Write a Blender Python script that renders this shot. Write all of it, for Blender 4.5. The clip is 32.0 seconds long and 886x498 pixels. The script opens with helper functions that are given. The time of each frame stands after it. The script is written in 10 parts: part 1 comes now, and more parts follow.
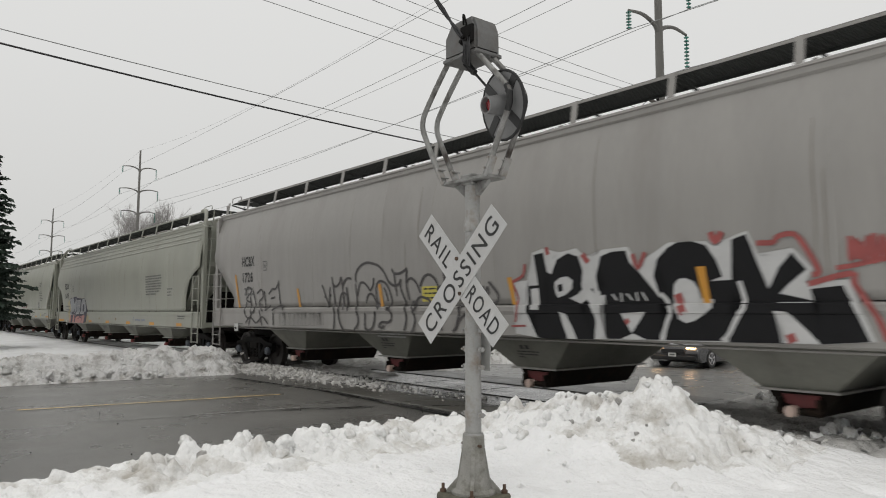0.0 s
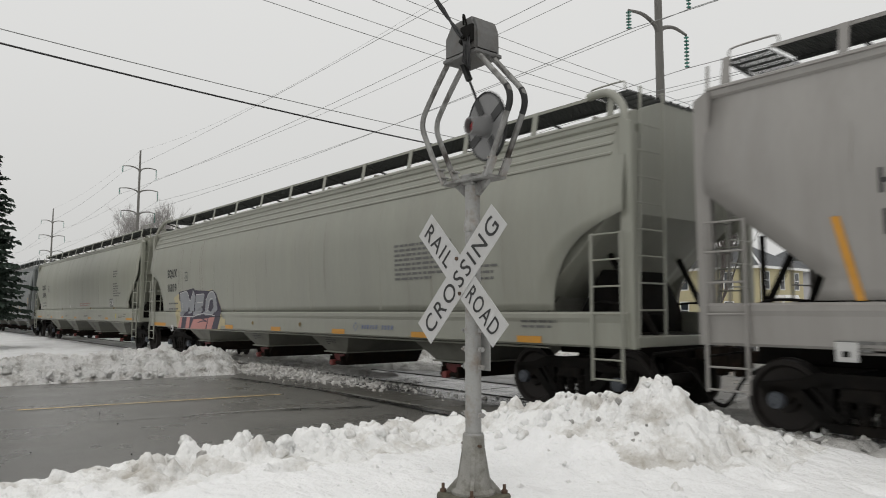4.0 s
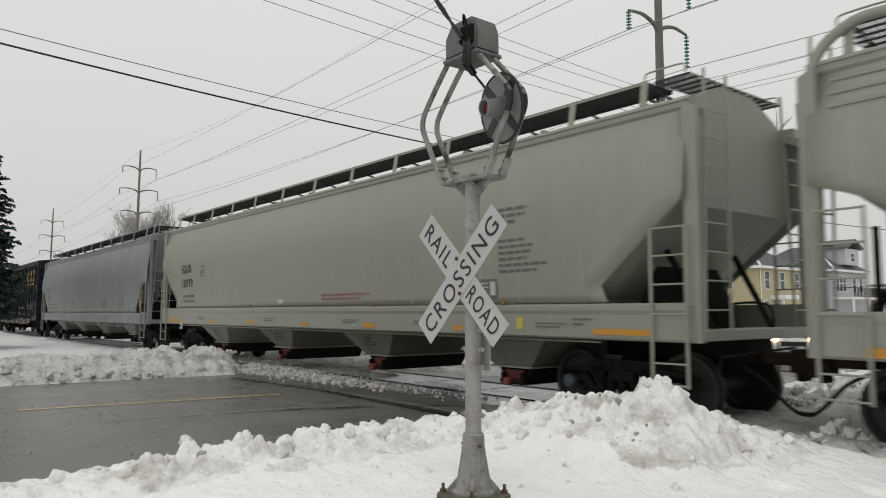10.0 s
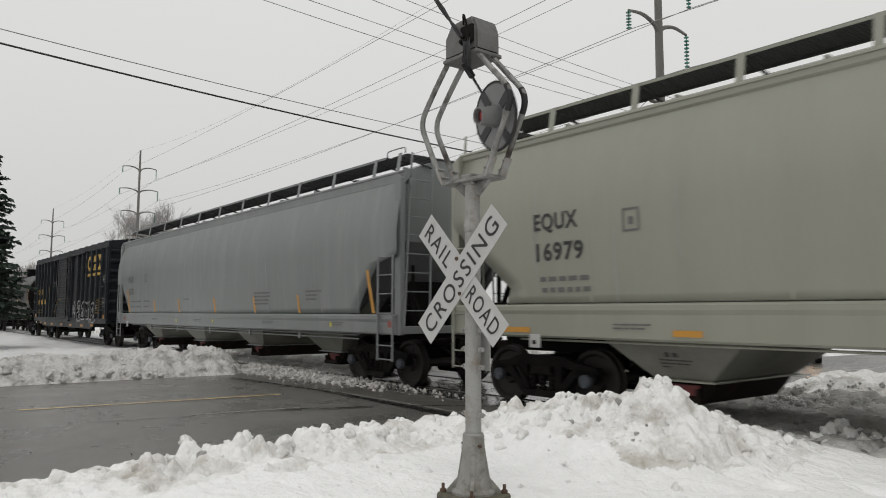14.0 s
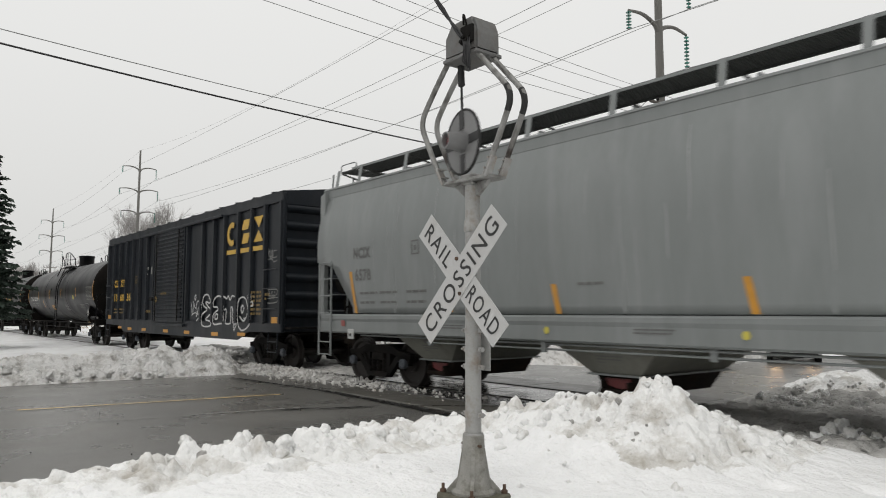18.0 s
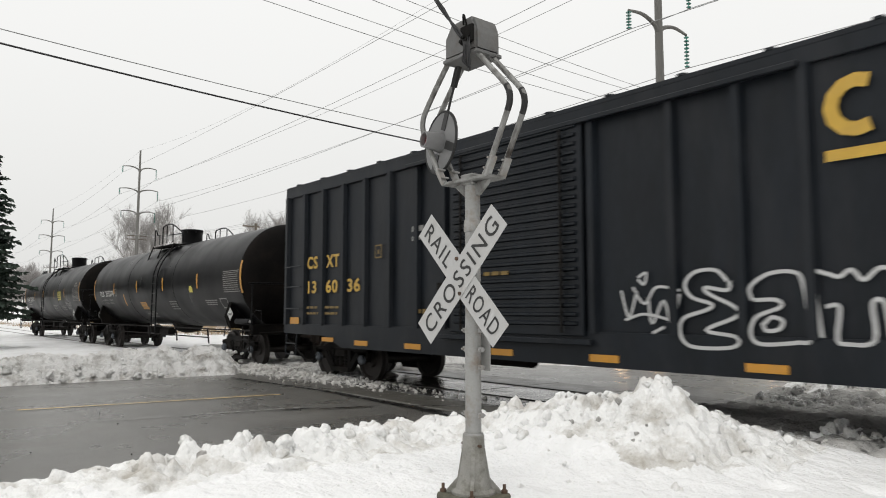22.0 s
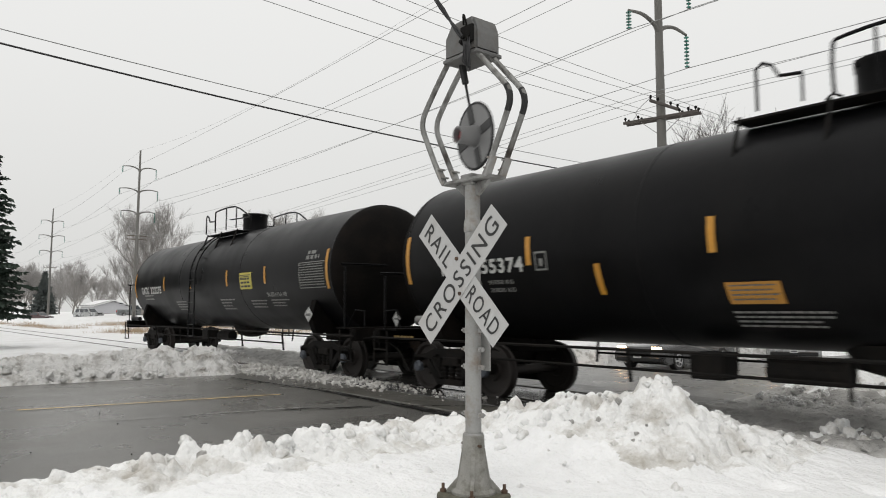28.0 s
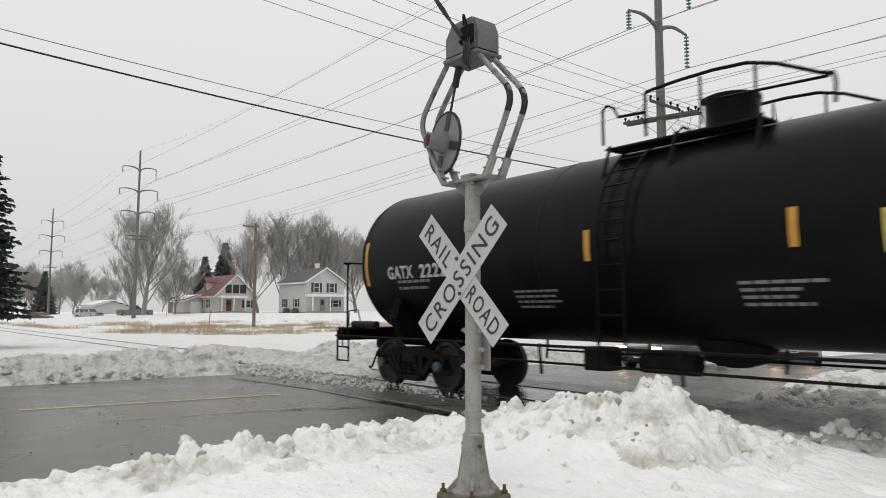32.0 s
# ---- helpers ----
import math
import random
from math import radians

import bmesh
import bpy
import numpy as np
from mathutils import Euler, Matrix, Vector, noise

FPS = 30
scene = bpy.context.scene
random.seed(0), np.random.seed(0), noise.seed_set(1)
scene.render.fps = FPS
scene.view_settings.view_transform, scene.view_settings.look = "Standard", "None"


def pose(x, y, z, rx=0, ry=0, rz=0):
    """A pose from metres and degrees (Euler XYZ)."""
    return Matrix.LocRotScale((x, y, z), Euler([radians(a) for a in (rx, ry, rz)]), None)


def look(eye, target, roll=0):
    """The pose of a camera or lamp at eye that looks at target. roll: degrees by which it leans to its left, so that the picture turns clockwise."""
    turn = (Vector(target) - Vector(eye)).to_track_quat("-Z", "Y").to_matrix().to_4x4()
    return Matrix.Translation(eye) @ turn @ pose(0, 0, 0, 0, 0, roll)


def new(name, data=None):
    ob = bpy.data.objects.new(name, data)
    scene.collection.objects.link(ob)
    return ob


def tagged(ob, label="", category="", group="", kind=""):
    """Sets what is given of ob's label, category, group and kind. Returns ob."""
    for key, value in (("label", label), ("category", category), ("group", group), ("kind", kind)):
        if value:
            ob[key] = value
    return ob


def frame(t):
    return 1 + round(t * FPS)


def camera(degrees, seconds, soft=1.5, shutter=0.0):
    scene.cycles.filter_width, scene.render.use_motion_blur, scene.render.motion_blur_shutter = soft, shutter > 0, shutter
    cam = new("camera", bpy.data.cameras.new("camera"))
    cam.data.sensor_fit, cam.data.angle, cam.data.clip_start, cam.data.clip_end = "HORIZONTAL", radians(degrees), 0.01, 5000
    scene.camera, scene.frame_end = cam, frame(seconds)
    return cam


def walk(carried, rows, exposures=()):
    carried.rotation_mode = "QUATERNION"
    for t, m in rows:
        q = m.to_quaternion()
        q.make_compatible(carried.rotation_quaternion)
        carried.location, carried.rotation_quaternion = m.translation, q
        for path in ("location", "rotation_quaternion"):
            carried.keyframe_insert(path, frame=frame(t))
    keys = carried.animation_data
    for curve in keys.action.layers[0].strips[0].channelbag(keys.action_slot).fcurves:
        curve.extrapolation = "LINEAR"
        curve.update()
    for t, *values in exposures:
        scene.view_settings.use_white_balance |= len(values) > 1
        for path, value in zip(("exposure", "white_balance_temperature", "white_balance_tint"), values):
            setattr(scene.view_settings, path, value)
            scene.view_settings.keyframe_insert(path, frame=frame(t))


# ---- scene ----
# World: x runs along the railway in the train's direction of travel, y across it (away from the camera), z = 0 at the rail head.
cam = camera(63.3, 32.0, soft=1.0, shutter=0.5)
EYE = Vector((0.0, 0.0, 1.48))
VIEW_YAW, VIEW_PITCH = radians(39.298), radians(4.987)
AHEAD = Vector((-math.cos(VIEW_YAW) * math.cos(VIEW_PITCH), math.sin(VIEW_YAW) * math.cos(VIEW_PITCH), math.sin(VIEW_PITCH)))
view = look(EYE, EYE + AHEAD)
walk(cam, [(0.0, view), (32.0, view)], exposures=[(0.0, -0.30), (15.0, -0.33), (18.0, -0.15), (20.0, 0.02), (24.0, 0.04), (28.0, -0.10), (32.0, -0.18)])

# ---- sky and light: even overcast, brighter overhead ----
world = bpy.data.worlds.new("overcast")
scene.world = world
world.use_nodes = True
wn, wl = world.node_tree.nodes, world.node_tree.links
wn.clear()
sky = wn.new("ShaderNodeTexSky")
sky.sky_type, sky.sun_disc = "NISHITA", False
sky.sun_elevation, sky.sun_rotation = radians(38), radians(200)
sky.dust_density = 6.0
grey = wn.new("ShaderNodeHueSaturation")
grey.inputs["Saturation"].default_value = 0.08
wl.new(sky.outputs[0], grey.inputs["Color"])
sky_bg = wn.new("ShaderNodeBackground")
sky_bg.inputs[1].default_value = 0.07
wl.new(grey.outputs[0], sky_bg.inputs[0])
wtc = wn.new("ShaderNodeTexCoord")
wsep = wn.new("ShaderNodeSeparateXYZ")
wl.new(wtc.outputs["Generated"], wsep.inputs[0])
wnoise = wn.new("ShaderNodeTexNoise")
wnoise.inputs["Scale"].default_value, wnoise.inputs["Detail"].default_value = 2.2, 3
wl.new(wtc.outputs["Generated"], wnoise.inputs["Vector"])
wadd = wn.new("ShaderNodeMath")
wadd.operation = "MULTIPLY_ADD"
wl.new(wnoise.outputs["Fac"], wadd.inputs[0])
wadd.inputs[1].default_value = 0.10
wl.new(wsep.outputs["Z"], wadd.inputs[2])
wramp = wn.new("ShaderNodeValToRGB")
wramp.color_ramp.elements[0].position, wramp.color_ramp.elements[0].color = 0.02, (0.78, 0.78, 0.76, 1)
wramp.color_ramp.elements[1].position, wramp.color_ramp.elements[1].color = 1.0, (1.16, 1.155, 1.135, 1)
mid = wramp.color_ramp.elements.new(0.35)
mid.color = (0.95, 0.95, 0.935, 1)
wl.new(wadd.outputs[0], wramp.inputs[0])
cloud_bg = wn.new("ShaderNodeBackground")
wl.new(wramp.outputs[0], cloud_bg.inputs[0])
wmix = wn.new("ShaderNodeMixShader")
wmix.inputs[0].default_value = 0.90
wl.new(sky_bg.outputs[0], wmix.inputs[1])
wl.new(cloud_bg.outputs[0], wmix.inputs[2])
wout = wn.new("ShaderNodeOutputWorld")
wl.new(wmix.outputs[0], wout.inputs[0])

sun_data = bpy.data.lights.new("sun", "SUN")
sun_data.energy, sun_data.angle, sun_data.color = 0.62, radians(25), (1.0, 0.97, 0.93)
sun = new("sun", sun_data)
sun.matrix_world = look((0, 0, 0), (-0.25, 0.30, -0.95))

# ---- materials ----


def material(name, color, rough=0.6, metal=0.0, vary=0.12, scale=3.0, stretch=(1, 1, 1), bump=0.0, bump_scale=60.0, dirt=None, dirt_amount=0.0,
             dirt_scale=1.2, coat=0.0, spec=0.5, emit=0.0, random_tint=0.0, grain=0.0, grain_scale=90.0):
    """A surface with colour variation at two scales, optional dirt patches and fine relief."""
    m = bpy.data.materials.new(name)
    m.use_nodes = True
    n, l = m.node_tree.nodes, m.node_tree.links
    p = n["Principled BSDF"]
    p.inputs["Roughness"].default_value, p.inputs["Metallic"].default_value = rough, metal
    p.inputs["Specular IOR Level"].default_value = spec
    p.inputs["Coat Weight"].default_value = coat
    tc = n.new("ShaderNodeTexCoord")
    mp = n.new("ShaderNodeMapping")
    mp.inputs["Scale"].default_value = stretch
    l.new(tc.outputs["Object"], mp.inputs[0])
    big = n.new("ShaderNodeTexNoise")
    big.inputs["Scale"].default_value, big.inputs["Detail"].default_value = scale, 5
    l.new(mp.outputs[0], big.inputs["Vector"])
    fine = n.new("ShaderNodeTexNoise")
    fine.inputs["Scale"].default_value, fine.inputs["Detail"].default_value = scale * 11, 4
    l.new(mp.outputs[0], fine.inputs["Vector"])
    add = n.new("ShaderNodeMath")
    add.operation = "MULTIPLY_ADD"
    l.new(fine.outputs["Fac"], add.inputs[0])
    add.inputs[1].default_value = 0.45
    l.new(big.outputs["Fac"], add.inputs[2])
    rng = n.new("ShaderNodeMapRange")
    rng.inputs["From Min"].default_value, rng.inputs["From Max"].default_value = 0.42, 1.02
    rng.inputs["To Min"].default_value, rng.inputs["To Max"].default_value = 1 - vary, 1 + vary
    l.new(add.outputs[0], rng.inputs["Value"])
    val = rng.outputs[0]
    if random_tint:
        info = n.new("ShaderNodeObjectInfo")
        rt = n.new("ShaderNodeMapRange")
        rt.inputs["To Min"].default_value, rt.inputs["To Max"].default_value = 1 - random_tint, 1 + random_tint
        l.new(info.outputs["Random"], rt.inputs["Value"])
        mul = n.new("ShaderNodeMath")
        mul.operation = "MULTIPLY"
        l.new(val, mul.inputs[0])
        l.new(rt.outputs[0], mul.inputs[1])
        val = mul.outputs[0]
    if grain:
        gn = n.new("ShaderNodeTexNoise")
        gn.inputs["Scale"].default_value, gn.inputs["Detail"].default_value, gn.inputs["Roughness"].default_value = grain_scale, 3, 0.75
        l.new(tc.outputs["Object"], gn.inputs["Vector"])
        gr = n.new("ShaderNodeMapRange")
        gr.inputs["From Min"].default_value, gr.inputs["From Max"].default_value = 0.3, 0.7
        gr.inputs["To Min"].default_value, gr.inputs["To Max"].default_value = 1 - grain, 1 + grain
        l.new(gn.outputs["Fac"], gr.inputs["Value"])
        gm = n.new("ShaderNodeMath")
        gm.operation = "MULTIPLY"
        l.new(val, gm.inputs[0])
        l.new(gr.outputs[0], gm.inputs[1])
        val = gm.outputs[0]
    scaled = n.new("ShaderNodeVectorMath")
    scaled.operation = "SCALE"
    scaled.inputs[0].default_value = color
    l.new(val, scaled.inputs["Scale"])
    out = scaled.outputs[0]
    if dirt is not None:
        dn = n.new("ShaderNodeTexNoise")
        dn.inputs["Scale"].default_value, dn.inputs["Detail"].default_value, dn.inputs["Roughness"].default_value = dirt_scale, 8, 0.65
        l.new(mp.outputs[0], dn.inputs["Vector"])
        dr = n.new("ShaderNodeMapRange")
        dr.inputs["From Min"].default_value, dr.inputs["From Max"].default_value = 0.48, 0.72
        dr.inputs["To Max"].default_value = dirt_amount
        l.new(dn.outputs["Fac"], dr.inputs["Value"])
        mix = n.new("ShaderNodeMix")
        mix.data_type = "RGBA"
        l.new(dr.outputs[0], mix.inputs["Factor"])
        l.new(out, mix.inputs["A"])
        mix.inputs["B"].default_value = (*dirt, 1)
        out = mix.outputs["Result"]
    l.new(out, p.inputs["Base Color"])
    rr = n.new("ShaderNodeMapRange")
    rr.inputs["From Min"].default_value, rr.inputs["From Max"].default_value = 0.3, 0.7
    rr.inputs["To Min"].default_value, rr.inputs["To Max"].default_value = max(0.02, rough - 0.07), min(1.0, rough + 0.07)
    l.new(big.outputs["Fac"], rr.inputs["Value"])
    l.new(rr.outputs[0], p.inputs["Roughness"])
    if bump:
        bn = n.new("ShaderNodeTexNoise")
        bn.inputs["Scale"].default_value, bn.inputs["Detail"].default_value = bump_scale, 6
        l.new(tc.outputs["Object"], bn.inputs["Vector"])
        bp = n.new("ShaderNodeBump")
        bp.inputs["Strength"].default_value, bp.inputs["Distance"].default_value = 0.8, bump
        l.new(bn.outputs["Fac"], bp.inputs["Height"])
        l.new(bp.outputs[0], p.inputs["Normal"])
    if emit:
        p.inputs["Emission Color"].default_value = (*color, 1)
        p.inputs["Emission Strength"].default_value = emit
    return m


STREAK = (1.3, 1.3, 0.16)
paint_cream = material("cream_grey_paint", (0.266, 0.27, 0.230), 0.42, vary=0.10, scale=1.6, stretch=STREAK, dirt=(0.22, 0.205, 0.17), dirt_amount=0.35, dirt_scale=1.5, bump=0.002, bump_scale=3)
paint_new = material("pale_grey_green_paint", (0.262, 0.266, 0.22), 0.36, vary=0.07, scale=1.4, stretch=STREAK, dirt=(0.25, 0.24, 0.20), dirt_amount=0.22, dirt_scale=1.3, bump=0.002, bump_scale=2.5)
paint_grey = material("warm_grey_paint", (0.27, 0.26, 0.245), 0.42, vary=0.09, scale=1.5, stretch=STREAK, dirt=(0.17, 0.155, 0.14), dirt_amount=0.35, dirt_scale=1.2, bump=0.002, bump_scale=2.5)
paint_blue = material("blue_grey_paint", (0.185, 0.198, 0.195), 0.42, vary=0.10, scale=1.8, stretch=STREAK, dirt=(0.25, 0.26, 0.26), dirt_amount=0.6, dirt_scale=1.6, bump=0.002, bump_scale=2.5)
# dirty chute paint, darkened further for the shade on its down-turned faces
chute_paint = material("dirty_shaded_chute_paint", (0.165, 0.165, 0.142), 0.7, vary=0.2, scale=2.0, dirt=(0.075, 0.068, 0.056), dirt_amount=0.5, dirt_scale=1.6)
roof_grate = material("dark_grating_steel", (0.05, 0.053, 0.05), 0.7, metal=0.3, vary=0.2, scale=8)
navy = material("navy_black_paint", (0.0085, 0.011, 0.0145), 0.46, spec=0.22, vary=0.45, scale=1.8, stretch=(1.2, 1.2, 0.3), dirt=(0.030, 0.031, 0.034), dirt_amount=0.5, dirt_scale=1.4, bump=0.0015, bump_scale=12)
tank_black = material("satin_black_tank_paint", (0.0045, 0.0045, 0.005), 0.34, spec=0.095, vary=0.4, scale=1.2, stretch=(1, 1, 0.5), dirt=(0.012, 0.011, 0.010), dirt_amount=0.35, dirt_scale=0.9)
housing_black = material("dusty_black_casting", (0.010, 0.010, 0.011), 0.6, spec=0.2, vary=0.3, scale=6)
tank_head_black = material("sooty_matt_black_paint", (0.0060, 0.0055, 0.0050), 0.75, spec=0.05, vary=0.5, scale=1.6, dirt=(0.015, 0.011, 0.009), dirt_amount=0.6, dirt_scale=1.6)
coupler_rust = material("rusty_cast_steel", (0.013, 0.010, 0.008), 0.85, spec=0.15, vary=0.5, scale=7, dirt=(0.040, 0.022, 0.013), dirt_amount=0.5, dirt_scale=5, bump=0.003, bump_scale=50)
under_black = material("grimy_black_steel", (0.0075, 0.0068, 0.0062), 0.8, spec=0.16, vary=0.4, scale=4, dirt=(0.022, 0.017, 0.013), dirt_amount=0.6, dirt_scale=3, bump=0.002, bump_scale=40)
wheel_steel = material("dark_rolled_wheel_steel", (0.022, 0.018, 0.016), 0.6, metal=0.3, vary=0.3, scale=5)
tread_steel = material("bright_tread_steel", (0.42, 0.41, 0.40), 0.3, metal=1.0, vary=0.1, scale=8)
cap_blue = material("blue_grey_bearing_cap", (0.075, 0.085, 0.10), 0.55, vary=0.3, scale=14)
rust_red = material("red_gate_paint", (0.12, 0.022, 0.022), 0.6, vary=0.3, scale=8)
cap_pale = material("pale_gate_cap", (0.55, 0.42, 0.36), 0.6, vary=0.2, scale=10)
cap_red = material("red_gate_cap", (0.20, 0.045, 0.04), 0.55, vary=0.2, scale=10)
orange = material("amber_reflective_sheet", (0.50, 0.235, 0.025), 0.45, vary=0.12, scale=10, dirt=(0.45, 0.25, 0.08), dirt_amount=0.4, dirt_scale=6)
yellow = material("yellow_lettering", (0.50, 0.31, 0.04), 0.5, vary=0.12, scale=6, dirt=(0.4, 0.27, 0.08), dirt_amount=0.4, dirt_scale=4)
yellow_dim = material("worn_yellow_stencil", (0.17, 0.11, 0.028), 0.6, vary=0.25, scale=8)
notice_amber = material("amber_notice_sheet", (0.42, 0.20, 0.03), 0.5, vary=0.1, scale=6)
sticker_green = material("pale_green_sticker", (0.30, 0.48, 0.36), 0.4, vary=0.1, scale=20)
yellow_label = material("yellow_label", (0.50, 0.43, 0.07), 0.5, vary=0.08, scale=6)
ink = material("black_lettering", (0.03, 0.03, 0.03), 0.6, vary=0.2, scale=8)
ink_grey = material("faded_dark_lettering", (0.12, 0.12, 0.115), 0.6, vary=0.2, scale=8)
streak_brown = material("brown_rust_streak", (0.205, 0.185, 0.16), 0.6, vary=0.2, scale=6)
streak_pale = material("pale_run_streak", (0.30, 0.31, 0.305), 0.5, vary=0.2, scale=6)
ink_faint = material("faint_sprayed_outline", (0.16, 0.155, 0.15), 0.6, vary=0.3, scale=8)
ink_red = material("red_lettering", (0.30, 0.09, 0.08), 0.6, vary=0.15, scale=8)
ink_white = material("white_lettering", (0.48, 0.48, 0.465), 0.55, vary=0.1, scale=8)
ink_pale = material("worn_white_lettering", (0.20, 0.20, 0.19), 0.6, vary=0.2, scale=10)
ink_blue = material("blue_lettering", (0.13, 0.16, 0.27), 0.6, vary=0.15, scale=8)
spray_black = material("black_spray_paint", (0.008, 0.008, 0.009), 0.55, spec=0.2, vary=0.3, scale=5)
spray_thin = material("thin_dark_spray_paint", (0.06, 0.055, 0.055), 0.6, vary=0.3, scale=5)
spray_white = material("white_spray_paint", (0.47, 0.47, 0.465), 0.55, vary=0.1, scale=6)
spray_red = material("red_spray_paint", (0.28, 0.065, 0.06), 0.55, vary=0.2, scale=6)
spray_silver = material("silver_spray_paint", (0.24, 0.25, 0.265), 0.4, metal=0.3, vary=0.15, scale=4)
spray_pink = material("pink_spray_paint", (0.42, 0.19, 0.17), 0.55, vary=0.12, scale=4)
spray_plum = material("dark_plum_spray_paint", (0.035, 0.03, 0.05), 0.55, vary=0.2, scale=4)
spray_straw = material("straw_spray_paint", (0.40, 0.35, 0.21), 0.6, vary=0.12, scale=4)
galv = material("galvanized_steel", (0.30, 0.30, 0.29), 0.5, metal=0.25, vary=0.14, scale=7, dirt=(0.16, 0.12, 0.09), dirt_amount=0.5, dirt_scale=8, bump=0.001, bump_scale=90)
mast_paint = material("aluminium_mast_paint", (0.29, 0.29, 0.28), 0.55, metal=0.1, vary=0.16, scale=6, dirt=(0.17, 0.12, 0.08), dirt_amount=0.75, dirt_scale=9, bump=0.001, bump_scale=70)
worn_tube = material("worn_silver_tube_paint", (0.23, 0.23, 0.22), 0.5, metal=0.2, vary=0.2, scale=9, stretch=(1, 1, 0.5), dirt=(0.035, 0.026, 0.02), dirt_amount=1.0, dirt_scale=7, bump=0.001, bump_scale=80)
rusty = material("rusty_bolt_steel", (0.10, 0.065, 0.045), 0.8, metal=0.3, vary=0.4, scale=20)
base_iron = material("mossy_cast_iron", (0.25, 0.245, 0.225), 0.8, vary=0.25, scale=9, dirt=(0.07, 0.065, 0.04), dirt_amount=0.9, dirt_scale=7, bump=0.003, bump_scale=45)
base_moss = material("weathered_base_plate", (0.10, 0.095, 0.07), 0.9, vary=0.4, scale=12, bump=0.004, bump_scale=50)
sign_white = material("white_sign_sheet", (0.44, 0.44, 0.435), 0.45, vary=0.05, scale=4, dirt=(0.38, 0.36, 0.33), dirt_amount=0.5, dirt_scale=5)
sign_black = material("black_sign_letter", (0.02, 0.02, 0.02), 0.5, vary=0.2, scale=6)
sign_back = material("bare_aluminium_sign_back", (0.50, 0.50, 0.49), 0.42, metal=0.5, vary=0.08, scale=7)
housing_grey = material("weathered_cast_housing", (0.13, 0.13, 0.127), 0.55, metal=0.15, vary=0.2, scale=5, dirt=(0.09, 0.075, 0.06), dirt_amount=0.7, dirt_scale=6, bump=0.002, bump_scale=60)
disk_grey = material("banner_grey_enamel", (0.17, 0.17, 0.17), 0.4, vary=0.15, scale=8)
lens_red = material("red_signal_lens", (0.22, 0.008, 0.012), 0.2, vary=0.1, scale=10, coat=0.6)
black_rubber = material("black_rubber", (0.015, 0.015, 0.015), 0.7, vary=0.3, scale=10)
cable_black = material("black_cable", (0.02, 0.02, 0.021), 0.6, vary=0.2, scale=10)
# wire grey lightened to stand in for haze
wire_grey = material("hazed_wire", (0.26, 0.265, 0.26), 0.55, metal=0.4, vary=0.1, scale=5)
insulator_green = material("green_glass_insulator", (0.05, 0.20, 0.16), 0.2, vary=0.15, scale=10, coat=0.4)
steel_pole = material("weathering_grey_pole", (0.14, 0.135, 0.125), 0.75, vary=0.22, scale=2.5, stretch=(3, 3, 0.3), bump=0.003, bump_scale=25)
wood_pole = material("weathered_pole_wood", (0.15, 0.125, 0.10), 0.85, vary=0.3, scale=3, stretch=(4, 4, 0.25), bump=0.004, bump_scale=30)


def snow_material(name, color, dirt, amount, dirt_scale, relief, layers=((5.0, 1.0), (19.0, 0.5), (46.0, 0.30), (110.0, 0.12))):
    m = material(name, color, 0.75, vary=0.04, scale=2.5, dirt=dirt, dirt_amount=amount, dirt_scale=dirt_scale, spec=0.3)
    n, l = m.node_tree.nodes, m.node_tree.links
    p = n["Principled BSDF"]
    tc = n.new("ShaderNodeTexCoord")
    height = None
    for scale, weight in layers:
        nz = n.new("ShaderNodeTexNoise")
        nz.inputs["Scale"].default_value, nz.inputs["Detail"].default_value = scale, 4
        l.new(tc.outputs["Object"], nz.inputs["Vector"])
        ma = n.new("ShaderNodeMath")
        ma.operation = "MULTIPLY_ADD"
        l.new(nz.outputs["Fac"], ma.inputs[0])
        ma.inputs[1].default_value = weight
        if height is not None:
            l.new(height, ma.inputs[2])
        else:
            ma.inputs[2].default_value = 0.0
        height = ma.outputs[0]
    bp = n.new("ShaderNodeBump")
    bp.inputs["Strength"].default_value, bp.inputs["Distance"].default_value = 1.0, relief
    l.new(height, bp.inputs["Height"])
    l.new(bp.outputs[0], p.inputs["Normal"])
    return m


snow = snow_material("fresh_snow", (0.86, 0.865, 0.87), (0.74, 0.74, 0.72), 0.3, 1.2, 0.05)
snow_field = snow_material("snow_field", (0.90, 0.90, 0.90), (0.66, 0.65, 0.62), 0.5, 0.6, 0.12)
snow_clean = snow_material("clean_crusted_snow", (0.86, 0.86, 0.86), (0.76, 0.76, 0.75), 0.5, 2.6, 0.045, ((3.0, 0.8), (9.0, 0.6), (24.0, 0.35), (60.0, 0.08)))
snow_bank = snow_material("ploughed_snow", (0.90, 0.89, 0.87), (0.24, 0.21, 0.17), 0.85, 3.4, 0.16, ((5.0, 1.0), (14.0, 0.7), (34.0, 0.45), (80.0, 0.2)))
slush_rail = snow_material("grey_rail_slush", (0.66, 0.645, 0.62), (0.22, 0.20, 0.18), 0.9, 4.2, 0.10)
snow_near = snow_material("ploughed_clean_snow", (0.85, 0.85, 0.84), (0.36, 0.325, 0.27), 0.85, 2.6, 0.05, ((6.0, 1.0), (16.0, 0.55), (36.0, 0.25), (90.0, 0.07)))
slush = snow_material("dirty_slush", (0.46, 0.45, 0.43), (0.22, 0.21, 0.195), 0.85, 1.6, 0.08)
slush_light = snow_material("pale_slush", (0.62, 0.61, 0.59), (0.22, 0.21, 0.19), 0.8, 2.6, 0.10)
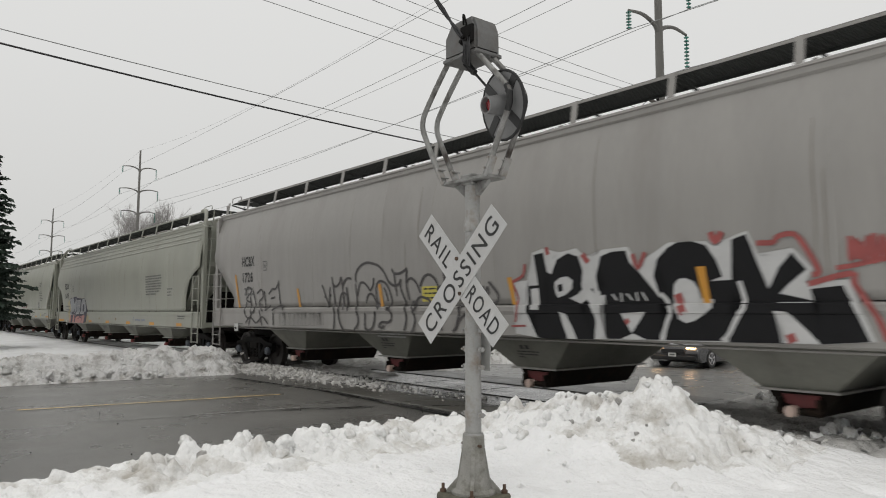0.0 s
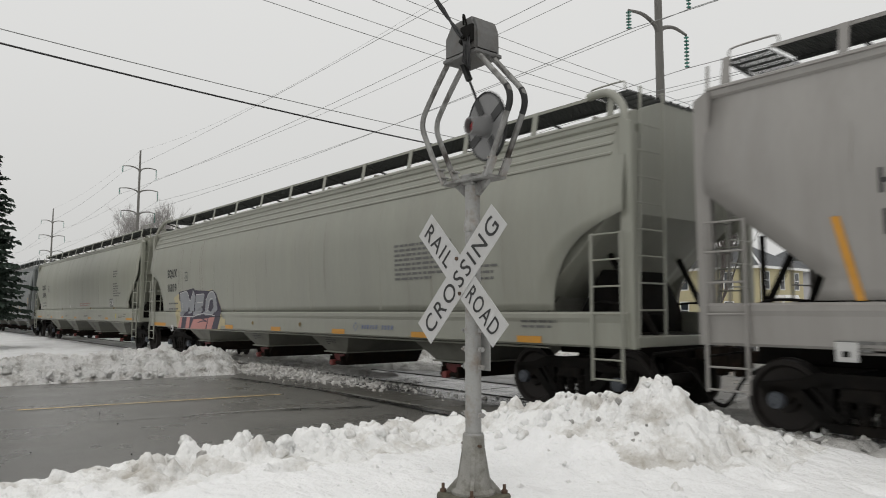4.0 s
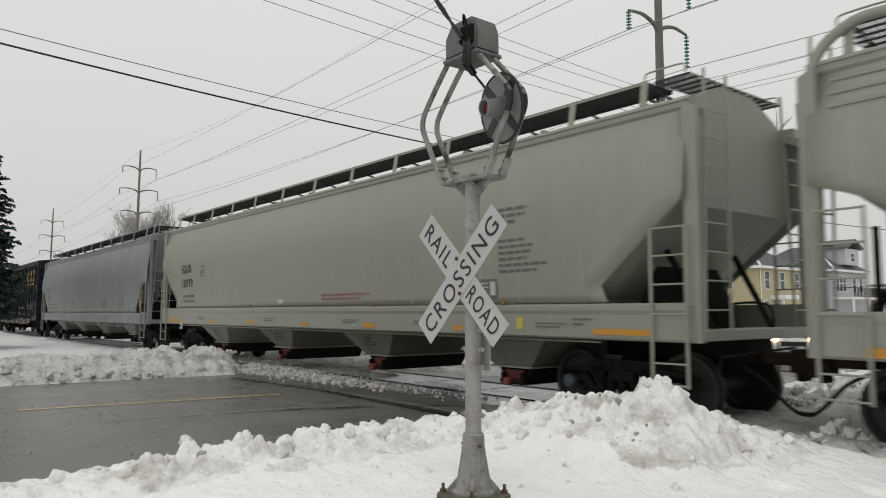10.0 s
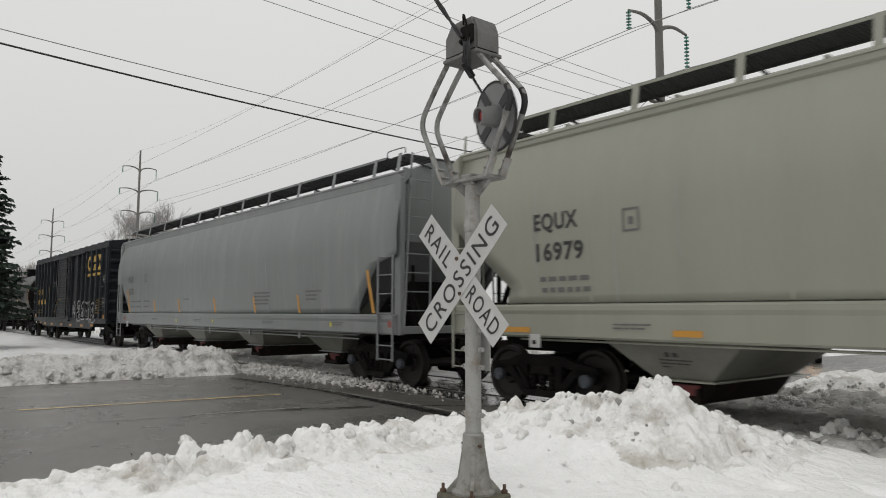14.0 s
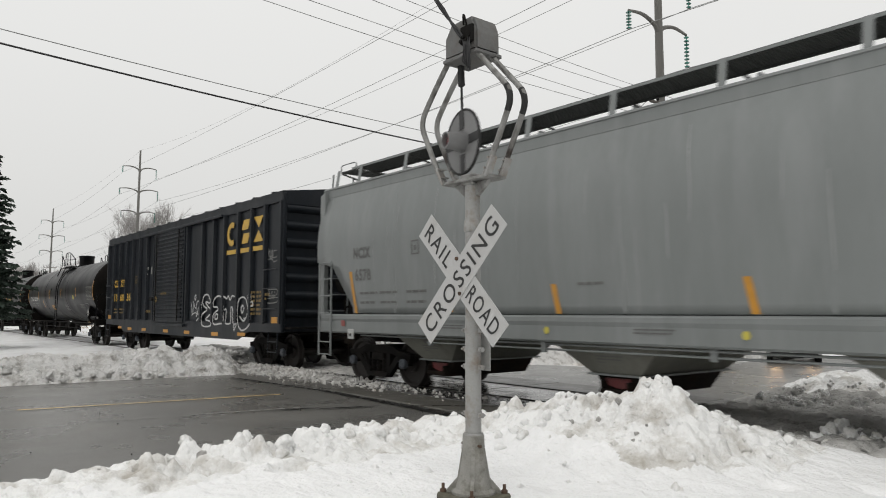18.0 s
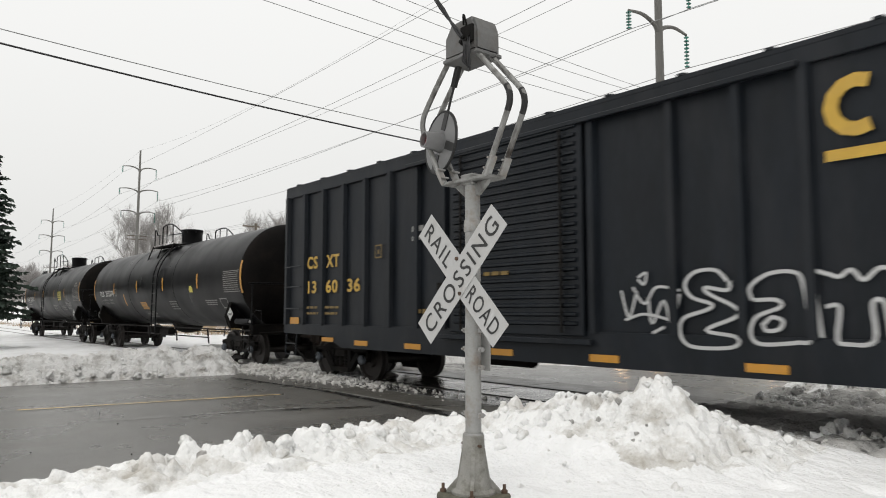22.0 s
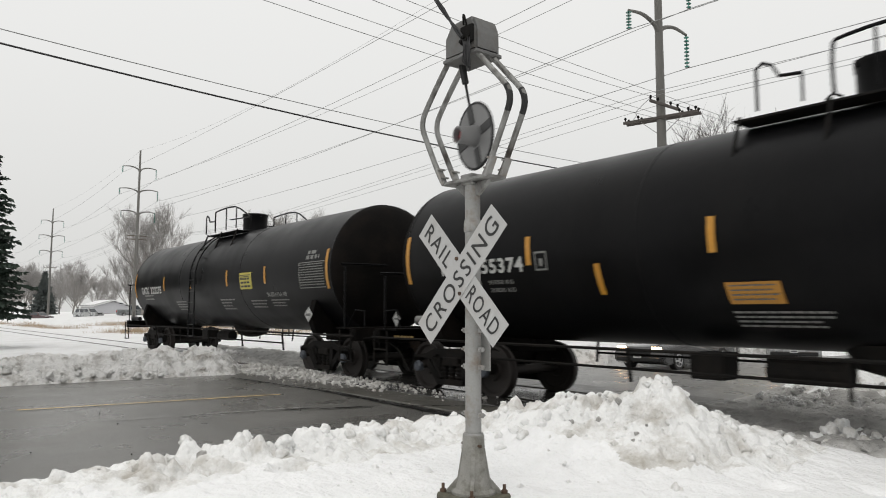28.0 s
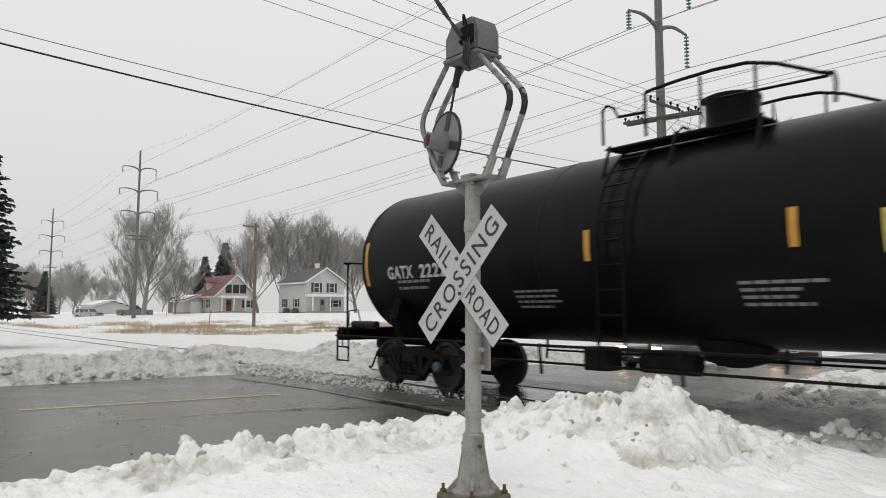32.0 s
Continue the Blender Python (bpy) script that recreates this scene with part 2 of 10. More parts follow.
asphalt = material("wet_asphalt", (0.108, 0.104, 0.095), 0.30, vary=0.16, grain=0.5, grain_scale=140, scale=0.9, dirt=(0.07, 0.068, 0.064), dirt_amount=0.6, dirt_scale=0.5, bump=0.004, bump_scale=160, spec=0.5)
road_white = material("worn_white_road_paint", (0.24, 0.238, 0.225), 0.45, vary=0.35, scale=5, dirt=(0.11, 0.107, 0.098), dirt_amount=1.0, dirt_scale=6)
wet_panel = material("soaked_black_crossing_panel", (0.032, 0.031, 0.029), 0.16, vary=0.3, scale=2.0, dirt=(0.06, 0.057, 0.05), dirt_amount=0.5, dirt_scale=1.8, bump=0.003, bump_scale=60)
panel_mat = material("damp_crossing_panel", (0.075, 0.071, 0.061), 0.38, vary=0.22, grain=0.5, grain_scale=120, scale=2.2, dirt=(0.05, 0.048, 0.044), dirt_amount=0.6, dirt_scale=1.4, bump=0.004, bump_scale=120)
joint_mat = material("wet_tar_joint", (0.022, 0.021, 0.020), 0.25, vary=0.3, scale=5)
road_yellow = material("worn_yellow_road_paint", (0.60, 0.42, 0.16), 0.5, vary=0.25, scale=6, dirt=(0.25, 0.20, 0.12), dirt_amount=0.7, dirt_scale=5)
rail_steel = material("worn_rail_steel", (0.16, 0.145, 0.13), 0.4, metal=0.8, vary=0.2, scale=8)
bark_near = material("dark_near_bark", (0.085, 0.075, 0.068), 0.9, vary=0.25, scale=6, stretch=(1, 1, 0.3))
# bark and twig colours lightened to stand in for distance haze on far trees
bark = material("haze_grey_bark", (0.22, 0.205, 0.19), 0.9, vary=0.25, scale=6, stretch=(1, 1, 0.3))
twig = material("haze_pale_twig", (0.36, 0.345, 0.335), 0.9, vary=0.2, scale=3)
# distance haze mixed into the needle colour of the far spruces
haze_needle = material("haze_paled_needles", (0.115, 0.13, 0.125), 0.9, vary=0.4, scale=2.5)
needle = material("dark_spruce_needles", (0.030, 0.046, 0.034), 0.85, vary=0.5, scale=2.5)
dry_grass = material("dry_tan_grass", (0.36, 0.27, 0.175), 0.85, vary=0.3, scale=3)
shrub_mat = material("dark_shrub_twigs", (0.10, 0.08, 0.07), 0.9, vary=0.3, scale=5)
siding_white = material("white_clapboard", (0.54, 0.53, 0.515), 0.6, vary=0.05, scale=2)
siding_yellow = material("yellow_clapboard", (0.46, 0.41, 0.25), 0.6, vary=0.06, scale=2, random_tint=0.03)
siding_grey = material("pale_grey_clapboard", (0.50, 0.50, 0.52), 0.6, vary=0.05, scale=2, random_tint=0.03)
trim_white = material("white_house_trim", (0.74, 0.74, 0.73), 0.55, vary=0.05, scale=3)
roof_dark = material("dark_grey_shingles", (0.10, 0.105, 0.11), 0.85, vary=0.25, scale=6, bump=0.01, bump_scale=12)
roof_red = material("red_brown_shingles", (0.20, 0.105, 0.10), 0.85, vary=0.2, scale=6, bump=0.01, bump_scale=12)
brick_red = material("weathered_red_brick", (0.22, 0.10, 0.08), 0.85, vary=0.3, scale=8)
shutter_mat = material("dark_shutter_paint", (0.03, 0.03, 0.032), 0.6, vary=0.2, scale=6)
glass_dark = material("window_glass", (0.03, 0.035, 0.04), 0.06, vary=0.2, scale=1.5, spec=0.8)
door_mat = material("painted_door", (0.36, 0.33, 0.30), 0.5, vary=0.1, scale=4)
door_red = material("dull_red_door_paint", (0.20, 0.055, 0.045), 0.6, vary=0.2, scale=3)
tarp_red = material("red_tarpaulin", (0.55, 0.13, 0.13), 0.6, vary=0.2, scale=3)
concrete = material("old_concrete", (0.30, 0.29, 0.27), 0.85, vary=0.2, scale=3, bump=0.005, bump_scale=30)
car_black = material("black_car_paint", (0.012, 0.012, 0.014), 0.2, vary=0.2, scale=2, coat=0.8, dirt=(0.06, 0.058, 0.054), dirt_amount=0.5, dirt_scale=2)
car_silver = material("silver_car_paint", (0.45, 0.46, 0.46), 0.28, metal=0.4, vary=0.08, scale=2, coat=0.6)
car_grey = material("grey_green_car_paint", (0.16, 0.17, 0.17), 0.28, metal=0.2, vary=0.1, scale=2, coat=0.6)
car_maroon = material("dark_maroon_car_paint", (0.07, 0.03, 0.03), 0.28, vary=0.1, scale=2, coat=0.6)
head_lamp = material("lit_headlamp", (1.0, 0.62, 0.32), 0.3, vary=0.02, scale=3, emit=14)
tail_lamp = material("red_tail_lamp", (0.45, 0.02, 0.02), 0.25, vary=0.1, scale=5, emit=0.3)
plate_mat = material("number_plate_sheet", (0.6, 0.6, 0.58), 0.5, vary=0.05, scale=5)
chrome = material("bright_alloy", (0.55, 0.55, 0.56), 0.25, metal=0.9, vary=0.1, scale=6)

# ---- mesh helpers ----


def part(name, bm, mat, parent, label="", kind="", smooth=0.0):
    """Links a bmesh as one mesh object under a thing or a part."""
    me = bpy.data.meshes.new(name)
    bm.normal_update()
    if smooth:
        for e in bm.edges:
            if len(e.link_faces) == 2:
                e.smooth = e.calc_face_angle(0.0) < smooth
        for f in bm.faces:
            f.smooth = True
    bm.to_mesh(me)
    bm.free()
    for m in (mat if isinstance(mat, (list, tuple)) else [mat]):
        me.materials.append(m)
    ob = new(name, me)
    if parent is not None:
        ob.parent = parent
    return tagged(ob, label=label, kind=kind)


def pydata(name, verts, faces, mat, parent=None, label="", kind="", smooth=False):
    me = bpy.data.meshes.new(name)
    me.from_pydata(verts, [], faces)
    if smooth:
        me.polygons.foreach_set("use_smooth", [True] * len(me.polygons))
    me.materials.append(mat)
    me.update()
    ob = new(name, me)
    if parent is not None:
        ob.parent = parent
    return tagged(ob, label=label, kind=kind)


def thing(name, at, label, category, group="", kind="", turn=0.0):
    ob = new(name)
    ob.empty_display_size = 0.2
    ob.matrix_world = pose(at[0], at[1], at[2], 0, 0, turn)
    return tagged(ob, label, category, group, kind)


def box(bm, x0, x1, y0, y1, z0, z1, bevel=0.0, m=None, mat=0):
    """A box between two corners, its edges bevelled."""
    vs = [bm.verts.new((x, y, z)) for x in (x0, x1) for y in (y0, y1) for z in (z0, z1)]
    fs = [bm.faces.new([vs[i] for i in q]) for q in ((0, 1, 3, 2), (4, 6, 7, 5), (0, 4, 5, 1), (2, 3, 7, 6), (0, 2, 6, 4), (1, 5, 7, 3))]
    for f in fs:
        f.material_index = mat
    if m is not None:
        bmesh.ops.transform(bm, matrix=m, verts=vs)
    if bevel > 0:
        es = list({e for f in fs for e in f.edges})
        bmesh.ops.bevel(bm, geom=es, offset=bevel, segments=1, affect="EDGES", profile=0.5)


def rod(bm, p, q, r, seg=8, r2=None, caps=True, mat=0):
    """A round bar from p to q."""
    p, q = Vector(p), Vector(q)
    d = (q - p).normalized()
    a = d.orthogonal().normalized()
    b = d.cross(a)
    r2 = r if r2 is None else r2
    rings = []
    for c, rad in ((p, r), (q, r2)):
        rings.append([bm.verts.new(c + (a * math.cos(t) + b * math.sin(t)) * rad) for t in (2 * math.pi * i / seg for i in range(seg))])
    for i in range(seg):
        j = (i + 1) % seg
        f = bm.faces.new((rings[0][i], rings[0][j], rings[1][j], rings[1][i]))
        f.material_index = mat
    if caps:
        bm.faces.new(list(reversed(rings[0]))).material_index = mat
        bm.faces.new(rings[1]).material_index = mat


def tube(bm, pts, r, seg=8, mat=0, radii=None):
    """A round tube along a line of points."""
    pts = [Vector(p) for p in pts]
    rings, up = [], None
    for i, p in enumerate(pts):
        d = (pts[min(i + 1, len(pts) - 1)] - pts[max(i - 1, 0)]).normalized()
        a = d.orthogonal().normalized() if up is None else (up - d * up.dot(d)).normalized()
        up = a
        b = d.cross(a)
        rr = radii[i] if radii else r
        rings.append([bm.verts.new(p + (a * math.cos(t) + b * math.sin(t)) * rr) for t in (2 * math.pi * k / seg for k in range(seg))])
    for u, v in zip(rings, rings[1:]):
        for i in range(seg):
            j = (i + 1) % seg
            bm.faces.new((u[i], u[j], v[j], v[i])).material_index = mat
    bm.faces.new(list(reversed(rings[0]))).material_index = mat
    bm.faces.new(rings[-1]).material_index = mat


def turned(bm, axis, profile, seg=24, m=None, mat=0):
    """A body of revolution: profile of (distance along axis, radius)."""
    made, rings = [], []
    for h, r in profile:
        ring = []
        for i in range(seg):
            t = 2 * math.pi * i / seg
            c, s = r * math.cos(t), r * math.sin(t)
            co = {"x": (h, c, s), "y": (s, h, c), "z": (c, s, h)}[axis]
            ring.append(bm.verts.new(co))
        rings.append(ring)
        made += ring
    for u, v in zip(rings, rings[1:]):
        for i in range(seg):
            j = (i + 1) % seg
            bm.faces.new((u[i], u[j], v[j], v[i])).material_index = mat
    bm.faces.new(list(reversed(rings[0]))).material_index = mat
    bm.faces.new(rings[-1]).material_index = mat
    if m is not None:
        bmesh.ops.transform(bm, matrix=m, verts=made)


def prism(bm, outline, axis, a, b, mat=0, m=None):
    """An outline of 2D points pushed from a to b along an axis."""
    def co(u, v, h):
        return {"x": (h, u, v), "y": (u, h, v), "z": (u, v, h)}[axis]
    lo = [bm.verts.new(co(u, v, a)) for u, v in outline]
    hi = [bm.verts.new(co(u, v, b)) for u, v in outline]
    n = len(outline)
    fs = [bm.faces.new(lo), bm.faces.new(list(reversed(hi)))]
    for i in range(n):
        j = (i + 1) % n
        fs.append(bm.faces.new((lo[j], lo[i], hi[i], hi[j])))
    for f in fs:
        f.material_index = mat
    if m is not None:
        bmesh.ops.transform(bm, matrix=m, verts=lo + hi)
    bmesh.ops.recalc_face_normals(bm, faces=fs)
    return fs


def smooth_line(pts, steps=5):
    """A Catmull-Rom line through 2D or 3D points."""
    pts = [Vector(p) for p in pts]
    out = []
    for i in range(len(pts) - 1):
        p0, p1, p2, p3 = pts[max(i - 1, 0)], pts[i], pts[i + 1], pts[min(i + 2, len(pts) - 1)]
        for k in range(steps):
            t = k / steps
            out.append(0.5 * ((2 * p1) + (p2 - p0) * t + (2 * p0 - 5 * p1 + 4 * p2 - p3) * t * t + (3 * p1 - p0 - 3 * p2 + p3) * t ** 3))
    out.append(pts[-1])
    return out


def glyphs(text, size, spacing=1.0, align="LEFT", bold=0.028):
    """Vertices and faces of flat lettering in the built-in font; x to the right, y up."""
    curve = bpy.data.curves.new("lettering", "FONT")
    curve.body, curve.size, curve.space_character, curve.align_x = text, size, spacing, align
    curve.resolution_u, curve.offset = 3, size * bold
    tmp = new("lettering_tmp", curve)
    me = bpy.data.meshes.new_from_object(tmp)
    vs = [tuple(v.co) for v in me.vertices]
    fs = [tuple(p.vertices) for p in me.polygons]
    bpy.data.objects.remove(tmp)
    bpy.data.curves.remove(curve)
    bpy.data.meshes.remove(me)
    return vs, fs


class Decals:
    """Flat paint laid on a side wall: 2D (x, z) shapes, set on the wall by its y(z)."""

    def __init__(self, surface, dx=0.0, k=1.0):
        self.surface, self.v, self.f, self.dx, self.k = surface, [], [], dx, k

    def put(self, x, z, lift):
        self.v.append((x * self.k + self.dx, self.surface(z) - lift, z))
        return len(self.v) - 1

    def rect(self, x0, x1, z0, z1, lift=0.008, slant=0.0):
        n = max(1, int(abs(z1 - z0) / 0.12))
        last = None
        for i in range(n + 1):
            z = z0 + (z1 - z0) * i / n
            s = slant * i / n
            row = (self.put(x0 + s, z, lift), self.put(x1 + s, z, lift))
            if last:
                self.f.append((last[0], last[1], row[1], row[0]))
            last = row

    def text(self, body, x, z, size, spacing=1.0, stretch=1.0, lift=0.008):
        vs, fs = glyphs(body, size, spacing)
        base = len(self.v)
        for v in vs:
            self.put(x + v[0] * stretch, z + v[1], lift)
        self.f += [tuple(base + i for i in f) for f in fs]

    def fitted(self, body, x0, x1, z, cap, lift=0.008):
        """Lettering between two ends, with a given cap height."""
        vs, fs = glyphs(body, cap / 0.70, 1.1)
        a, b = min(v[0] for v in vs), max(v[0] for v in vs)
        base = len(self.v)
        for v in vs:
            self.put(x0 + (v[0] - a) * (x1 - x0) / (b - a), z + v[1], lift)
        self.f += [tuple(base + i for i in f) for f in fs]

    def stroke(self, pts, width, lift=0.01, steps=5, taper=False):
        line = smooth_line(pts, steps) if steps > 1 else [Vector(p) for p in pts]
        last = None
        for i, p in enumerate(line):
            d = (line[min(i + 1, len(line) - 1)] - line[max(i - 1, 0)])
            if d.length < 1e-6:
                continue
            d.normalize()
            w = width * 0.5 * (1.0 if not taper else 0.45 + 0.55 * math.sin(math.pi * (i + 0.5) / len(line)))
            row = (self.put(p[0] - d[1] * w, p[1] + d[0] * w, lift), self.put(p[0] + d[1] * w, p[1] - d[0] * w, lift))
            if last:
                self.f.append((last[0], last[1], row[1], row[0]))
            last = row

    def poly(self, pts, lift=0.009):
        """A filled outline, cut into strips so that it follows the wall."""
        bm = bmesh.new()
        face = bm.faces.new([bm.verts.new((p[0], 0, p[1])) for p in pts])
        zs = [p[1] for p in pts]
        bmesh.ops.triangulate(bm, faces=[face])
        z = math.ceil(min(zs) / 0.15) * 0.15
        cuts = [1.295, 1.305, 1.345, 1.355, 1.425, 1.435, 1.448, 1.462, 1.475, 1.485, 1.575, 1.585]
        while z < max(zs):
            cuts.append(z)
            z += 0.15
        for z in sorted(cuts):
            bmesh.ops.bisect_plane(bm, geom=bm.verts[:] + bm.edges[:] + bm.faces[:], plane_co=(0, 0, z), plane_no=(0, 0, 1))
        bm.verts.index_update()
        base = len(self.v)
        for v in bm.verts:
            self.put(v.co.x, v.co.z, lift)
        self.f += [tuple(base + v.index for v in f.verts) for f in bm.faces]
        bm.free()

    def bars(self, x, z, rows, seed=1, height=0.035, gap=0.075, word=0.16, lift=0.008):
        """Writing too small to read: rows of short bars; rows gives each line's length."""
        rnd = random.Random(seed)
        for i, length in enumerate(rows):
            u = x
            while u < x + length:
                w = min(word * rnd.uniform(0.5, 1.3), x + length - u)
                if w > 0.02:
                    self.rect(u, u + w, z - i * gap, z - i * gap + height, lift)
                u += w + height * 0.7

    def make(self, name, mat, parent, label=""):
        # wind every face to look along -y
        faces = []
        for f in self.f:
            a, b, c = (Vector(self.v[i]) for i in f[:3])
            faces.append(tuple(reversed(f)) if (b - a).cross(c - a).y > 0 else f)
        return pydata(name, self.v, faces, mat, parent, label, kind="stuff" if len(faces) > 1 and name in ("rust_streak", "pale_streak", "graffiti_tag", "graffiti_highlights", "graffiti_outline", "graffiti_letters", "faint_tag", "label_panel", "paper_tag", "fault_tag", "stencil", "print", "label_print", "reporting_mark", "red_stencil", "door_stencil", "placard_print", "reflector", "emblem_bars") else "")


def noise2(x, y, s):
    return noise.noise(Vector((x * s, y * s, 3.7)))


# ---- ground, road and railway ----
TRACK = 9.44          # y of the track's centre line
RAIL_NEAR, RAIL_FAR = TRACK - 0.753, TRACK + 0.753
SKEW = -0.00758        # slope of the track against the x axis


def on_track(x, off=0.0):
    """y of a line at an offset from the track's centre line."""
    return TRACK + off + SKEW * (x + 6)


def ease(a, b, v):
    t = min(1.0, max(0.0, (v - a) / (b - a)))
    return t * t * (3 - 2 * t)


def dip(y):
    """How far the road falls away beyond the crossing."""
    return 0.5 * ease(12, 24, y) * (1 - ease(40, 54, y))


def terrain(x, y):
    """Height of the open ground: level at the crossing, rising gently to the houses."""
    depth = AHEAD.x * x + AHEAD.y * y
    share = 0.5 + (math.sin(VIEW_YAW) * x + math.cos(VIEW_YAW) * y) / max(20.0, depth) / 1.233
    rise = 1.3 * ease(80, 121, depth) * (0.25 + 0.75 * ease(-0.05, 0.25, share)) * ease(-20, -50, x) + ease(130, 220, depth) * 0.25
    rise += 0.035 * ease(-17.5, -22, x) * ease(4.5, 2.0, abs(y - on_track(x)))
    return -0.05 + rise - dip(y) * ease(-32, -20, x) + (0.05 * noise2(x, y, 0.11) + 0.05 * noise2(x, y, 0.45) + 0.22 * noise2(x, y, 0.13) * ease(70, 95, depth)) * ease(3, 9, abs(y - TRACK)) + 0.012 * noise2(x, y, 0.9)


def axis_steps(lo, hi, fine_lo, fine_hi, fine, grow):
    vals, v, s = [], fine_lo, fine
    while v < fine_hi:
        vals.append(v)
        v += fine
    s = fine
    while v < hi:
        vals.append(v)
        s *= grow
        v += s
    vals.append(hi)
    v, s = fine_lo, fine
    low = []
    while v > lo:
        s *= grow
        v -= s
        low.append(max(v, lo))
    return sorted(set(low)) + vals


def build_ground():
    xs = axis_steps(-2600, 2600, -70, 12, 0.9, 1.28)
    ys = axis_steps(-900, 2600, -6, 46, 0.9, 1.28)
    verts = [(x, y, terrain(x, y)) for y in ys for x in xs]
    nx = len(xs)
    faces = [(j * nx + i, j * nx + i + 1, (j + 1) * nx + i + 1, (j + 1) * nx + i) for j in range(len(ys) - 1) for i in range(nx - 1)]
    tagged(pydata("ground", verts, faces, snow_field, smooth=True), "flat snow-covered ground with patchy dirty snow", "ground", kind="structure")


build_ground()


def road_edges(y):
    """x of the road's far and near kerb line at y."""
    if y < 11.5:
        return -16.95, -6.2
    k = (y - 11.5)
    return -16.5 + k * 0.10, -6.0 + k * 0.33


def build_road():
    ys = [-40 + 1.5 * i for i in range(0, 31)] + [7.0 + 0.5 * i for i in range(12)] + [13 + 2.0 * i for i in range(14)]
    verts, faces = [], []
    for y in ys:
        a, b = road_edges(y)
        for k in range(7):
            x = a + (b - a) * k / 6
            crown = 0.03 * (1 - (k / 3 - 1) ** 2)
            verts.append((x, y, crown - 0.02 - dip(y)))
    for j in range(len(ys) - 1):
        for k in range(6):
            i = j * 7 + k
            faces.append((i, i + 1, i + 8, i + 7))
    tagged(pydata("road", verts, faces, asphalt, smooth=True), "wet dark grey asphalt road crossing the railway", "road", kind="structure")


build_road()


def strip(name, x0, y0, x1, y1, width, z, mat, label, category, taper=False):
    d = Vector((x1 - x0, y1 - y0, 0)).normalized()
    s = Vector((-d.y, d.x, 0)) * width / 2
    n = 24
    verts, faces = [], []
    for i in range(n + 1):
        p = Vector((x0, y0, z)).lerp(Vector((x1, y1, z)), i / n)
        w = 1 + 0.25 * noise2(p.x * 3, p.y * 3, 1.3)
        if taper:
            w *= math.sin(math.pi * (0.03 + 0.94 * i / n)) ** 0.8
        verts += [tuple(p + s * w), tuple(p - s * w)]
        if i:
            faces.append((2 * i - 2, 2 * i - 1, 2 * i + 1, 2 * i))
    return tagged(pydata(name, verts, faces, mat), label, category, kind="structure")


strip("road_marking", -12.42, 1.98, -11.84, 5.95, 0.075, 0.022, road_yellow, "worn yellow centre line on wet asphalt", "road marking")
strip("road_marking", -10.50, 2.6, -9.92, 6.1, 0.035, 0.022, road_white, "faint worn white line on wet asphalt", "road marking")
strip("road_seam", -15.7, 6.62, -11.9, 6.86, 0.09, 0.020, joint_mat, "dark wet tar seam across the road", "seam")
strip("road_seam", -11.95, 6.86, -7.2, 6.69, 0.17, 0.021, joint_mat, "broad dark wet tar seam beside the crossing panels", "seam")
strip("road_seam", -9.1, 6.80, -8.2, 7.76, 0.05, 0.030, joint_mat, "narrow dark joint between crossing panels", "seam")
strip("puddle", -10.02, 4.85, -9.80, 5.62, 0.07, 0.0205, joint_mat, "short dark wet patch on the road", "puddle", True)
strip("puddle", -9.72, 5.5, -9.42, 6.45, 0.10, 0.021, joint_mat, "faint dark wet patch on the road", "puddle", True)


def build_crossing():
    """Crossing panels beside and between the rails."""
    bands = ((6.90, 7.76, panel_mat), (7.80, RAIL_NEAR - 0.10, wet_panel), (RAIL_NEAR + 0.10, RAIL_FAR - 0.10, wet_panel), (RAIL_FAR + 0.10, 11.35, panel_mat))
    surface = thing("crossing_surface", (0, 0, 0), "damp worn crossing panels beside and between the rails", "crossing panels", kind="structure")
    for y0, y1, mat in bands:
        x = -12.0 if y1 < 8 else -15.6
        w = 1.83 if y1 > 8 else 2.45
        while x < -6.4:
            bm = bmesh.new()
            box(bm, -w / 2 + 0.012, w / 2 - 0.012, y0, y1, -0.12, 0.022, 0.012)
            p = part("panel", bm, mat, surface)
            p.location = (x + w / 2, SKEW * (x + 6), 0.004 * random.random())
            x += w
    return surface


build_crossing()


def build_rails():
    for y, nm in ((RAIL_NEAR, "near"), (RAIL_FAR, "far")):
        bm = bmesh.new()
        prof = [(-0.07, -0.17), (0.07, -0.17), (0.07, -0.155), (0.012, -0.13), (0.012, -0.05), (0.036, -0.04), (0.036, -0.006), (0.028, 0.0), (-0.028, 0.0), (-0.036, -0.006), (-0.036, -0.04), (-0.012, -0.05), (-0.012, -0.13), (-0.07, -0.155)]
        prism(bm, [(y + u, v + 0.012) for u, v in prof], "x", -190.0, 60.0)
        rail = part("rail", bm, rail_steel, None)
        rail.matrix_world = pose(-6, TRACK, 0, 0, 0, math.degrees(SKEW)) @ pose(6, -TRACK, 0)
        tagged(rail, "worn steel rail set in snow and crossing panels", "rail", kind="structure", group="rails")
        strip("flangeway", -15.6, on_track(-15.6, y - TRACK), -6.6, on_track(-6.6, y - TRACK), 0.17, 0.006, joint_mat, "dark wet flangeway along the rail", "flangeway")


build_rails()


# ---- ploughed snow ----
def clods(x, y, s, seed):
    """Rounded lumps like broken snow."""
    d = noise.voronoi(Vector((x * s + seed, y * s - seed, seed)))[0][0]
    return 0.62 * math.sqrt(max(0.0, 1 - (d / 0.72) ** 2))


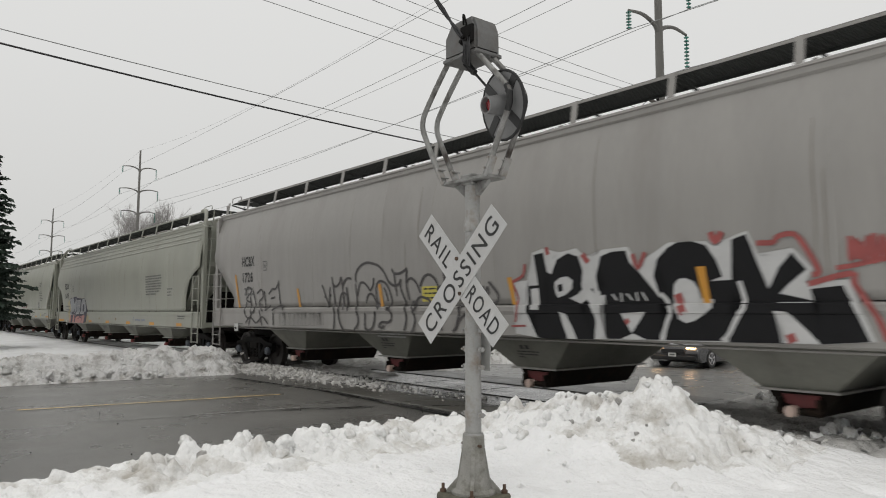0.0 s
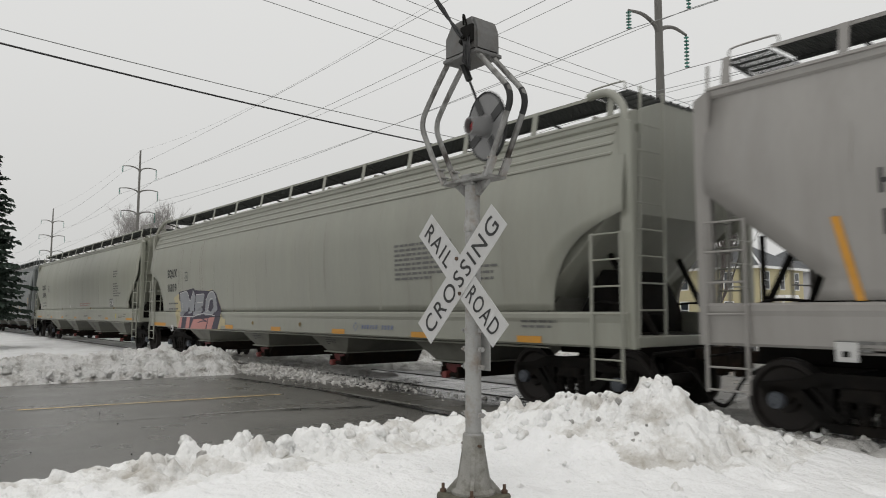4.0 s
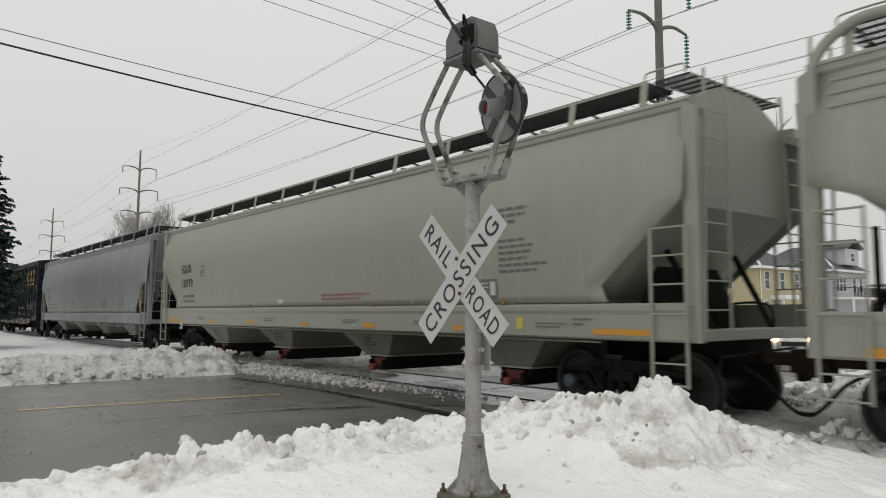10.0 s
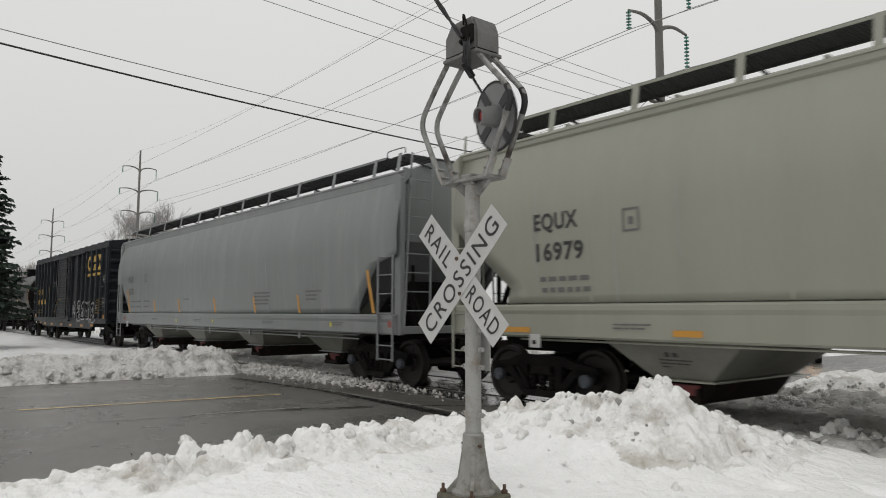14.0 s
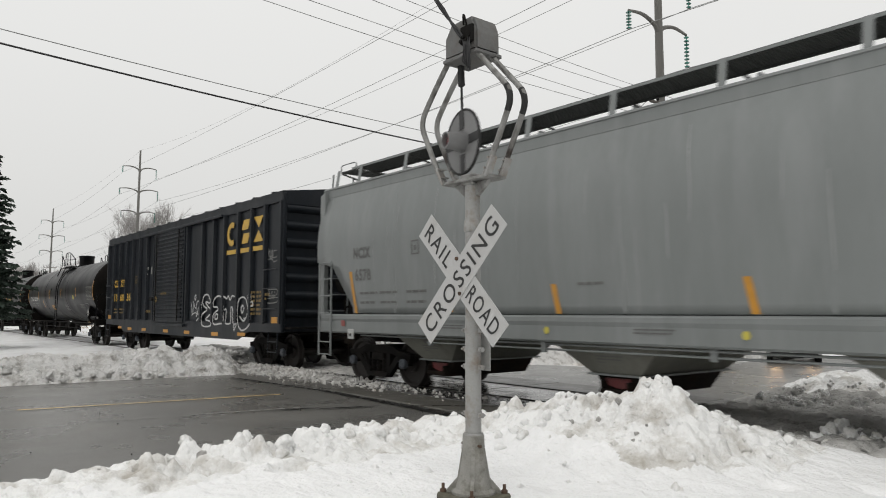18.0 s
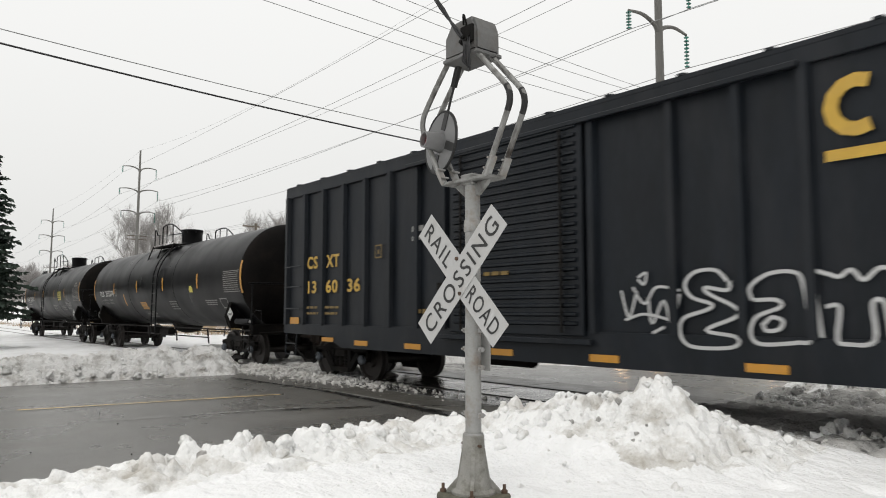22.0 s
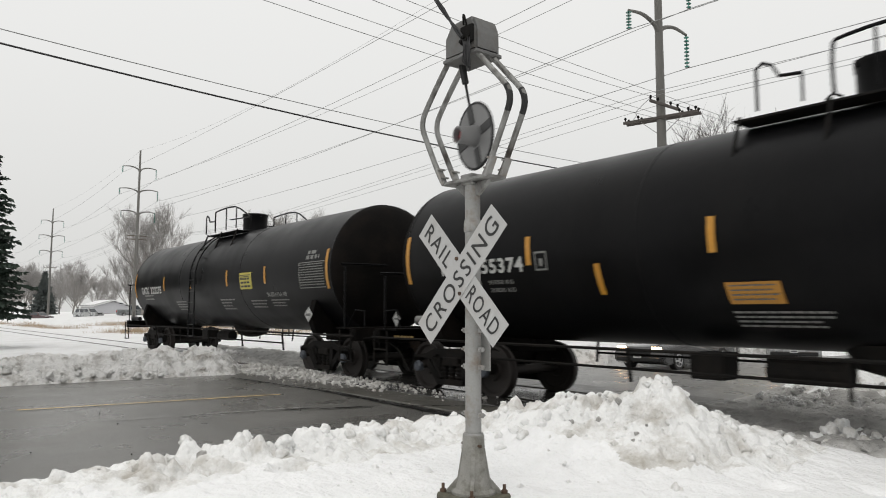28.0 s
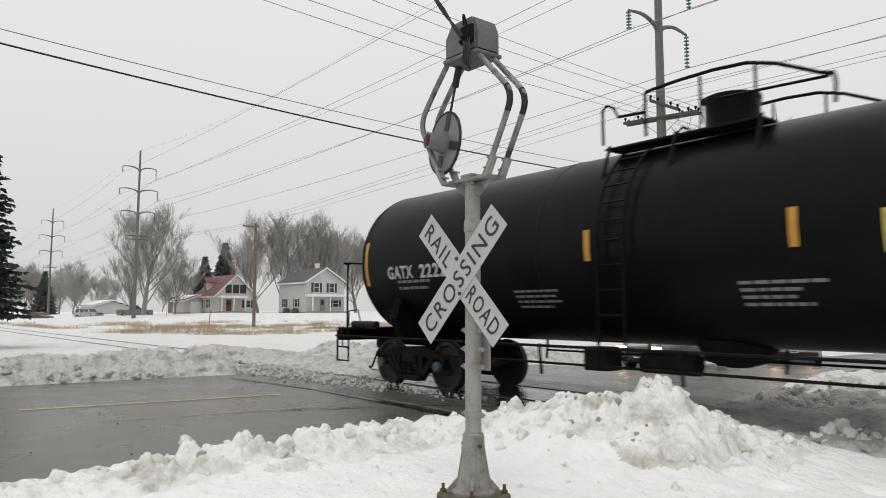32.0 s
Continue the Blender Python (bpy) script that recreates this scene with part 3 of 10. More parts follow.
# upright lumps on the bank: x, y, radius, height
LUMPS = ((-6.58, 2.42, 0.075, 0.15), (-6.46, 2.34, 0.09, 0.07), (-6.16, 1.90, 0.07, 0.12), (-6.52, 2.95, 0.08, 0.13), (-6.28, 2.80, 0.09, 0.07), (-6.12, 2.88, 0.10, 0.07), (-6.80, 4.78, 0.08, 0.13), (-6.68, 4.92, 0.10, 0.09), (-6.70, 3.92, 0.09, 0.10), (-6.62, 4.3, 0.12, 0.06),
         (-4.22, 5.95, 0.10, 0.08), (-4.17, 6.20, 0.11, 0.09), (-6.45, 1.33, 0.07, 0.09), (-6.30, 0.95, 0.08, 0.08), (-4.62, 6.42, 0.16, 0.10), (-5.25, 5.9, 0.12, 0.07), (-5.6, 5.55, 0.10, 0.08), (-3.75, 6.5, 0.14, 0.06), (-6.5, 3.4, 0.12, 0.06), (-6.3, 2.1, 0.1, 0.06))


def crest(x, y):
    return crest_parts(x, y)[0]


def crest_parts(x, y):
    """Height and roughness of the near snow: a ridge along the road edge and a pile beside the track."""
    def bump(cx, cy, rx, ry, h, turn=0.0, power=1.0):
        c, s = math.cos(turn), math.sin(turn)
        dx, dy = x - cx, y - cy
        u, v = (dx * c + dy * s) / rx, (-dx * s + dy * c) / ry
        return h * math.exp(-(u * u + v * v) ** power)
    edge = -6.35 + 0.12 * noise2(0, y, 0.8) + ease(4.6, 5.6, y) * 0.5
    flat = 0.08 + 0.06 * ease(-3.5, -5.5, x)
    ridge = (0.03 + 0.13 * ease(0.8, 3.2, y)) * math.exp(-((x - edge) / 0.55) ** 2) * ease(6.2, 5.0, y)
    pile = bump(-4.50, 5.95, 1.15, 0.85, 0.47, 0.35, 1.25) + bump(-4.02, 6.04, 0.34, 0.32, 0.27) + bump(-5.5, 5.55, 0.8, 0.6, 0.10) + bump(-3.6, 7.0, 1.0, 0.7, 0.18)
    for cx, cy, r, top in LUMPS:
        if abs(x - cx) < 0.3 and abs(y - cy) < 0.3:
            pile += bump(cx + 0.05 * noise2(x, y, 9.0), cy + 0.05 * noise2(y, x, 9.0), r, r * 0.8, top, cx * 7.0, 2.0)
    h = flat + ridge + pile
    fall = ease(3.2, 0.8, x) * ease(-2.2, -0.4, y) * ease(edge - 0.75, edge - 0.1, x) * ease(8.5, 7.3, y + 0.25 * noise2(x, y, 1.4))
    strewn = math.exp(-((x - edge - 0.1) / 0.65) ** 2) * ease(6.2, 5.0, y)
    rough = min(1.0, ridge * 4.0 + pile * 2.6 + 0.5 * strewn) * (0.55 + 0.75 * ease(-0.3, 0.35, noise2(x, y, 1.2)))
    wx, wy = x + 0.05 * noise2(x, y, 7.0), y + 0.05 * noise2(y, x, 7.0)
    lump = 0.17 * clods(wx, wy, 3.6, 3.0) + 0.14 * clods(wx, wy, 7.5, 11.0) + 0.055 * clods(wx, wy, 15.0, 5.0) + 0.012 * clods(wx, wy, 30.0, 8.0) - 0.07 * abs(noise2(x, y, 5.0)) - 0.16
    soft = 0.02 * noise2(x, y, 1.1) + 0.016 * noise2(x, y, 3.1) + 0.010 * noise2(x, y, 8.0) + 0.003 * noise2(x, y, 21.0)
    return -0.07 + fall * (h + 0.07 + soft + lump * rough), rough


def build_near_snow():
    prints = ((-5.62, 2.95, 0.11, 0.15, 0.15), (-2.62, 5.02, 0.14, 0.09, 0.055), (-2.42, 4.85, 0.12, 0.08, 0.05), (-2.62, 4.55, 0.13, 0.08, 0.05), (-2.40, 5.30, 0.11, 0.09, 0.05), (-2.85, 5.75, 0.13, 0.10, 0.05), (-2.10, 5.10, 0.12, 0.08, 0.05), (-3.1, 6.2, 0.16, 0.10, 0.05), (-2.3, 6.2, 0.15, 0.1, 0.05), (-4.2, 4.9, 0.12, 0.07, 0.04))
    xs = axis_steps(-7.6, 3.2, -7.3, -2.8, 0.024, 1.06)
    ys = axis_steps(-2.2, 8.7, 0.6, 8.3, 0.024, 1.06)
    verts, rough = [], []
    for y in ys:
        for x in xs:
            z, r = crest_parts(x, y)
            rough.append(r + 0.12 * noise2(x, y, 4.0))
            for px, py, rx, ry, dp in prints:
                if abs(x - px) < 0.5 and abs(y - py) < 0.5:
                    q = ((x - px) / rx) ** 2 + ((y - py) / ry) ** 2
                    z -= dp * math.exp(-q * q)
            verts.append((x, y, z))
    nx = len(xs)
    faces = [(j * nx + i, j * nx + i + 1, (j + 1) * nx + i + 1, (j + 1) * nx + i) for j in range(len(ys) - 1) for i in range(nx - 1)]
    bank_ob = pydata("snow_bank", verts, faces, snow_near, smooth=True)
    bank_ob.data.materials.append(snow_clean)
    bank_ob.data.polygons.foreach_set("material_index", [1 if rough[f[0]] < 0.34 else 0 for f in faces])
    tagged(bank_ob, "lumpy white ploughed snow bank along the road edge", "snow", kind="stuff")


build_near_snow()


def chunk_mesh(seed):
    rnd = random.Random(seed)
    bm = bmesh.new()
    bmesh.ops.create_icosphere(bm, subdivisions=3, radius=1.0)
    off = Vector((rnd.random() * 50, rnd.random() * 50, rnd.random() * 50))
    for v in bm.verts:
        k = 1 + 0.55 * noise.noise(v.co * 1.2 + off) + 0.22 * noise.noise(v.co * 2.9 + off) + 0.10 * noise.noise(v.co * 6.0 + off)
        v.co = Vector((v.co.x * k, v.co.y * k, v.co.z * k * 0.85))
    vs, fs = [v.co.copy() for v in bm.verts], [tuple(v.index for v in f.verts) for f in bm.faces]
    bm.free()
    return vs, fs


CHUNKS = [chunk_mesh(s) for s in range(6)]


def scatter_chunks(name, places, mat, label):
    """One object of many frozen lumps: places of (x, y, z, size)."""
    rnd = random.Random(5)
    verts, faces = [], []
    for x, y, z, s in places:
        vs, fs = CHUNKS[rnd.randrange(6)]
        r = Euler((rnd.uniform(0, 6), rnd.uniform(0, 6), rnd.uniform(0, 6))).to_matrix()
        b = len(verts)
        verts += [tuple(r @ v * s + Vector((x, y, z))) for v in vs]
        faces += [tuple(b + i for i in f) for f in fs]
    return tagged(pydata(name, verts, faces, mat, smooth=True), label, "snow", kind="stuff")


def near_chunks():
    rnd = random.Random(11)
    out = []
    while len(out) < 480:
        x, y = rnd.uniform(-7.0, -3.0), rnd.uniform(0.0, 7.9)
        h = crest(x, y)
        if h < 0.22 and rnd.random() > 0.06:
            continue
        s = 0.010 + 0.055 * rnd.random() ** 4
        out.append((x, y, h - s * 0.15, s))
    for x, y, s in ((-3.6, 7.93, 0.05), (-3.61, 8.24, 0.07), (-3.68, 8.75, 0.1), (-3.69, 9.1, 0.11), (-3.43, 8.69, 0.09), (-3.17, 8.35, 0.07), (-3.25, 8.91, 0.06), (-3.89, 8.24, 0.05), (-4.08, 8.37, 0.04), (-3.43, 8.04, 0.05)):
        out.append((x, y, 0.06 + s * 0.5, s))
        for _ in range(5):
            out.append((x + rnd.gauss(0, 0.10), y + rnd.gauss(0, 0.08), 0.08, s * rnd.uniform(0.2, 0.6)))
    scatter_chunks("snow_chunks", out, snow_near, "frozen snow chunks strewn on the near bank")
    soil = []
    for _ in range(26):
        x, y = rnd.gauss(-4.6, 0.55), rnd.gauss(5.8, 0.45)
        s = 0.008 + 0.03 * rnd.random() ** 3
        soil.append((x, y, crest(x, y) + s * 0.1, s))
    for x, y, s in ((-5.30, 4.6, 0.03), (-6.2, 2.4, 0.05), (-6.15, 3.3, 0.045), (-6.25, 3.05, 0.05), (-4.35, 5.75, 0.04), (-4.15, 5.7, 0.03)):
        soil.append((x, y, crest(x, y) + s * 0.2, s))
    scatter_chunks("dirt_clods", soil, slush, "brown-grey frozen dirt clods on the snow pile")


near_chunks()


def bank(name, line, width, height, seed, mat, label, step=0.09, lift=None):
    """A ploughed bank along a line of (x, y, scale)."""
    pts = smooth_line([(p[0], p[1], p[2]) for p in line], 24)
    length, acc = 0.0, [0.0]
    for a, b in zip(pts, pts[1:]):
        length += (Vector((b.x, b.y)) - Vector((a.x, a.y))).length
        acc.append(length)
    n, m = max(8, int(length / step)), max(8, int(width / step))
    verts, faces = [], []
    k = 0
    for i in range(n + 1):
        d = length * i / n
        while k < len(acc) - 2 and acc[k + 1] < d:
            k += 1
        t = (d - acc[k]) / max(1e-6, acc[k + 1] - acc[k])
        p = pts[k].lerp(pts[k + 1], t)
        q = (pts[k + 1] - pts[k])
        side = Vector((-q.y, q.x, 0)).normalized()
        for j in range(m + 1):
            u = j / m * 2 - 1
            x, y = p.x + side.x * u * width / 2, p.y + side.y * u * width / 2
            prof = max(0.0, 1 - abs(u) ** 2.2)
            end = ease(0, 0.9, d) * ease(length, length - 0.9, d)
            lump = 0.0
            for s, w in ((2.2, 0.20), (4.6, 0.14), (9.5, 0.08), (19.0, 0.04)):
                lump += w * 1.2 * (clods(x, y, s, seed) - 0.42)
            lump -= 0.08 * abs(noise2(x, y, 3.3))
            z = height * p.z * prof * (1 + 0.30 * noise2(x, y + seed, 0.7)) + lump * min(1, prof * 1.6) * min(1.15, 0.35 + 1.6 * height)
            verts.append((x, y, max(-0.08, z * end - 0.03) + (lift(x, y) if lift else 0.0)))
    w = m + 1
    faces = [(i * w + j, i * w + j + 1, (i + 1) * w + j + 1, (i + 1) * w + j) for i in range(n) for j in range(m)]
    tagged(pydata(name, verts, faces, mat, smooth=True), label, "snow", kind="stuff")


bank("snow_bank", [(-18.1, -9, 1.0), (-18.2, 0, 1.0), (-18.1, 4, 1.08), (-17.95, 6.2, 1.12), (-17.7, 7.5, 1.0), (-17.4, 8.0, 0.6)], 2.5, 0.52, 3.0, snow_bank, "dirty lumpy ploughed snow bank along the far road edge", step=0.06)
bank("snow_bank", [(-22.0, 12.6, 0.7), (-18.6, 12.6, 1.0), (-17.6, 15.5, 1.1), (-17.1, 20, 1.0), (-16.6, 27, 1.0), (-15.8, 35, 0.9)], 2.4, 0.62, 9.0, snow_bank, "ploughed snow bank beyond the tracks along the road", lift=lambda x, y: -dip(y))
bank("snow_bank", [(-6.9, 13.6, 0.4), (-5.9, 13.7, 0.9), (-4.4, 13.5, 1.0), (-1.0, 13.4, 1.05), (2.5, 13.5, 1.0)], 2.2, 0.44, 21.0, snow_near, "grey-edged ploughed snow bank beside the slushy verge", step=0.07)
bank("slush_ridge", [(-18.2, 7.9, 1.0), (-16.0, 8.05, 1.0), (-14.0, 8.15, 0.8), (-12.2, 8.25, 0.45), (-11.2, 8.3, 0.15)], 1.15, 0.13, 31.0, slush_rail, "grey trampled slush along the rail", step=0.04)
bank("snow_ridge", [(-112, 24, 0.8), (-100, 34, 1.0), (-88, 43, 1.1), (-76, 52, 1.0), (-60, 62, 0.9)], 4.0, 0.42, 41.0, snow_field, "low snowy ridge ploughed up along the far street", step=0.3, lift=terrain)
bank("slush_ridge", [(-26.0, 9.5, 0.9), (-18.0, 9.5, 1.0), (-15.0, 9.45, 0.9), (-12.6, 9.45, 0.2)], 1.35, 0.15, 33.0, slush_rail, "grey slush between the rails", step=0.06)
bank("slush_ridge", [(-30.0, 11.3, 0.8), (-20.0, 11.3, 1.0), (-16.0, 11.3, 1.0), (-13.5, 11.4, 0.6)], 1.9, 0.20, 37.0, slush_light, "grey slush heap beyond the rails", step=0.08)


bank("slush_ridge", [(-6.7, 12.2, 0.7), (-4.9, 12.1, 1.1), (-2.0, 11.9, 1.0), (2.0, 12.2, 0.9)], 1.3, 0.26, 23.0, slush, "dark grey ploughed slush at the foot of the bank", step=0.06)
bank("slush_ridge", [(-4.6, 7.95, 0.6), (-3.2, 8.0, 1.0), (-1.5, 8.0, 1.0), (2.0, 8.0, 1.0)], 1.1, 0.17, 29.0, slush_light, "brownish trampled slush beside the rail", step=0.04)


def build_slush():
    x0, x1, y0, y1, step = -6.6, 4.0, 7.9, 12.6, 0.05
    nx, ny = int((x1 - x0) / step) + 1, int((y1 - y0) / step) + 1
    verts = []
    for j in range(ny):
        for i in range(nx):
            x, y = x0 + i * step, y0 + j * step
            e = ease(-6.6, -5.6, x + 0.4 * noise2(x, y, 0.9))
            rut = 0.02 * math.sin((y + 0.08 * noise2(x, y, 0.6)) * 9.0)
            z = -0.06 + e * (0.05 + rut * 1.3 + 0.04 * noise2(x * 0.25, y, 5.0) + 0.08 * clods(x, y, 5.0, 2.0) + 0.07 * clods(x, y, 11.0, 6.0) + 0.05 * clods(x, y, 23.0, 4.0))
            for r in (RAIL_NEAR, RAIL_FAR):
                z -= 0.05 * math.exp(-((y - r) / 0.09) ** 2)
            verts.append((x, y, z))
    faces = [(j * nx + i, j * nx + i + 1, (j + 1) * nx + i + 1, (j + 1) * nx + i) for j in range(ny - 1) for i in range(nx - 1)]
    tagged(pydata("slush", verts, faces, slush, smooth=True), "rutted dark grey slush on the verge by the track", "slush", kind="stuff")


build_slush()


def far_chunks():
    rnd = random.Random(21)
    out = []
    grit = []
    for _ in range(3000):
        x = rnd.uniform(-17.8, -9.0)
        y = 8.05 + rnd.gauss(0, 0.34)
        if rnd.random() < ease(-10.0, -15.0, x) + 0.10:
            s = 0.008 + 0.040 * rnd.random() ** 5
            grit.append((x, y, 0.02 + 0.10 * ease(-12, -16, x) * max(0, 1 - ((y - 8.1) / 0.6) ** 2) + s * 0.3, s))
    scatter_chunks("slush_lumps", grit, slush_rail, "small grey slush lumps strewn along the rail")
    for _ in range(420):
        x, y = rnd.uniform(-19.2, -16.8), rnd.uniform(-3, 7.9)
        out.append((x, y, 0.40 * max(0, 1 - ((x + 18.1) / 1.25) ** 2) + 0.05, 0.02 + 0.07 * rnd.random() ** 3))
    for _ in range(420):
        x, y = rnd.uniform(-5.9, 2.5), rnd.uniform(11.2, 12.5)
        out.append((x, y, 0.08 + 0.32 * ease(11.6, 12.8, y), 0.02 + 0.09 * rnd.random() ** 4))
    for _ in range(120):
        x, y = rnd.uniform(-4.6, 1.5), rnd.uniform(7.7, 8.5)
        out.append((x, y, 0.03, 0.015 + 0.06 * rnd.random() ** 3))
    scatter_chunks("snow_chunks", out, snow_bank, "dirty frozen snow chunks strewn along the tracks and banks")


far_chunks()


def road_grit():
    rnd = random.Random(43)
    out = []
    for _ in range(40):
        x, y = rnd.uniform(-12.5, -7.0), rnd.uniform(0.5, 6.6)
        s = 0.003 + 0.009 * rnd.random() ** 3
        out.append((x, y, 0.012 + s * 0.5, s))
    scatter_chunks("road_grit", out, joint_mat, "small dark grit strewn on the wet road")


road_grit()

# ---- the train ----
# distance that the train has gone at each time, metres
GONE = [(0, 0.0), (2, 7.721), (4, 15.317), (6, 22.799), (8, 30.224), (10, 37.711), (12, 45.252), (14, 52.934), (16, 60.822), (18, 68.86), (20, 76.948), (22, 84.907), (24, 92.753), (26, 100.504), (28, 108.232), (30, 116.033), (32, 124.032)]


def gone(t):
    i = min(int(t / 2), len(GONE) - 2)
    p0, p1 = GONE[max(i - 1, 0)][1], GONE[i][1]
    p2, p3 = GONE[i + 1][1], GONE[min(i + 2, len(GONE) - 1)][1]
    if i == 0:
        p0 = 2 * p1 - p2
    if i == len(GONE) - 2:
        p3 = 2 * p2 - p1
    u = (t - GONE[i][0]) / 2
    return 0.5 * ((2 * p1) + (p2 - p0) * u + (2 * p0 - 5 * p1 + 4 * p2 - p3) * u * u + (3 * p1 - p0 - 3 * p2 + p3) * u ** 3)


WHEEL_R = 0.457
MOVING_CARS, WHEELSETS = [], []
AXLE = 0.915


def wheelset(parent, x):
    """Two flanged wheels on an axle, with bearing end caps."""
    bm = bmesh.new()
    for s in (-1, 1):
        o = s * 0.72
        prof = [(0.00, 0.09), (0.0, 0.15), (0.035, 0.17), (0.02, 0.36), (-0.005, 0.385), (-0.005, WHEEL_R + 0.026), (0.028, WHEEL_R + 0.024), (0.04, WHEEL_R + 0.002), (0.135, WHEEL_R - 0.004), (0.135, 0.395), (0.085, 0.36), (0.08, 0.17), (0.125, 0.15), (0.125, 0.09)]
        turned(bm, "y", [(o + s * h, r) for h, r in prof], 32)
    rod(bm, (0, -0.85, 0), (0, 0.85, 0), 0.09, 12)
    ob = part("wheelset", bm, wheel_steel, parent, "flanged steel wheelset", smooth=0.6)
    ob.location = (x, 0, WHEEL_R)
    for s in (-1, 1):
        bm = bmesh.new()
        turned(bm, "y", [(s * 1.02, 0.10), (s * 1.10, 0.10), (s * 1.115, 0.085), (s * 1.115, 0.05), (s * 1.12, 0.045)], 16)
        for k in range(3):
            a = 2 * math.pi * k / 3
            rod(bm, (0.06 * math.cos(a), s * 1.115, 0.06 * math.sin(a)), (0.06 * math.cos(a), s * 1.135, 0.06 * math.sin(a)), 0.018, 6)
        part("bearing_cap", bm, cap_blue, ob, "worn bearing end cap", smooth=0.6)
    WHEELSETS.append(ob)
    return ob


def bogie(car, x):
    """A three-piece freight bogie: cast side frames with spring groups, bolster and brake gear."""
    bm = bmesh.new()
    for s in (-1, 1):
        y0, y1 = s * 0.93, s * 1.05
        a, b = min(y0, y1), max(y0, y1)
        # top chord, tension members and columns of the casting
        outline = [(-1.12, 0.60), (-1.10, 0.66), (-0.72, 0.70), (-0.45, 0.80), (0.45, 0.80), (0.72, 0.70), (1.10, 0.66), (1.12, 0.60), (1.08, 0.54), (0.78, 0.56), (0.48, 0.64), (-0.48, 0.64), (-0.78, 0.56), (-1.08, 0.54)]
        prism(bm, outline, "y", a, b)
        for t in (-1, 1):
            prism(bm, [(t * 0.80, 0.58), (t * 0.66, 0.62), (t * 0.28, 0.24), (t * 0.40, 0.19)], "y", a, b)
            prism(bm, [(t * 0.44, 0.70), (t * 0.30, 0.70), (t * 0.30, 0.22), (t * 0.40, 0.22)], "y", a, b)
            prism(bm, [(t * 1.09, 0.62), (t * 0.74, 0.62), (t * 0.74, 0.50), (t * 0.79, 0.42), (t * 0.82, 0.52), (t * 1.02, 0.52), (t * 1.05, 0.42), (t * 1.09, 0.50)], "y", a, b)
        prism(bm, [(-0.40, 0.26), (0.40, 0.26), (0.34, 0.16), (-0.34, 0.16)], "y", a - 0.03, b + 0.03)
        for k in (-0.2, 0.0, 0.2):
            turned(bm, "z", [(0.26 + 0.035 * i + (0.012 if i % 2 else 0), 0.075 if i % 2 else 0.06) for i in range(9)], 10, m=pose(k, s * 1.0, 0))
        box(bm, -0.22, 0.22, a - 0.02, b + 0.06, 0.50, 0.66, 0.02)
        for t in (-1, 1):
            box(bm, t * 0.42 - 0.05, t * 0.42 + 0.05, s * 0.75 - 0.06, s * 0.75 + 0.06, 0.30, 0.55, 0.01)
    box(bm, -0.20, 0.20, -1.0, 1.0, 0.48, 0.80, 0.04)
    rod(bm, (0, 0, 0.78), (0, 0, 0.98), 0.2, 16)
    for t in (-1, 1):
        box(bm, t * 0.45 - 0.05, t * 0.45 + 0.05, -0.8, 0.8, 0.33, 0.45, 0.01)
    rod(bm, (-0.5, -1.06, 0.62), (-0.18, -1.10, 0.28), 0.035, 8)
    ob = part("bogie", bm, under_black, car, "grimy black cast-steel bogie", smooth=0.5)
    ob.location = (x, 0, 0)
    for t in (-AXLE, AXLE):
        wheelset(ob, t)
    return ob


def coupler(car, x, d, reach):
    """A cast knuckle coupler on its shank, with an uncoupling lever and the hanging air hose."""
    bm = bmesh.new()
    box(bm, *sorted((x - d * 0.1, x + d * (reach - 0.22))), -0.08, 0.08, 0.79, 0.95, 0.02)
    head = [(-0.17, -0.24), (-0.19, -0.10), (-0.10, 0.02), (0.02, 0.06), (0.07, -0.02), (0.15, 0.05), (0.17, -0.05), (0.12, -0.24)]
    prism(bm, [(x + d * (reach + v), u) for u, v in head], "z", 0.71, 1.0)
    rod(bm, (x + d * (reach - 0.03), -0.09, 0.66), (x + d * (reach - 0.03), -0.09, 1.04), 0.035, 8)
    box(bm, *sorted((x + d * (reach - 0.2), x + d * (reach - 0.08))), -0.12, 0.06, 0.60, 0.72, 0.02)
    ob = part("coupler", bm, coupler_rust, car, "rusty cast knuckle coupler")
    bm = bmesh.new()
    tube(bm, [(x + d * 0.06, -1.30, 0.72), (x + d * 0.06, -1.28, 0.93), (x + d * 0.07, -0.35, 0.96), (x + d * (reach - 0.15), -0.15, 1.03)], 0.014, 6)
    part("uncoupling_lever", bm, under_black, ob)
    bm = bmesh.new()
    tube(bm, smooth_line([(x - d * 0.25, -0.38, 0.80), (x + d * 0.15 * reach, -0.36, 0.62), (x + d * 0.6 * reach, -0.33, 0.34), (x + d * 0.9 * reach, -0.30, 0.22), (x + d * (reach + 0.06), -0.28, 0.24)], 4), 0.024, 8)
    part("air_hose", bm, under_black, car, smooth=0.8)


def rungs(bm, x0, x1, y, zs, r=0.013):
    for z in zs:
        rod(bm, (x0, y, z), (x1, y, z), r, 6)


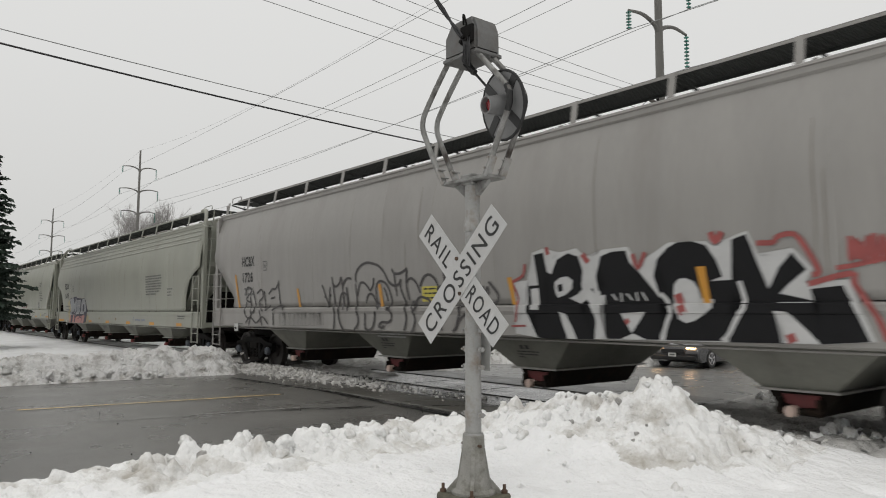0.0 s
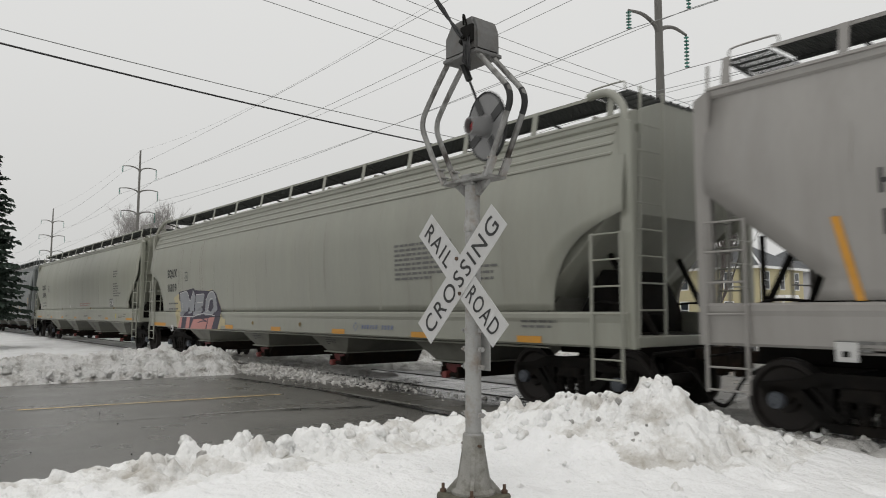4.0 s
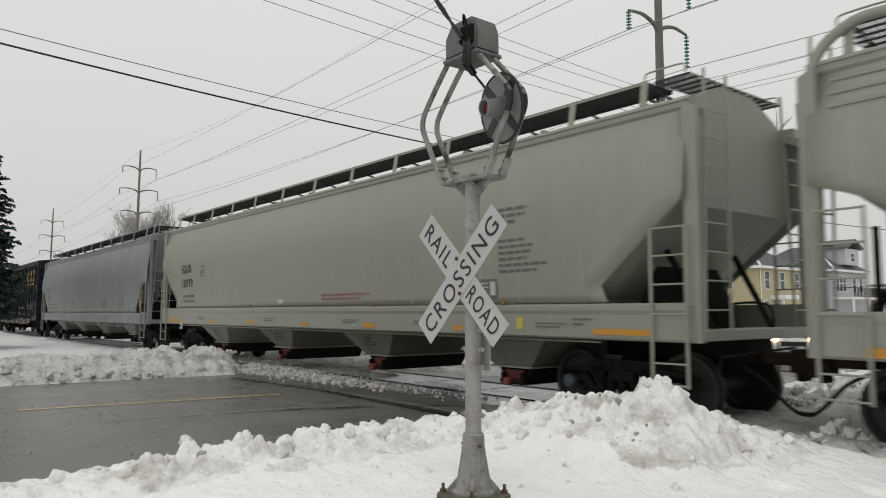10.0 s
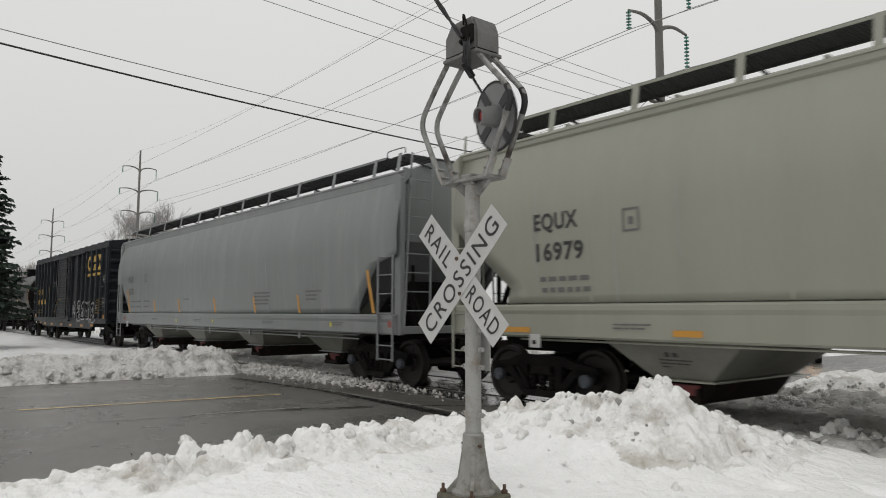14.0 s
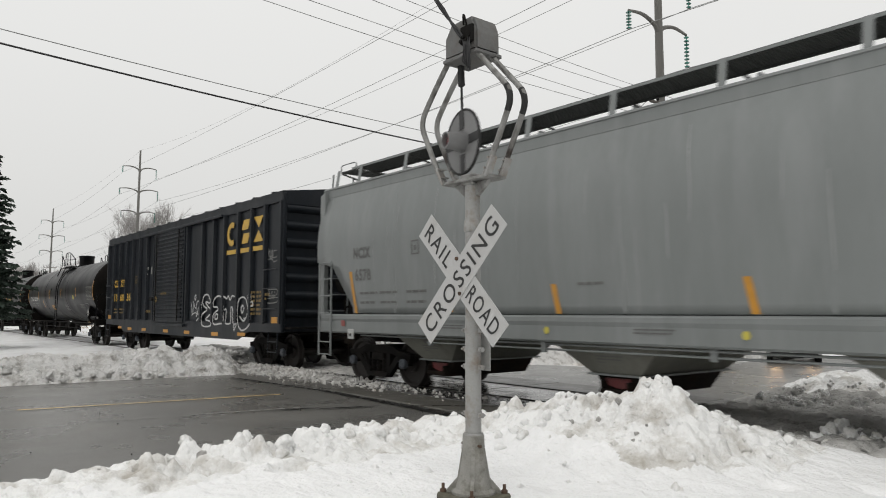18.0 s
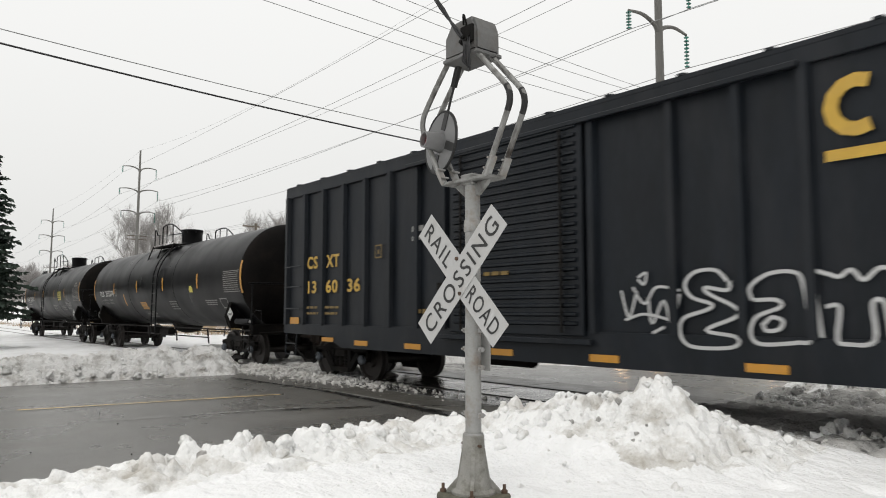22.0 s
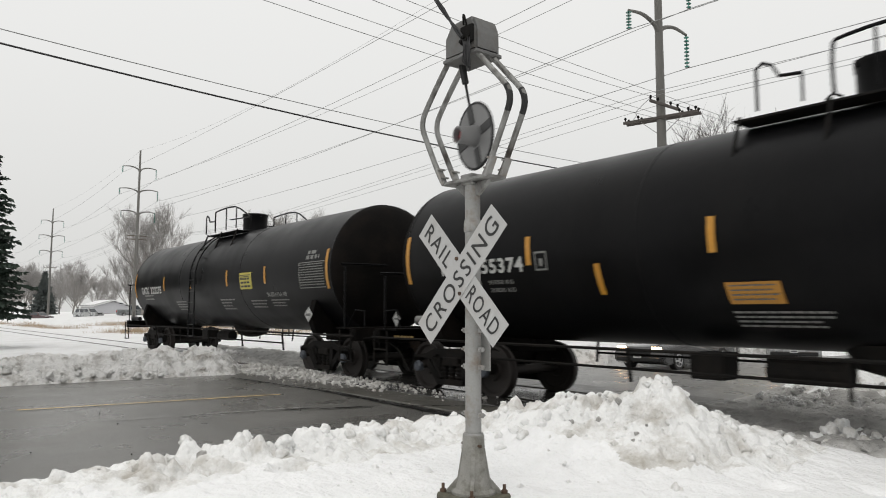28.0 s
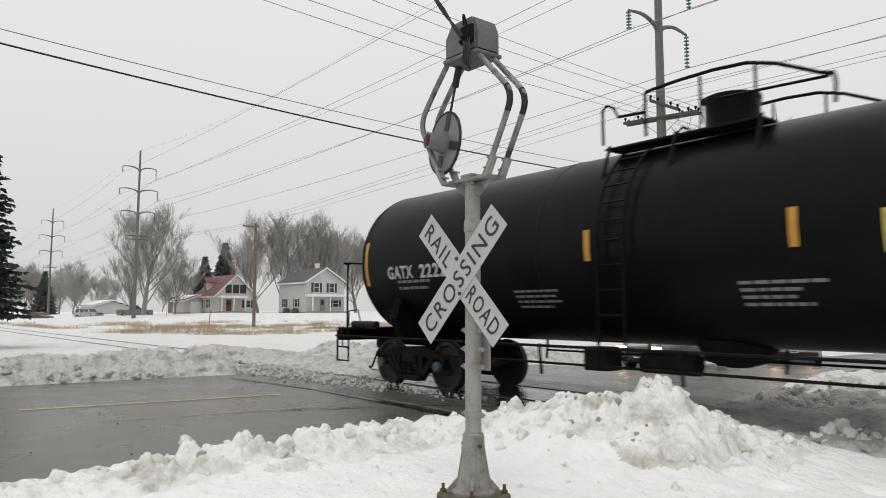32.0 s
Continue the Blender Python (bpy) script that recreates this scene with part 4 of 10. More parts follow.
def hopper(label, x_left, length, paint, notch, trucks, outlets, posts, ribbed=False, sill_low=1.02, sill_top=1.42, eave=4.14, outlet_cap=None, grate=0.055, fascia=0.10, inset=0.17, reach=(0.6, 0.6), pipes=1):
    """A covered hopper wagon with curved sides, chutes below and a walkway on its roof."""
    car = thing("hopper_wagon", (x_left, TRACK, 0), label, "hopper wagon", group="train")
    L = length

    def side(z):
        # half width of the curved side, negative towards the camera
        if z < sill_top - 0.10:
            return -1.587
        if z <= sill_top + 0.03:
            return -1.603
        t = (z - sill_top) / (eave - sill_top)
        return -(1.555 + 0.085 * math.sin(math.pi * min(1, t * 1.05) * 0.72) - 0.36 * max(0, t - 0.52) ** 1.7 * 2.1)

    # side sheets with the cut-away ends
    for s in (1, -1):
        zs = [sill_top + 0.046 + (eave - sill_top - 0.046) * i / 22 for i in range(23)]
        n = 44
        verts, faces = [], []
        for z in zs:
            y = side(z) * s
            cut = notch(z)
            for i in range(n + 1):
                x = inset + cut + (L - 2 * inset - 2 * cut) * i / n
                verts.append((x, y, z))
        w = n + 1
        faces = [(j * w + i, j * w + i + 1, (j + 1) * w + i + 1, (j + 1) * w + i) for j in range(len(zs) - 1) for i in range(n)]
        if s < 0:
            faces = [tuple(reversed(f)) for f in faces]
        ob = pydata("side_sheet", verts, faces, paint, car, smooth=True)
        sm = ob.modifiers.new("thickness", "SOLIDIFY")
        sm.thickness, sm.offset = 0.02, -1
    # body inside the sheets with its sloping ends
    bm = bmesh.new()
    rows = []
    for x, zb in ((0.32, 2.85), (0.34, 2.83), (2.2, 1.15), (L - 2.2, 1.15), (L - 0.34, 2.83), (L - 0.32, 2.85)):
        ring = []
        prof = [(-1.0, zb), (-1.46, max(zb, 1.3) + 0.02), (-1.50, max(zb + 0.05, 2.6)), (side(eave) + 0.03, eave - 0.01), (-0.95, eave + 0.19), (-0.42, 4.545)]
        prof = prof + [(-y, z) for y, z in reversed(prof)]
        rows.append([bm.verts.new((x, y, z)) for y, z in prof])
    for u, v in zip(rows, rows[1:]):
        for i in range(len(u)):
            j = (i + 1) % len(u)
            bm.faces.new((u[i], u[j], v[j], v[i]))
    bm.faces.new(rows[0])
    bm.faces.new(list(reversed(rows[-1])))
    bmesh.ops.recalc_face_normals(bm, faces=bm.faces[:])
    part("body", bm, paint, car)
    # eave moulding
    for s in (1, -1):
        bm = bmesh.new()
        ye = side(eave)
        prof = [(ye - 0.030, eave - fascia), (ye - 0.055, eave - fascia + 0.03), (ye - 0.055, eave - 0.005), (ye - 0.075, eave + 0.005), (ye - 0.070, eave + 0.03), (ye - 0.03, eave + 0.055), (ye + 0.10, eave + 0.075), (ye + 0.10, eave - 0.02)]
        prism(bm, [(y * s, z) for y, z in prof], "x", inset - 0.03, L - inset + 0.03)
        part("eave", bm, paint, car)
        if ribbed:
            for k in range(3):
                bm = bmesh.new()
                zc = eave - 0.20 - 0.15 * k
                yc = side(zc)
                prism(bm, [((yc + 0.01) * s, zc - 0.03), ((yc - 0.022) * s, zc - 0.012), ((yc - 0.022) * s, zc + 0.012), ((yc + 0.01) * s, zc + 0.03)], "x", 0.34, L - 0.34)
                part("rib", bm, paint, car)
    # side sills
    for s in (1, -1):
        bm = bmesh.new()
        prof = [(-1.55, sill_low), (-1.58, sill_low + 0.03), (-1.585, sill_top - 0.12), (-1.60, sill_top - 0.06), (-1.60, sill_top), (-1.56, sill_top + 0.03), (-1.40, sill_top + 0.03), (-1.40, sill_low + 0.04), (-1.46, sill_low)]
        prism(bm, [(y * s, z) for y, z in prof], "x", 0.10, L - 0.10)
        part("side_sill", bm, paint, car)
        bm = bmesh.new()
        for k in range(pipes):
            rod(bm, (1.6 + 2.2 * k, s * 1.46, sill_low - 0.035 - 0.075 * k), (L - 1.6, s * 1.46, sill_low - 0.035 - 0.075 * k), 0.016, 8)
        pipe = part("air_pipe", bm, paint, car, "thin painted pipe under the side sill", smooth=0.8)
        for k in range(5 if pipes > 1 else 0):
            bm = bmesh.new()
            xx = 3.9 + 2.75 * k
            box(bm, xx - 0.045, xx + 0.045, *sorted((s * 1.43, s * 1.49)), sill_low - 0.16, sill_low + 0.01, 0.004)
            part("pipe_hanger", bm, paint, pipe)
    # vertical weld seams
    for k in range(1, 7):
        bm = bmesh.new()
        x = 0.3 + (L - 0.6) * k / 7
        zs = [sill_top + 0.06 + (eave - sill_top - 0.2) * i / 8 for i in range(9)]
        vs = [[bm.verts.new((x + u, side(z) - w, z)) for u, w in ((-0.02, 0.0), (-0.006, 0.005), (0.006, 0.005), (0.02, 0.0))] for z in zs]
        for a, b in zip(vs, vs[1:]):
            for i in range(3):
                bm.faces.new((a[i], a[i + 1], b[i + 1], b[i]))
        part("weld_seam", bm, paint, car)
    # chutes
    for x in outlets:
        bm = bmesh.new()
        top = [(-1.08, -1.44), (1.08, -1.44), (1.08, 1.44), (-1.08, 1.44)]
        bot = [(-0.42, -1.09), (0.42, -1.09), (0.42, 1.09), (-0.42, 1.09)]
        a = [bm.verts.new((x + u, v, 1.15)) for u, v in top]
        b = [bm.verts.new((x + u, v, 0.605)) for u, v in bot]
        for i in range(4):
            j = (i + 1) % 4
            bm.faces.new((a[j], a[i], b[i], b[j]))
        bm.faces.new(a)
        bm.faces.new(list(reversed(b)))
        bmesh.ops.recalc_face_normals(bm, faces=bm.faces[:])
        chute = part("chute", bm, chute_paint, car, "dirt-streaked discharge chute")
        bm = bmesh.new()
        box(bm, x - 0.47, x + 0.47, -1.15, 1.15, 0.578, 0.604, 0.004)
        part("chute_flange", bm, paint, chute, "pale bolted flange")
        bm = bmesh.new()
        prism(bm, [(x - 0.40, 0.577), (x + 0.40, 0.577), (x + 0.37, 0.52), (x + 0.20, 0.30), (x - 0.20, 0.30), (x - 0.37, 0.52)], "y", -1.0, 1.0)
        rod(bm, (x - 0.26, -1.10, 0.36), (x + 0.26, -1.10, 0.36), 0.035, 8)
        for u in (-0.22, 0.22):
            box(bm, x + u - 0.02, x + u + 0.02, -1.13, -0.99, 0.31, 0.50, 0.0)
        gate = part("outlet_gate", bm, coupler_rust, car, "rusty discharge gate")
        bm = bmesh.new()
        prism(bm, [(x - 0.22, 0.54), (x + 0.20, 0.54), (x + 0.17, 0.41), (x + 0.02, 0.39), (x - 0.18, 0.44)], "y", -1.035, -1.003)
        part("gate_bracket", bm, rust_red, gate, "red gate bracket")
        if outlet_cap is not None:
            bm = bmesh.new()
            rod(bm, (x - 0.06, -1.20, 0.36), (x - 0.06, -1.08, 0.36), 0.065, 14)
            part("outlet_cap", bm, outlet_cap, gate, "round outlet end cap")
    # roof walkways: open grating on pale brackets
    zt = 4.59
    for s in (1, -1):
        y0, y1 = s * 0.66, s * 1.30
        bm = bmesh.new()
        box(bm, 0.9, L - 0.9, *sorted((y1, y1 - s * 0.012)), zt - 0.045, zt, 0)
        part("walkway_edge", bm, paint, car, "pale steel walkway edge strip")
        bm = bmesh.new()
        box(bm, 0.9, L - 0.9, *sorted((y0, y0 + s * 0.03)), zt - 0.06, zt, 0)
        nb = int((L - 1.8) / (0.16 if s > 0 else grate))
        for i in range(nb + 1):
            x = 0.9 + (L - 1.8) * i / nb
            vs = [(x - 0.010, y0), (x + 0.010, y0), (x + 0.010, y1), (x - 0.010, y1)]
            prism(bm, vs, "z", zt - 0.012, zt - 0.004)
        for k in range(1, 13 if s < 0 else 4):
            yy = y0 + (y1 - y0) * k / (13 if s < 0 else 4)
            box(bm, 0.9, L - 0.9, yy - 0.009, yy + 0.009, zt - 0.022, zt - 0.002, 0)
        part("walkway", bm, roof_grate, car, "dark grating roof walkway", kind="stuff")
        for x in posts:
            bm = bmesh.new()
            ye = -(side(eave) + 0.02) * s
            vs = [(x - 0.055, ye, eave + 0.03), (x + 0.055, ye, eave + 0.03), (x + 0.055, y1 + s * 0.012, zt), (x - 0.055, y1 + s * 0.012, zt)]
            fr = [bm.verts.new(v) for v in vs]
            bk = [bm.verts.new((v[0], v[1] - s * 0.010, v[2] - 0.004)) for v in vs]
            bm.faces.new(fr)
            bm.faces.new(list(reversed(bk)))
            for a in range(4):
                b = (a + 1) % 4
                bm.faces.new((fr[b], fr[a], bk[a], bk[b]))
            bmesh.ops.recalc_face_normals(bm, faces=bm.faces[:])
            part("walkway_bracket", bm, paint, car)
            bm = bmesh.new()
            rod(bm, (x, s * 1.24, zt - 0.06), (x + 0.12, s * 0.62, eave + 0.2), 0.022, 6)
            part("walkway_brace", bm, roof_grate, car)
    # hatch trough
    bm = bmesh.new()
    box(bm, 0.7, L - 0.7, -0.31, 0.31, eave + 0.20, 4.60, 0.03)
    part("hatch_cover", bm, paint, car)
    for i in range(9):
        bm = bmesh.new()
        x = 1.6 + (L - 3.2) * i / 8
        box(bm, x - 0.03, x + 0.03, -0.36, 0.36, 4.56, 4.625, 0.008)
        part("hatch_clamp", bm, paint, car)
    # ends: posts, ladders, platforms, brake gear
    for e, d in ((0.0, -1), (L, 1)):
        inn = -d
        bm = bmesh.new()
        for s in (1, -1):
            yp = s * 1.50
            prism(bm, [(e + inn * 0.02, sill_low), (e + inn * 0.21, sill_low), (e + inn * 0.21, eave - 0.02), (e + inn * 0.02, eave - 0.12)], "y", yp - 0.05, yp + 0.05)
            prism(bm, [(e + inn * 0.02, eave - 0.25), (e + inn * 0.34, eave - 0.10), (e + inn * 0.34, eave + 0.02), (e + inn * 0.02, eave - 0.12)], "y", yp - 0.05 - s * 0.2, yp + 0.05 - s * 0.2)
        box(bm, min(e, e + inn * 0.45), max(e, e + inn * 0.45), -1.52, 1.52, sill_low + 0.02, sill_low + 0.16, 0.01)
        part("end_frame", bm, paint, car)
        for s in (1, -1):
            bm = bmesh.new()
            for k in (0.16, 0.66):
                rod(bm, (e + inn * k, s * 1.63, 0.55), (e + inn * k, s * 1.63, 2.55), 0.022, 6)
            rungs(bm, e + inn * 0.16, e + inn * 0.66, s * 1.63, [0.58, 0.84, 1.45, 1.82, 2.18, 2.53])
            part("side_ladder", bm, paint, car)
        bm = bmesh.new()
        for yy in (-1.46, -0.86, 0.86, 1.46):
            rod(bm, (e + inn * 0.02, yy, sill_low + 0.1), (e + inn * 0.06, yy * 0.86, 4.56), 0.02, 6)
        for z in [1.5 + 0.36 * i for i in range(8)]:
            rod(bm, (e + inn * 0.03, -1.46, z), (e + inn * 0.03, -0.86, z), 0.013, 6)
            rod(bm, (e + inn * 0.03, 0.86, z), (e + inn * 0.03, 1.46, z), 0.013, 6)
        part("end_ladder", bm, paint, car)
        bm = bmesh.new()
        box(bm, min(e + inn * 0.1, e + inn * 2.4), max(e + inn * 0.1, e + inn * 2.4), -0.35, 0.35, 0.82, 1.16, 0.02)
        box(bm, min(e + inn * 1.75, e + inn * 1.9), max(e + inn * 1.75, e + inn * 1.9), -1.2, 1.2, 1.1, 1.8, 0.0)
        part("draft_sill", bm, under_black, car, "grimy black centre sill")
        coupler(car, e, d, reach[d > 0])
        for k, yw in ((1.15, 1.25), (1.62, 1.42)):
            bm = bmesh.new()
            xx = e + inn * k
            prism(bm, [(-yw, 1.16), (-yw, 1.5), (-0.45, 2.5), (0.45, 2.5), (yw, 1.5), (yw, 1.16)], "x", xx - 0.015, xx + 0.015)
            part("bulkhead", bm, chute_paint if k > 1.3 else under_black, car, "grimy steel bolster plate")
        for s in (1, -1):
            bm = bmesh.new()
            rod(bm, (e + inn * 0.25, s * 0.75, 1.15), (e + inn * 1.0, s * 0.9, 2.45), 0.045, 8)
            part("strut", bm, under_black, car)
            bm = bmesh.new()
            tube(bm, smooth_line([(e + inn * 0.5, s * 1.2, 1.2), (e + inn * 0.55, s * 1.2, 1.55), (e + inn * 0.8, s * 1.15, 1.62), (e + inn * 1.1, s * 1.1, 1.6)], 3), 0.018, 6)
            part("air_hose", bm, under_black, car)
        for nm, a, c, r in (("air_tank", (0.75, -0.55, 1.42), (1.40, -0.55, 1.42), 0.2), ("brake_cylinder", (0.85, 0.4, 1.30), (1.35, 0.4, 1.30), 0.15), ("brake_staff", (0.5, -0.9, 1.2), (0.5, -0.9, 2.4), 0.035)):
            bm = bmesh.new()
            rod(bm, (e + inn * a[0], a[1], a[2]), (e + inn * c[0], c[1], c[2]), r, 14)
            part(nm, bm, under_black, car, smooth=0.6)
        bm = bmesh.new()
        for k in range(9):
            xx = e + inn * (0.30 + 0.065 * k)
            box(bm, xx - 0.006, xx + 0.006, -1.2, 1.2, zt - 0.03, zt - 0.004, 0)
        for k in range(13):
            yy = -1.2 + 0.2 * k
            box(bm, *sorted((e + inn * 0.30, e + inn * 0.82)), yy - 0.006, yy + 0.006, zt - 0.034, zt - 0.006, 0)
        part("end_walkway", bm, roof_grate, car, "dark grating cross walkway", kind="stuff")
        for s in (1, -1):
            bm = bmesh.new()
            tube(bm, smooth_line([(e + inn * 0.34, s * 1.22, zt), (e + inn * 0.34, s * 1.22, zt + 0.10), (e + inn * 0.44, s * 1.22, zt + 0.13), (e + inn * 0.86, s * 1.22, zt + 0.13), (e + inn * 0.95, s * 1.22, zt + 0.10), (e + inn * 0.95, s * 1.22, zt)], 3), 0.013, 6)
            part("grab_hoop", bm, paint, car, smooth=1.0)
            if ribbed:
                bm = bmesh.new()
                tube(bm, smooth_line([(e + inn * 0.10, s * 1.50, eave - 0.55), (e + inn * 0.12, s * 1.49, eave - 0.2), (e + inn * 0.24, s * 1.43, eave + 0.18), (e + inn * 0.55, s * 1.33, zt - 0.02), (e + inn * 0.92, s * 1.30, zt)], 4), 0.06, 8)
                part("corner_pipe", bm, paint, car, "pale bent corner pipe", smooth=1.0)
    bogie(car, trucks)
    bogie(car, L - trucks)
    MOVING_CARS.append((car, x_left))
    return car, side


def cut_round(z):
    """D-shaped cut-away."""
    if z > 2.75:
        return 0.0
    return 1.30 * (1 - max(0.0, (z - 1.50) / 1.25) ** 2) ** 0.5


def cut_low(z):
    """Low cut-away with a flat top and a sloping inner edge."""
    if z > 2.49:
        return 0.0
    return 0.58 + 0.80 * min(1.0, (2.49 - z) / 0.9)


def cut_slant(z):
    """Sloping cut-away, rounded at its foot."""
    if z > 2.90:
        return 0.0
    return 1.34 * min(1.0, (2.90 - z) / 1.08) - 0.12 * ease(1.85, 1.58, z)


# leading wagon with the large piece of graffiti
HC, hc_side = hopper("warm grey covered hopper wagon with large black and white graffiti", -20.09, 20.0, paint_grey, cut_slant, 1.6, (4.22, 8.32, 12.17, 16.27), [0.35] + [1.71 + 1.65 * k for k in range(11)] + [19.65], eave=4.17, sill_low=1.09, sill_top=1.55, outlet_cap=cap_pale, reach=(0.45, 0.45))
d = Decals(hc_side)
d.fitted("HCBX", 2.08, 2.84, 2.66, 0.24)
d.fitted("1726", 2.10, 2.73, 2.25, 0.24)
d.make("reporting_mark", ink, HC, "black painted reporting mark")

# second wagon
EA, ea_side = hopper("cream-grey covered hopper wagon with silver and pink graffiti", -41.22, 20.24, paint_cream, cut_round, 1.6, (4.02, 8.05, 11.9, 15.9), [0.5] + [1.77 + 1.65 * k for k in range(11)] + [19.75], ribbed=True, sill_low=0.99, sill_top=1.45, outlet_cap=cap_red, inset=0.12, reach=(0.6, 0.45))
# third wagon
EB, eb_side = hopper("clean pale grey covered hopper wagon", -62.38, 19.96, paint_new, cut_slant, 1.6, (4.15, 8.10, 12.28, 16.25), [0.90, 2.18, 3.70, 5.21] + [6.73 + 1.63 * k for k in range(7)] + [17.8, 19.06], sill_low=1.10, sill_top=1.56, outlet_cap=cap_red, reach=(0.73, 0.6))
# fourth wagon
NC, nc_side = hopper("streaked blue-grey covered hopper wagon", -82.88, 19.03, paint_blue, cut_low, 1.6, (3.62, 7.66, 11.75, 15.73), [0.4] + [1.3 + 1.65 * k for k in range(11)] + [18.65], sill_low=1.04, sill_top=1.40, eave=4.15, fascia=0.2, inset=0.05, reach=(0.92, 0.73), pipes=2)


def boxcar():
    """A ribbed navy boxcar with a corrugated sliding door."""
    L, w, z0, zr = 15.81, 1.54, 0.98, 4.41
    car = thing("boxcar", (-100.55, TRACK, 0), "navy black ribbed boxcar with yellow lettering and white graffiti", "boxcar", group="train")
    bm = bmesh.new()
    box(bm, 0.05, L - 0.05, -w + 0.05, w - 0.05, z0, zr - 0.05, 0.02)
    part("body", bm, navy, car)
    # roof with ribs
    bm = bmesh.new()
    prism(bm, [(-w - 0.02, zr - 0.04), (-w - 0.02, zr + 0.02), (0, zr + 0.22), (w + 0.02, zr + 0.02), (w + 0.02, zr - 0.04), (0, zr + 0.12)], "x", 0.0, L)
    for i in range(14):
        x = 0.55 + (L - 1.1) * i / 13
        prism(bm, [(-w - 0.03, zr + 0.02), (-w - 0.03, zr + 0.05), (0, zr + 0.26), (w + 0.03, zr + 0.05), (w + 0.03, zr + 0.02), (0, zr + 0.2)], "x", x - 0.05, x + 0.05)
    part("roof", bm, navy, car)
    for s in (1, -1):
        bm = bmesh.new()
        ya, yb = sorted((s * (w - 0.05), s * (w + 0.015)))
        box(bm, 0, L, ya, yb, zr - 0.24, zr - 0.02, 0.01)
        part("top_plate", bm, navy, car)
        bm = bmesh.new()
        prism(bm, [(0.0, z0), (0.0, z0 + 0.22), (L, z0 + 0.22), (L, z0), (L - 1.9, z0 - 0.02), (L - 2.6, z0 - 0.25), (2.6, z0 - 0.25), (1.9, z0 - 0.02)], "y", ya, yb)
        part("side_sill", bm, navy, car)
        for x in [0.06, 0.91, 1.76, 2.62, 3.46, 4.34, 5.22, 6.02, 9.28, 10.55, 11.45, 12.22, 13.18, 14.03, 14.85, L - 0.06]:
            bm = bmesh.new()
            prism(bm, [(x - 0.075, s * (w - 0.04)), (x - 0.05, s * (w + 0.05)), (x + 0.05, s * (w + 0.05)), (x + 0.075, s * (w - 0.04))], "z", z0 + 0.2, zr - 0.22)
            part("rib", bm, navy, car)
        # door with horizontal corrugations and its rails
        bm = bmesh.new()
        xa, xb = 6.24, 9.15
        ya, yb = sorted((s * (w + 0.02), s * (w + 0.07)))
        box(bm, xa, xb, ya, yb, z0 + 0.16, zr - 0.26, 0.01)
        door = part("sliding_door", bm, navy, car, "corrugated sliding door")
        for i in range(23):
            z = z0 + 0.30 + i * 0.128
            bm = bmesh.new()
            prism(bm, [(s * (w + 0.07), z), (s * (w + 0.105), z + 0.02), (s * (w + 0.105), z + 0.05), (s * (w + 0.07), z + 0.07)], "x", xa + 0.12, xb - 0.1)
            part("corrugation", bm, navy, door)
        bm = bmesh.new()
        ya, yb = sorted((s * (w + 0.02), s * (w + 0.12)))
        box(bm, 6.0, 9.3, ya, yb, z0 + 0.04, z0 + 0.12, 0.01)
        box(bm, 5.0, 12.2, ya, yb, zr - 0.27, zr - 0.20, 0.01)
        part("door_track", bm, navy, car)
        bm = bmesh.new()
        for x in (xa + 0.35, xb - 0.35):
            bar = bmesh.new()
            rod(bar, (x, s * (w + 0.13), z0 + 0.2), (x, s * (w + 0.13), zr - 0.3), 0.022, 6)
            part("lock_bar", bar, under_black, door)
        box(bm, xa - 0.28, xa - 0.02, *sorted((s * (w + 0.08), s * (w + 0.14))), 1.86, 1.98, 0.01)
        part("door_latch", bm, under_black, door)
        for e, dd in ((0.0, 1), (L, -1)):
            for z in (1.55, 2.05, 2.52):
                bm = bmesh.new()
                rungs(bm, e + dd * 0.10, e + dd * 0.88, s * (w + 0.09), [z], 0.014)
                part("grab_iron", bm, navy, car)
            bm = bmesh.new()
            rod(bm, (e + dd * 0.12, s * (w + 0.02), 0.98), (e + dd * 0.12, s * (w + 0.04), 0.50), 0.016, 6)
            rod(bm, (e + dd * 0.62, s * (w + 0.02), 0.98), (e + dd * 0.62, s * (w + 0.04), 0.50), 0.016, 6)
            rungs(bm, e + dd * 0.12, e + dd * 0.62, s * (w + 0.04), [0.50, 0.75], 0.016)
            part("stirrup_step", bm, navy, car)
    # corrugated ends
    for e, dd in ((0.0, -1), (L, 1)):
        for i in range(7):
            z = 1.32 + i * 0.43
            bm = bmesh.new()
            prism(bm, [(e - dd * 0.06, z), (e + dd * 0.04, z + 0.06), (e + dd * 0.055, z + 0.12), (e + dd * 0.04, z + 0.18), (e - dd * 0.06, z + 0.24)], "y", -w + 0.10, w - 0.10)
            part("end_corrugation", bm, navy, car, smooth=0.9)
        bm = bmesh.new()
        for s in (1, -1):
            box(bm, e - 0.05, e + 0.05, *sorted((s * (w - 0.09), s * (w + 0.01))), z0, zr - 0.02, 0.015)
        prism(bm, [(-w, zr - 0.30), (-w, zr - 0.03), (0, zr + 0.14), (w, zr - 0.03), (w, zr - 0.30)], "x", e - 0.03, e + 0.03)
        part("end_post", bm, navy, car)
        bm = bmesh.new()
        for yy in (w - 0.12, w - 0.56):
            rod(bm, (e + dd * 0.1, yy, z0 + 0.1), (e + dd * 0.1, yy, 2.75), 0.015, 6)
        for z in [1.3 + 0.36 * i for i in range(5)]:
            rod(bm, (e + dd * 0.1, w - 0.56, z), (e + dd * 0.1, w - 0.12, z), 0.013, 6)
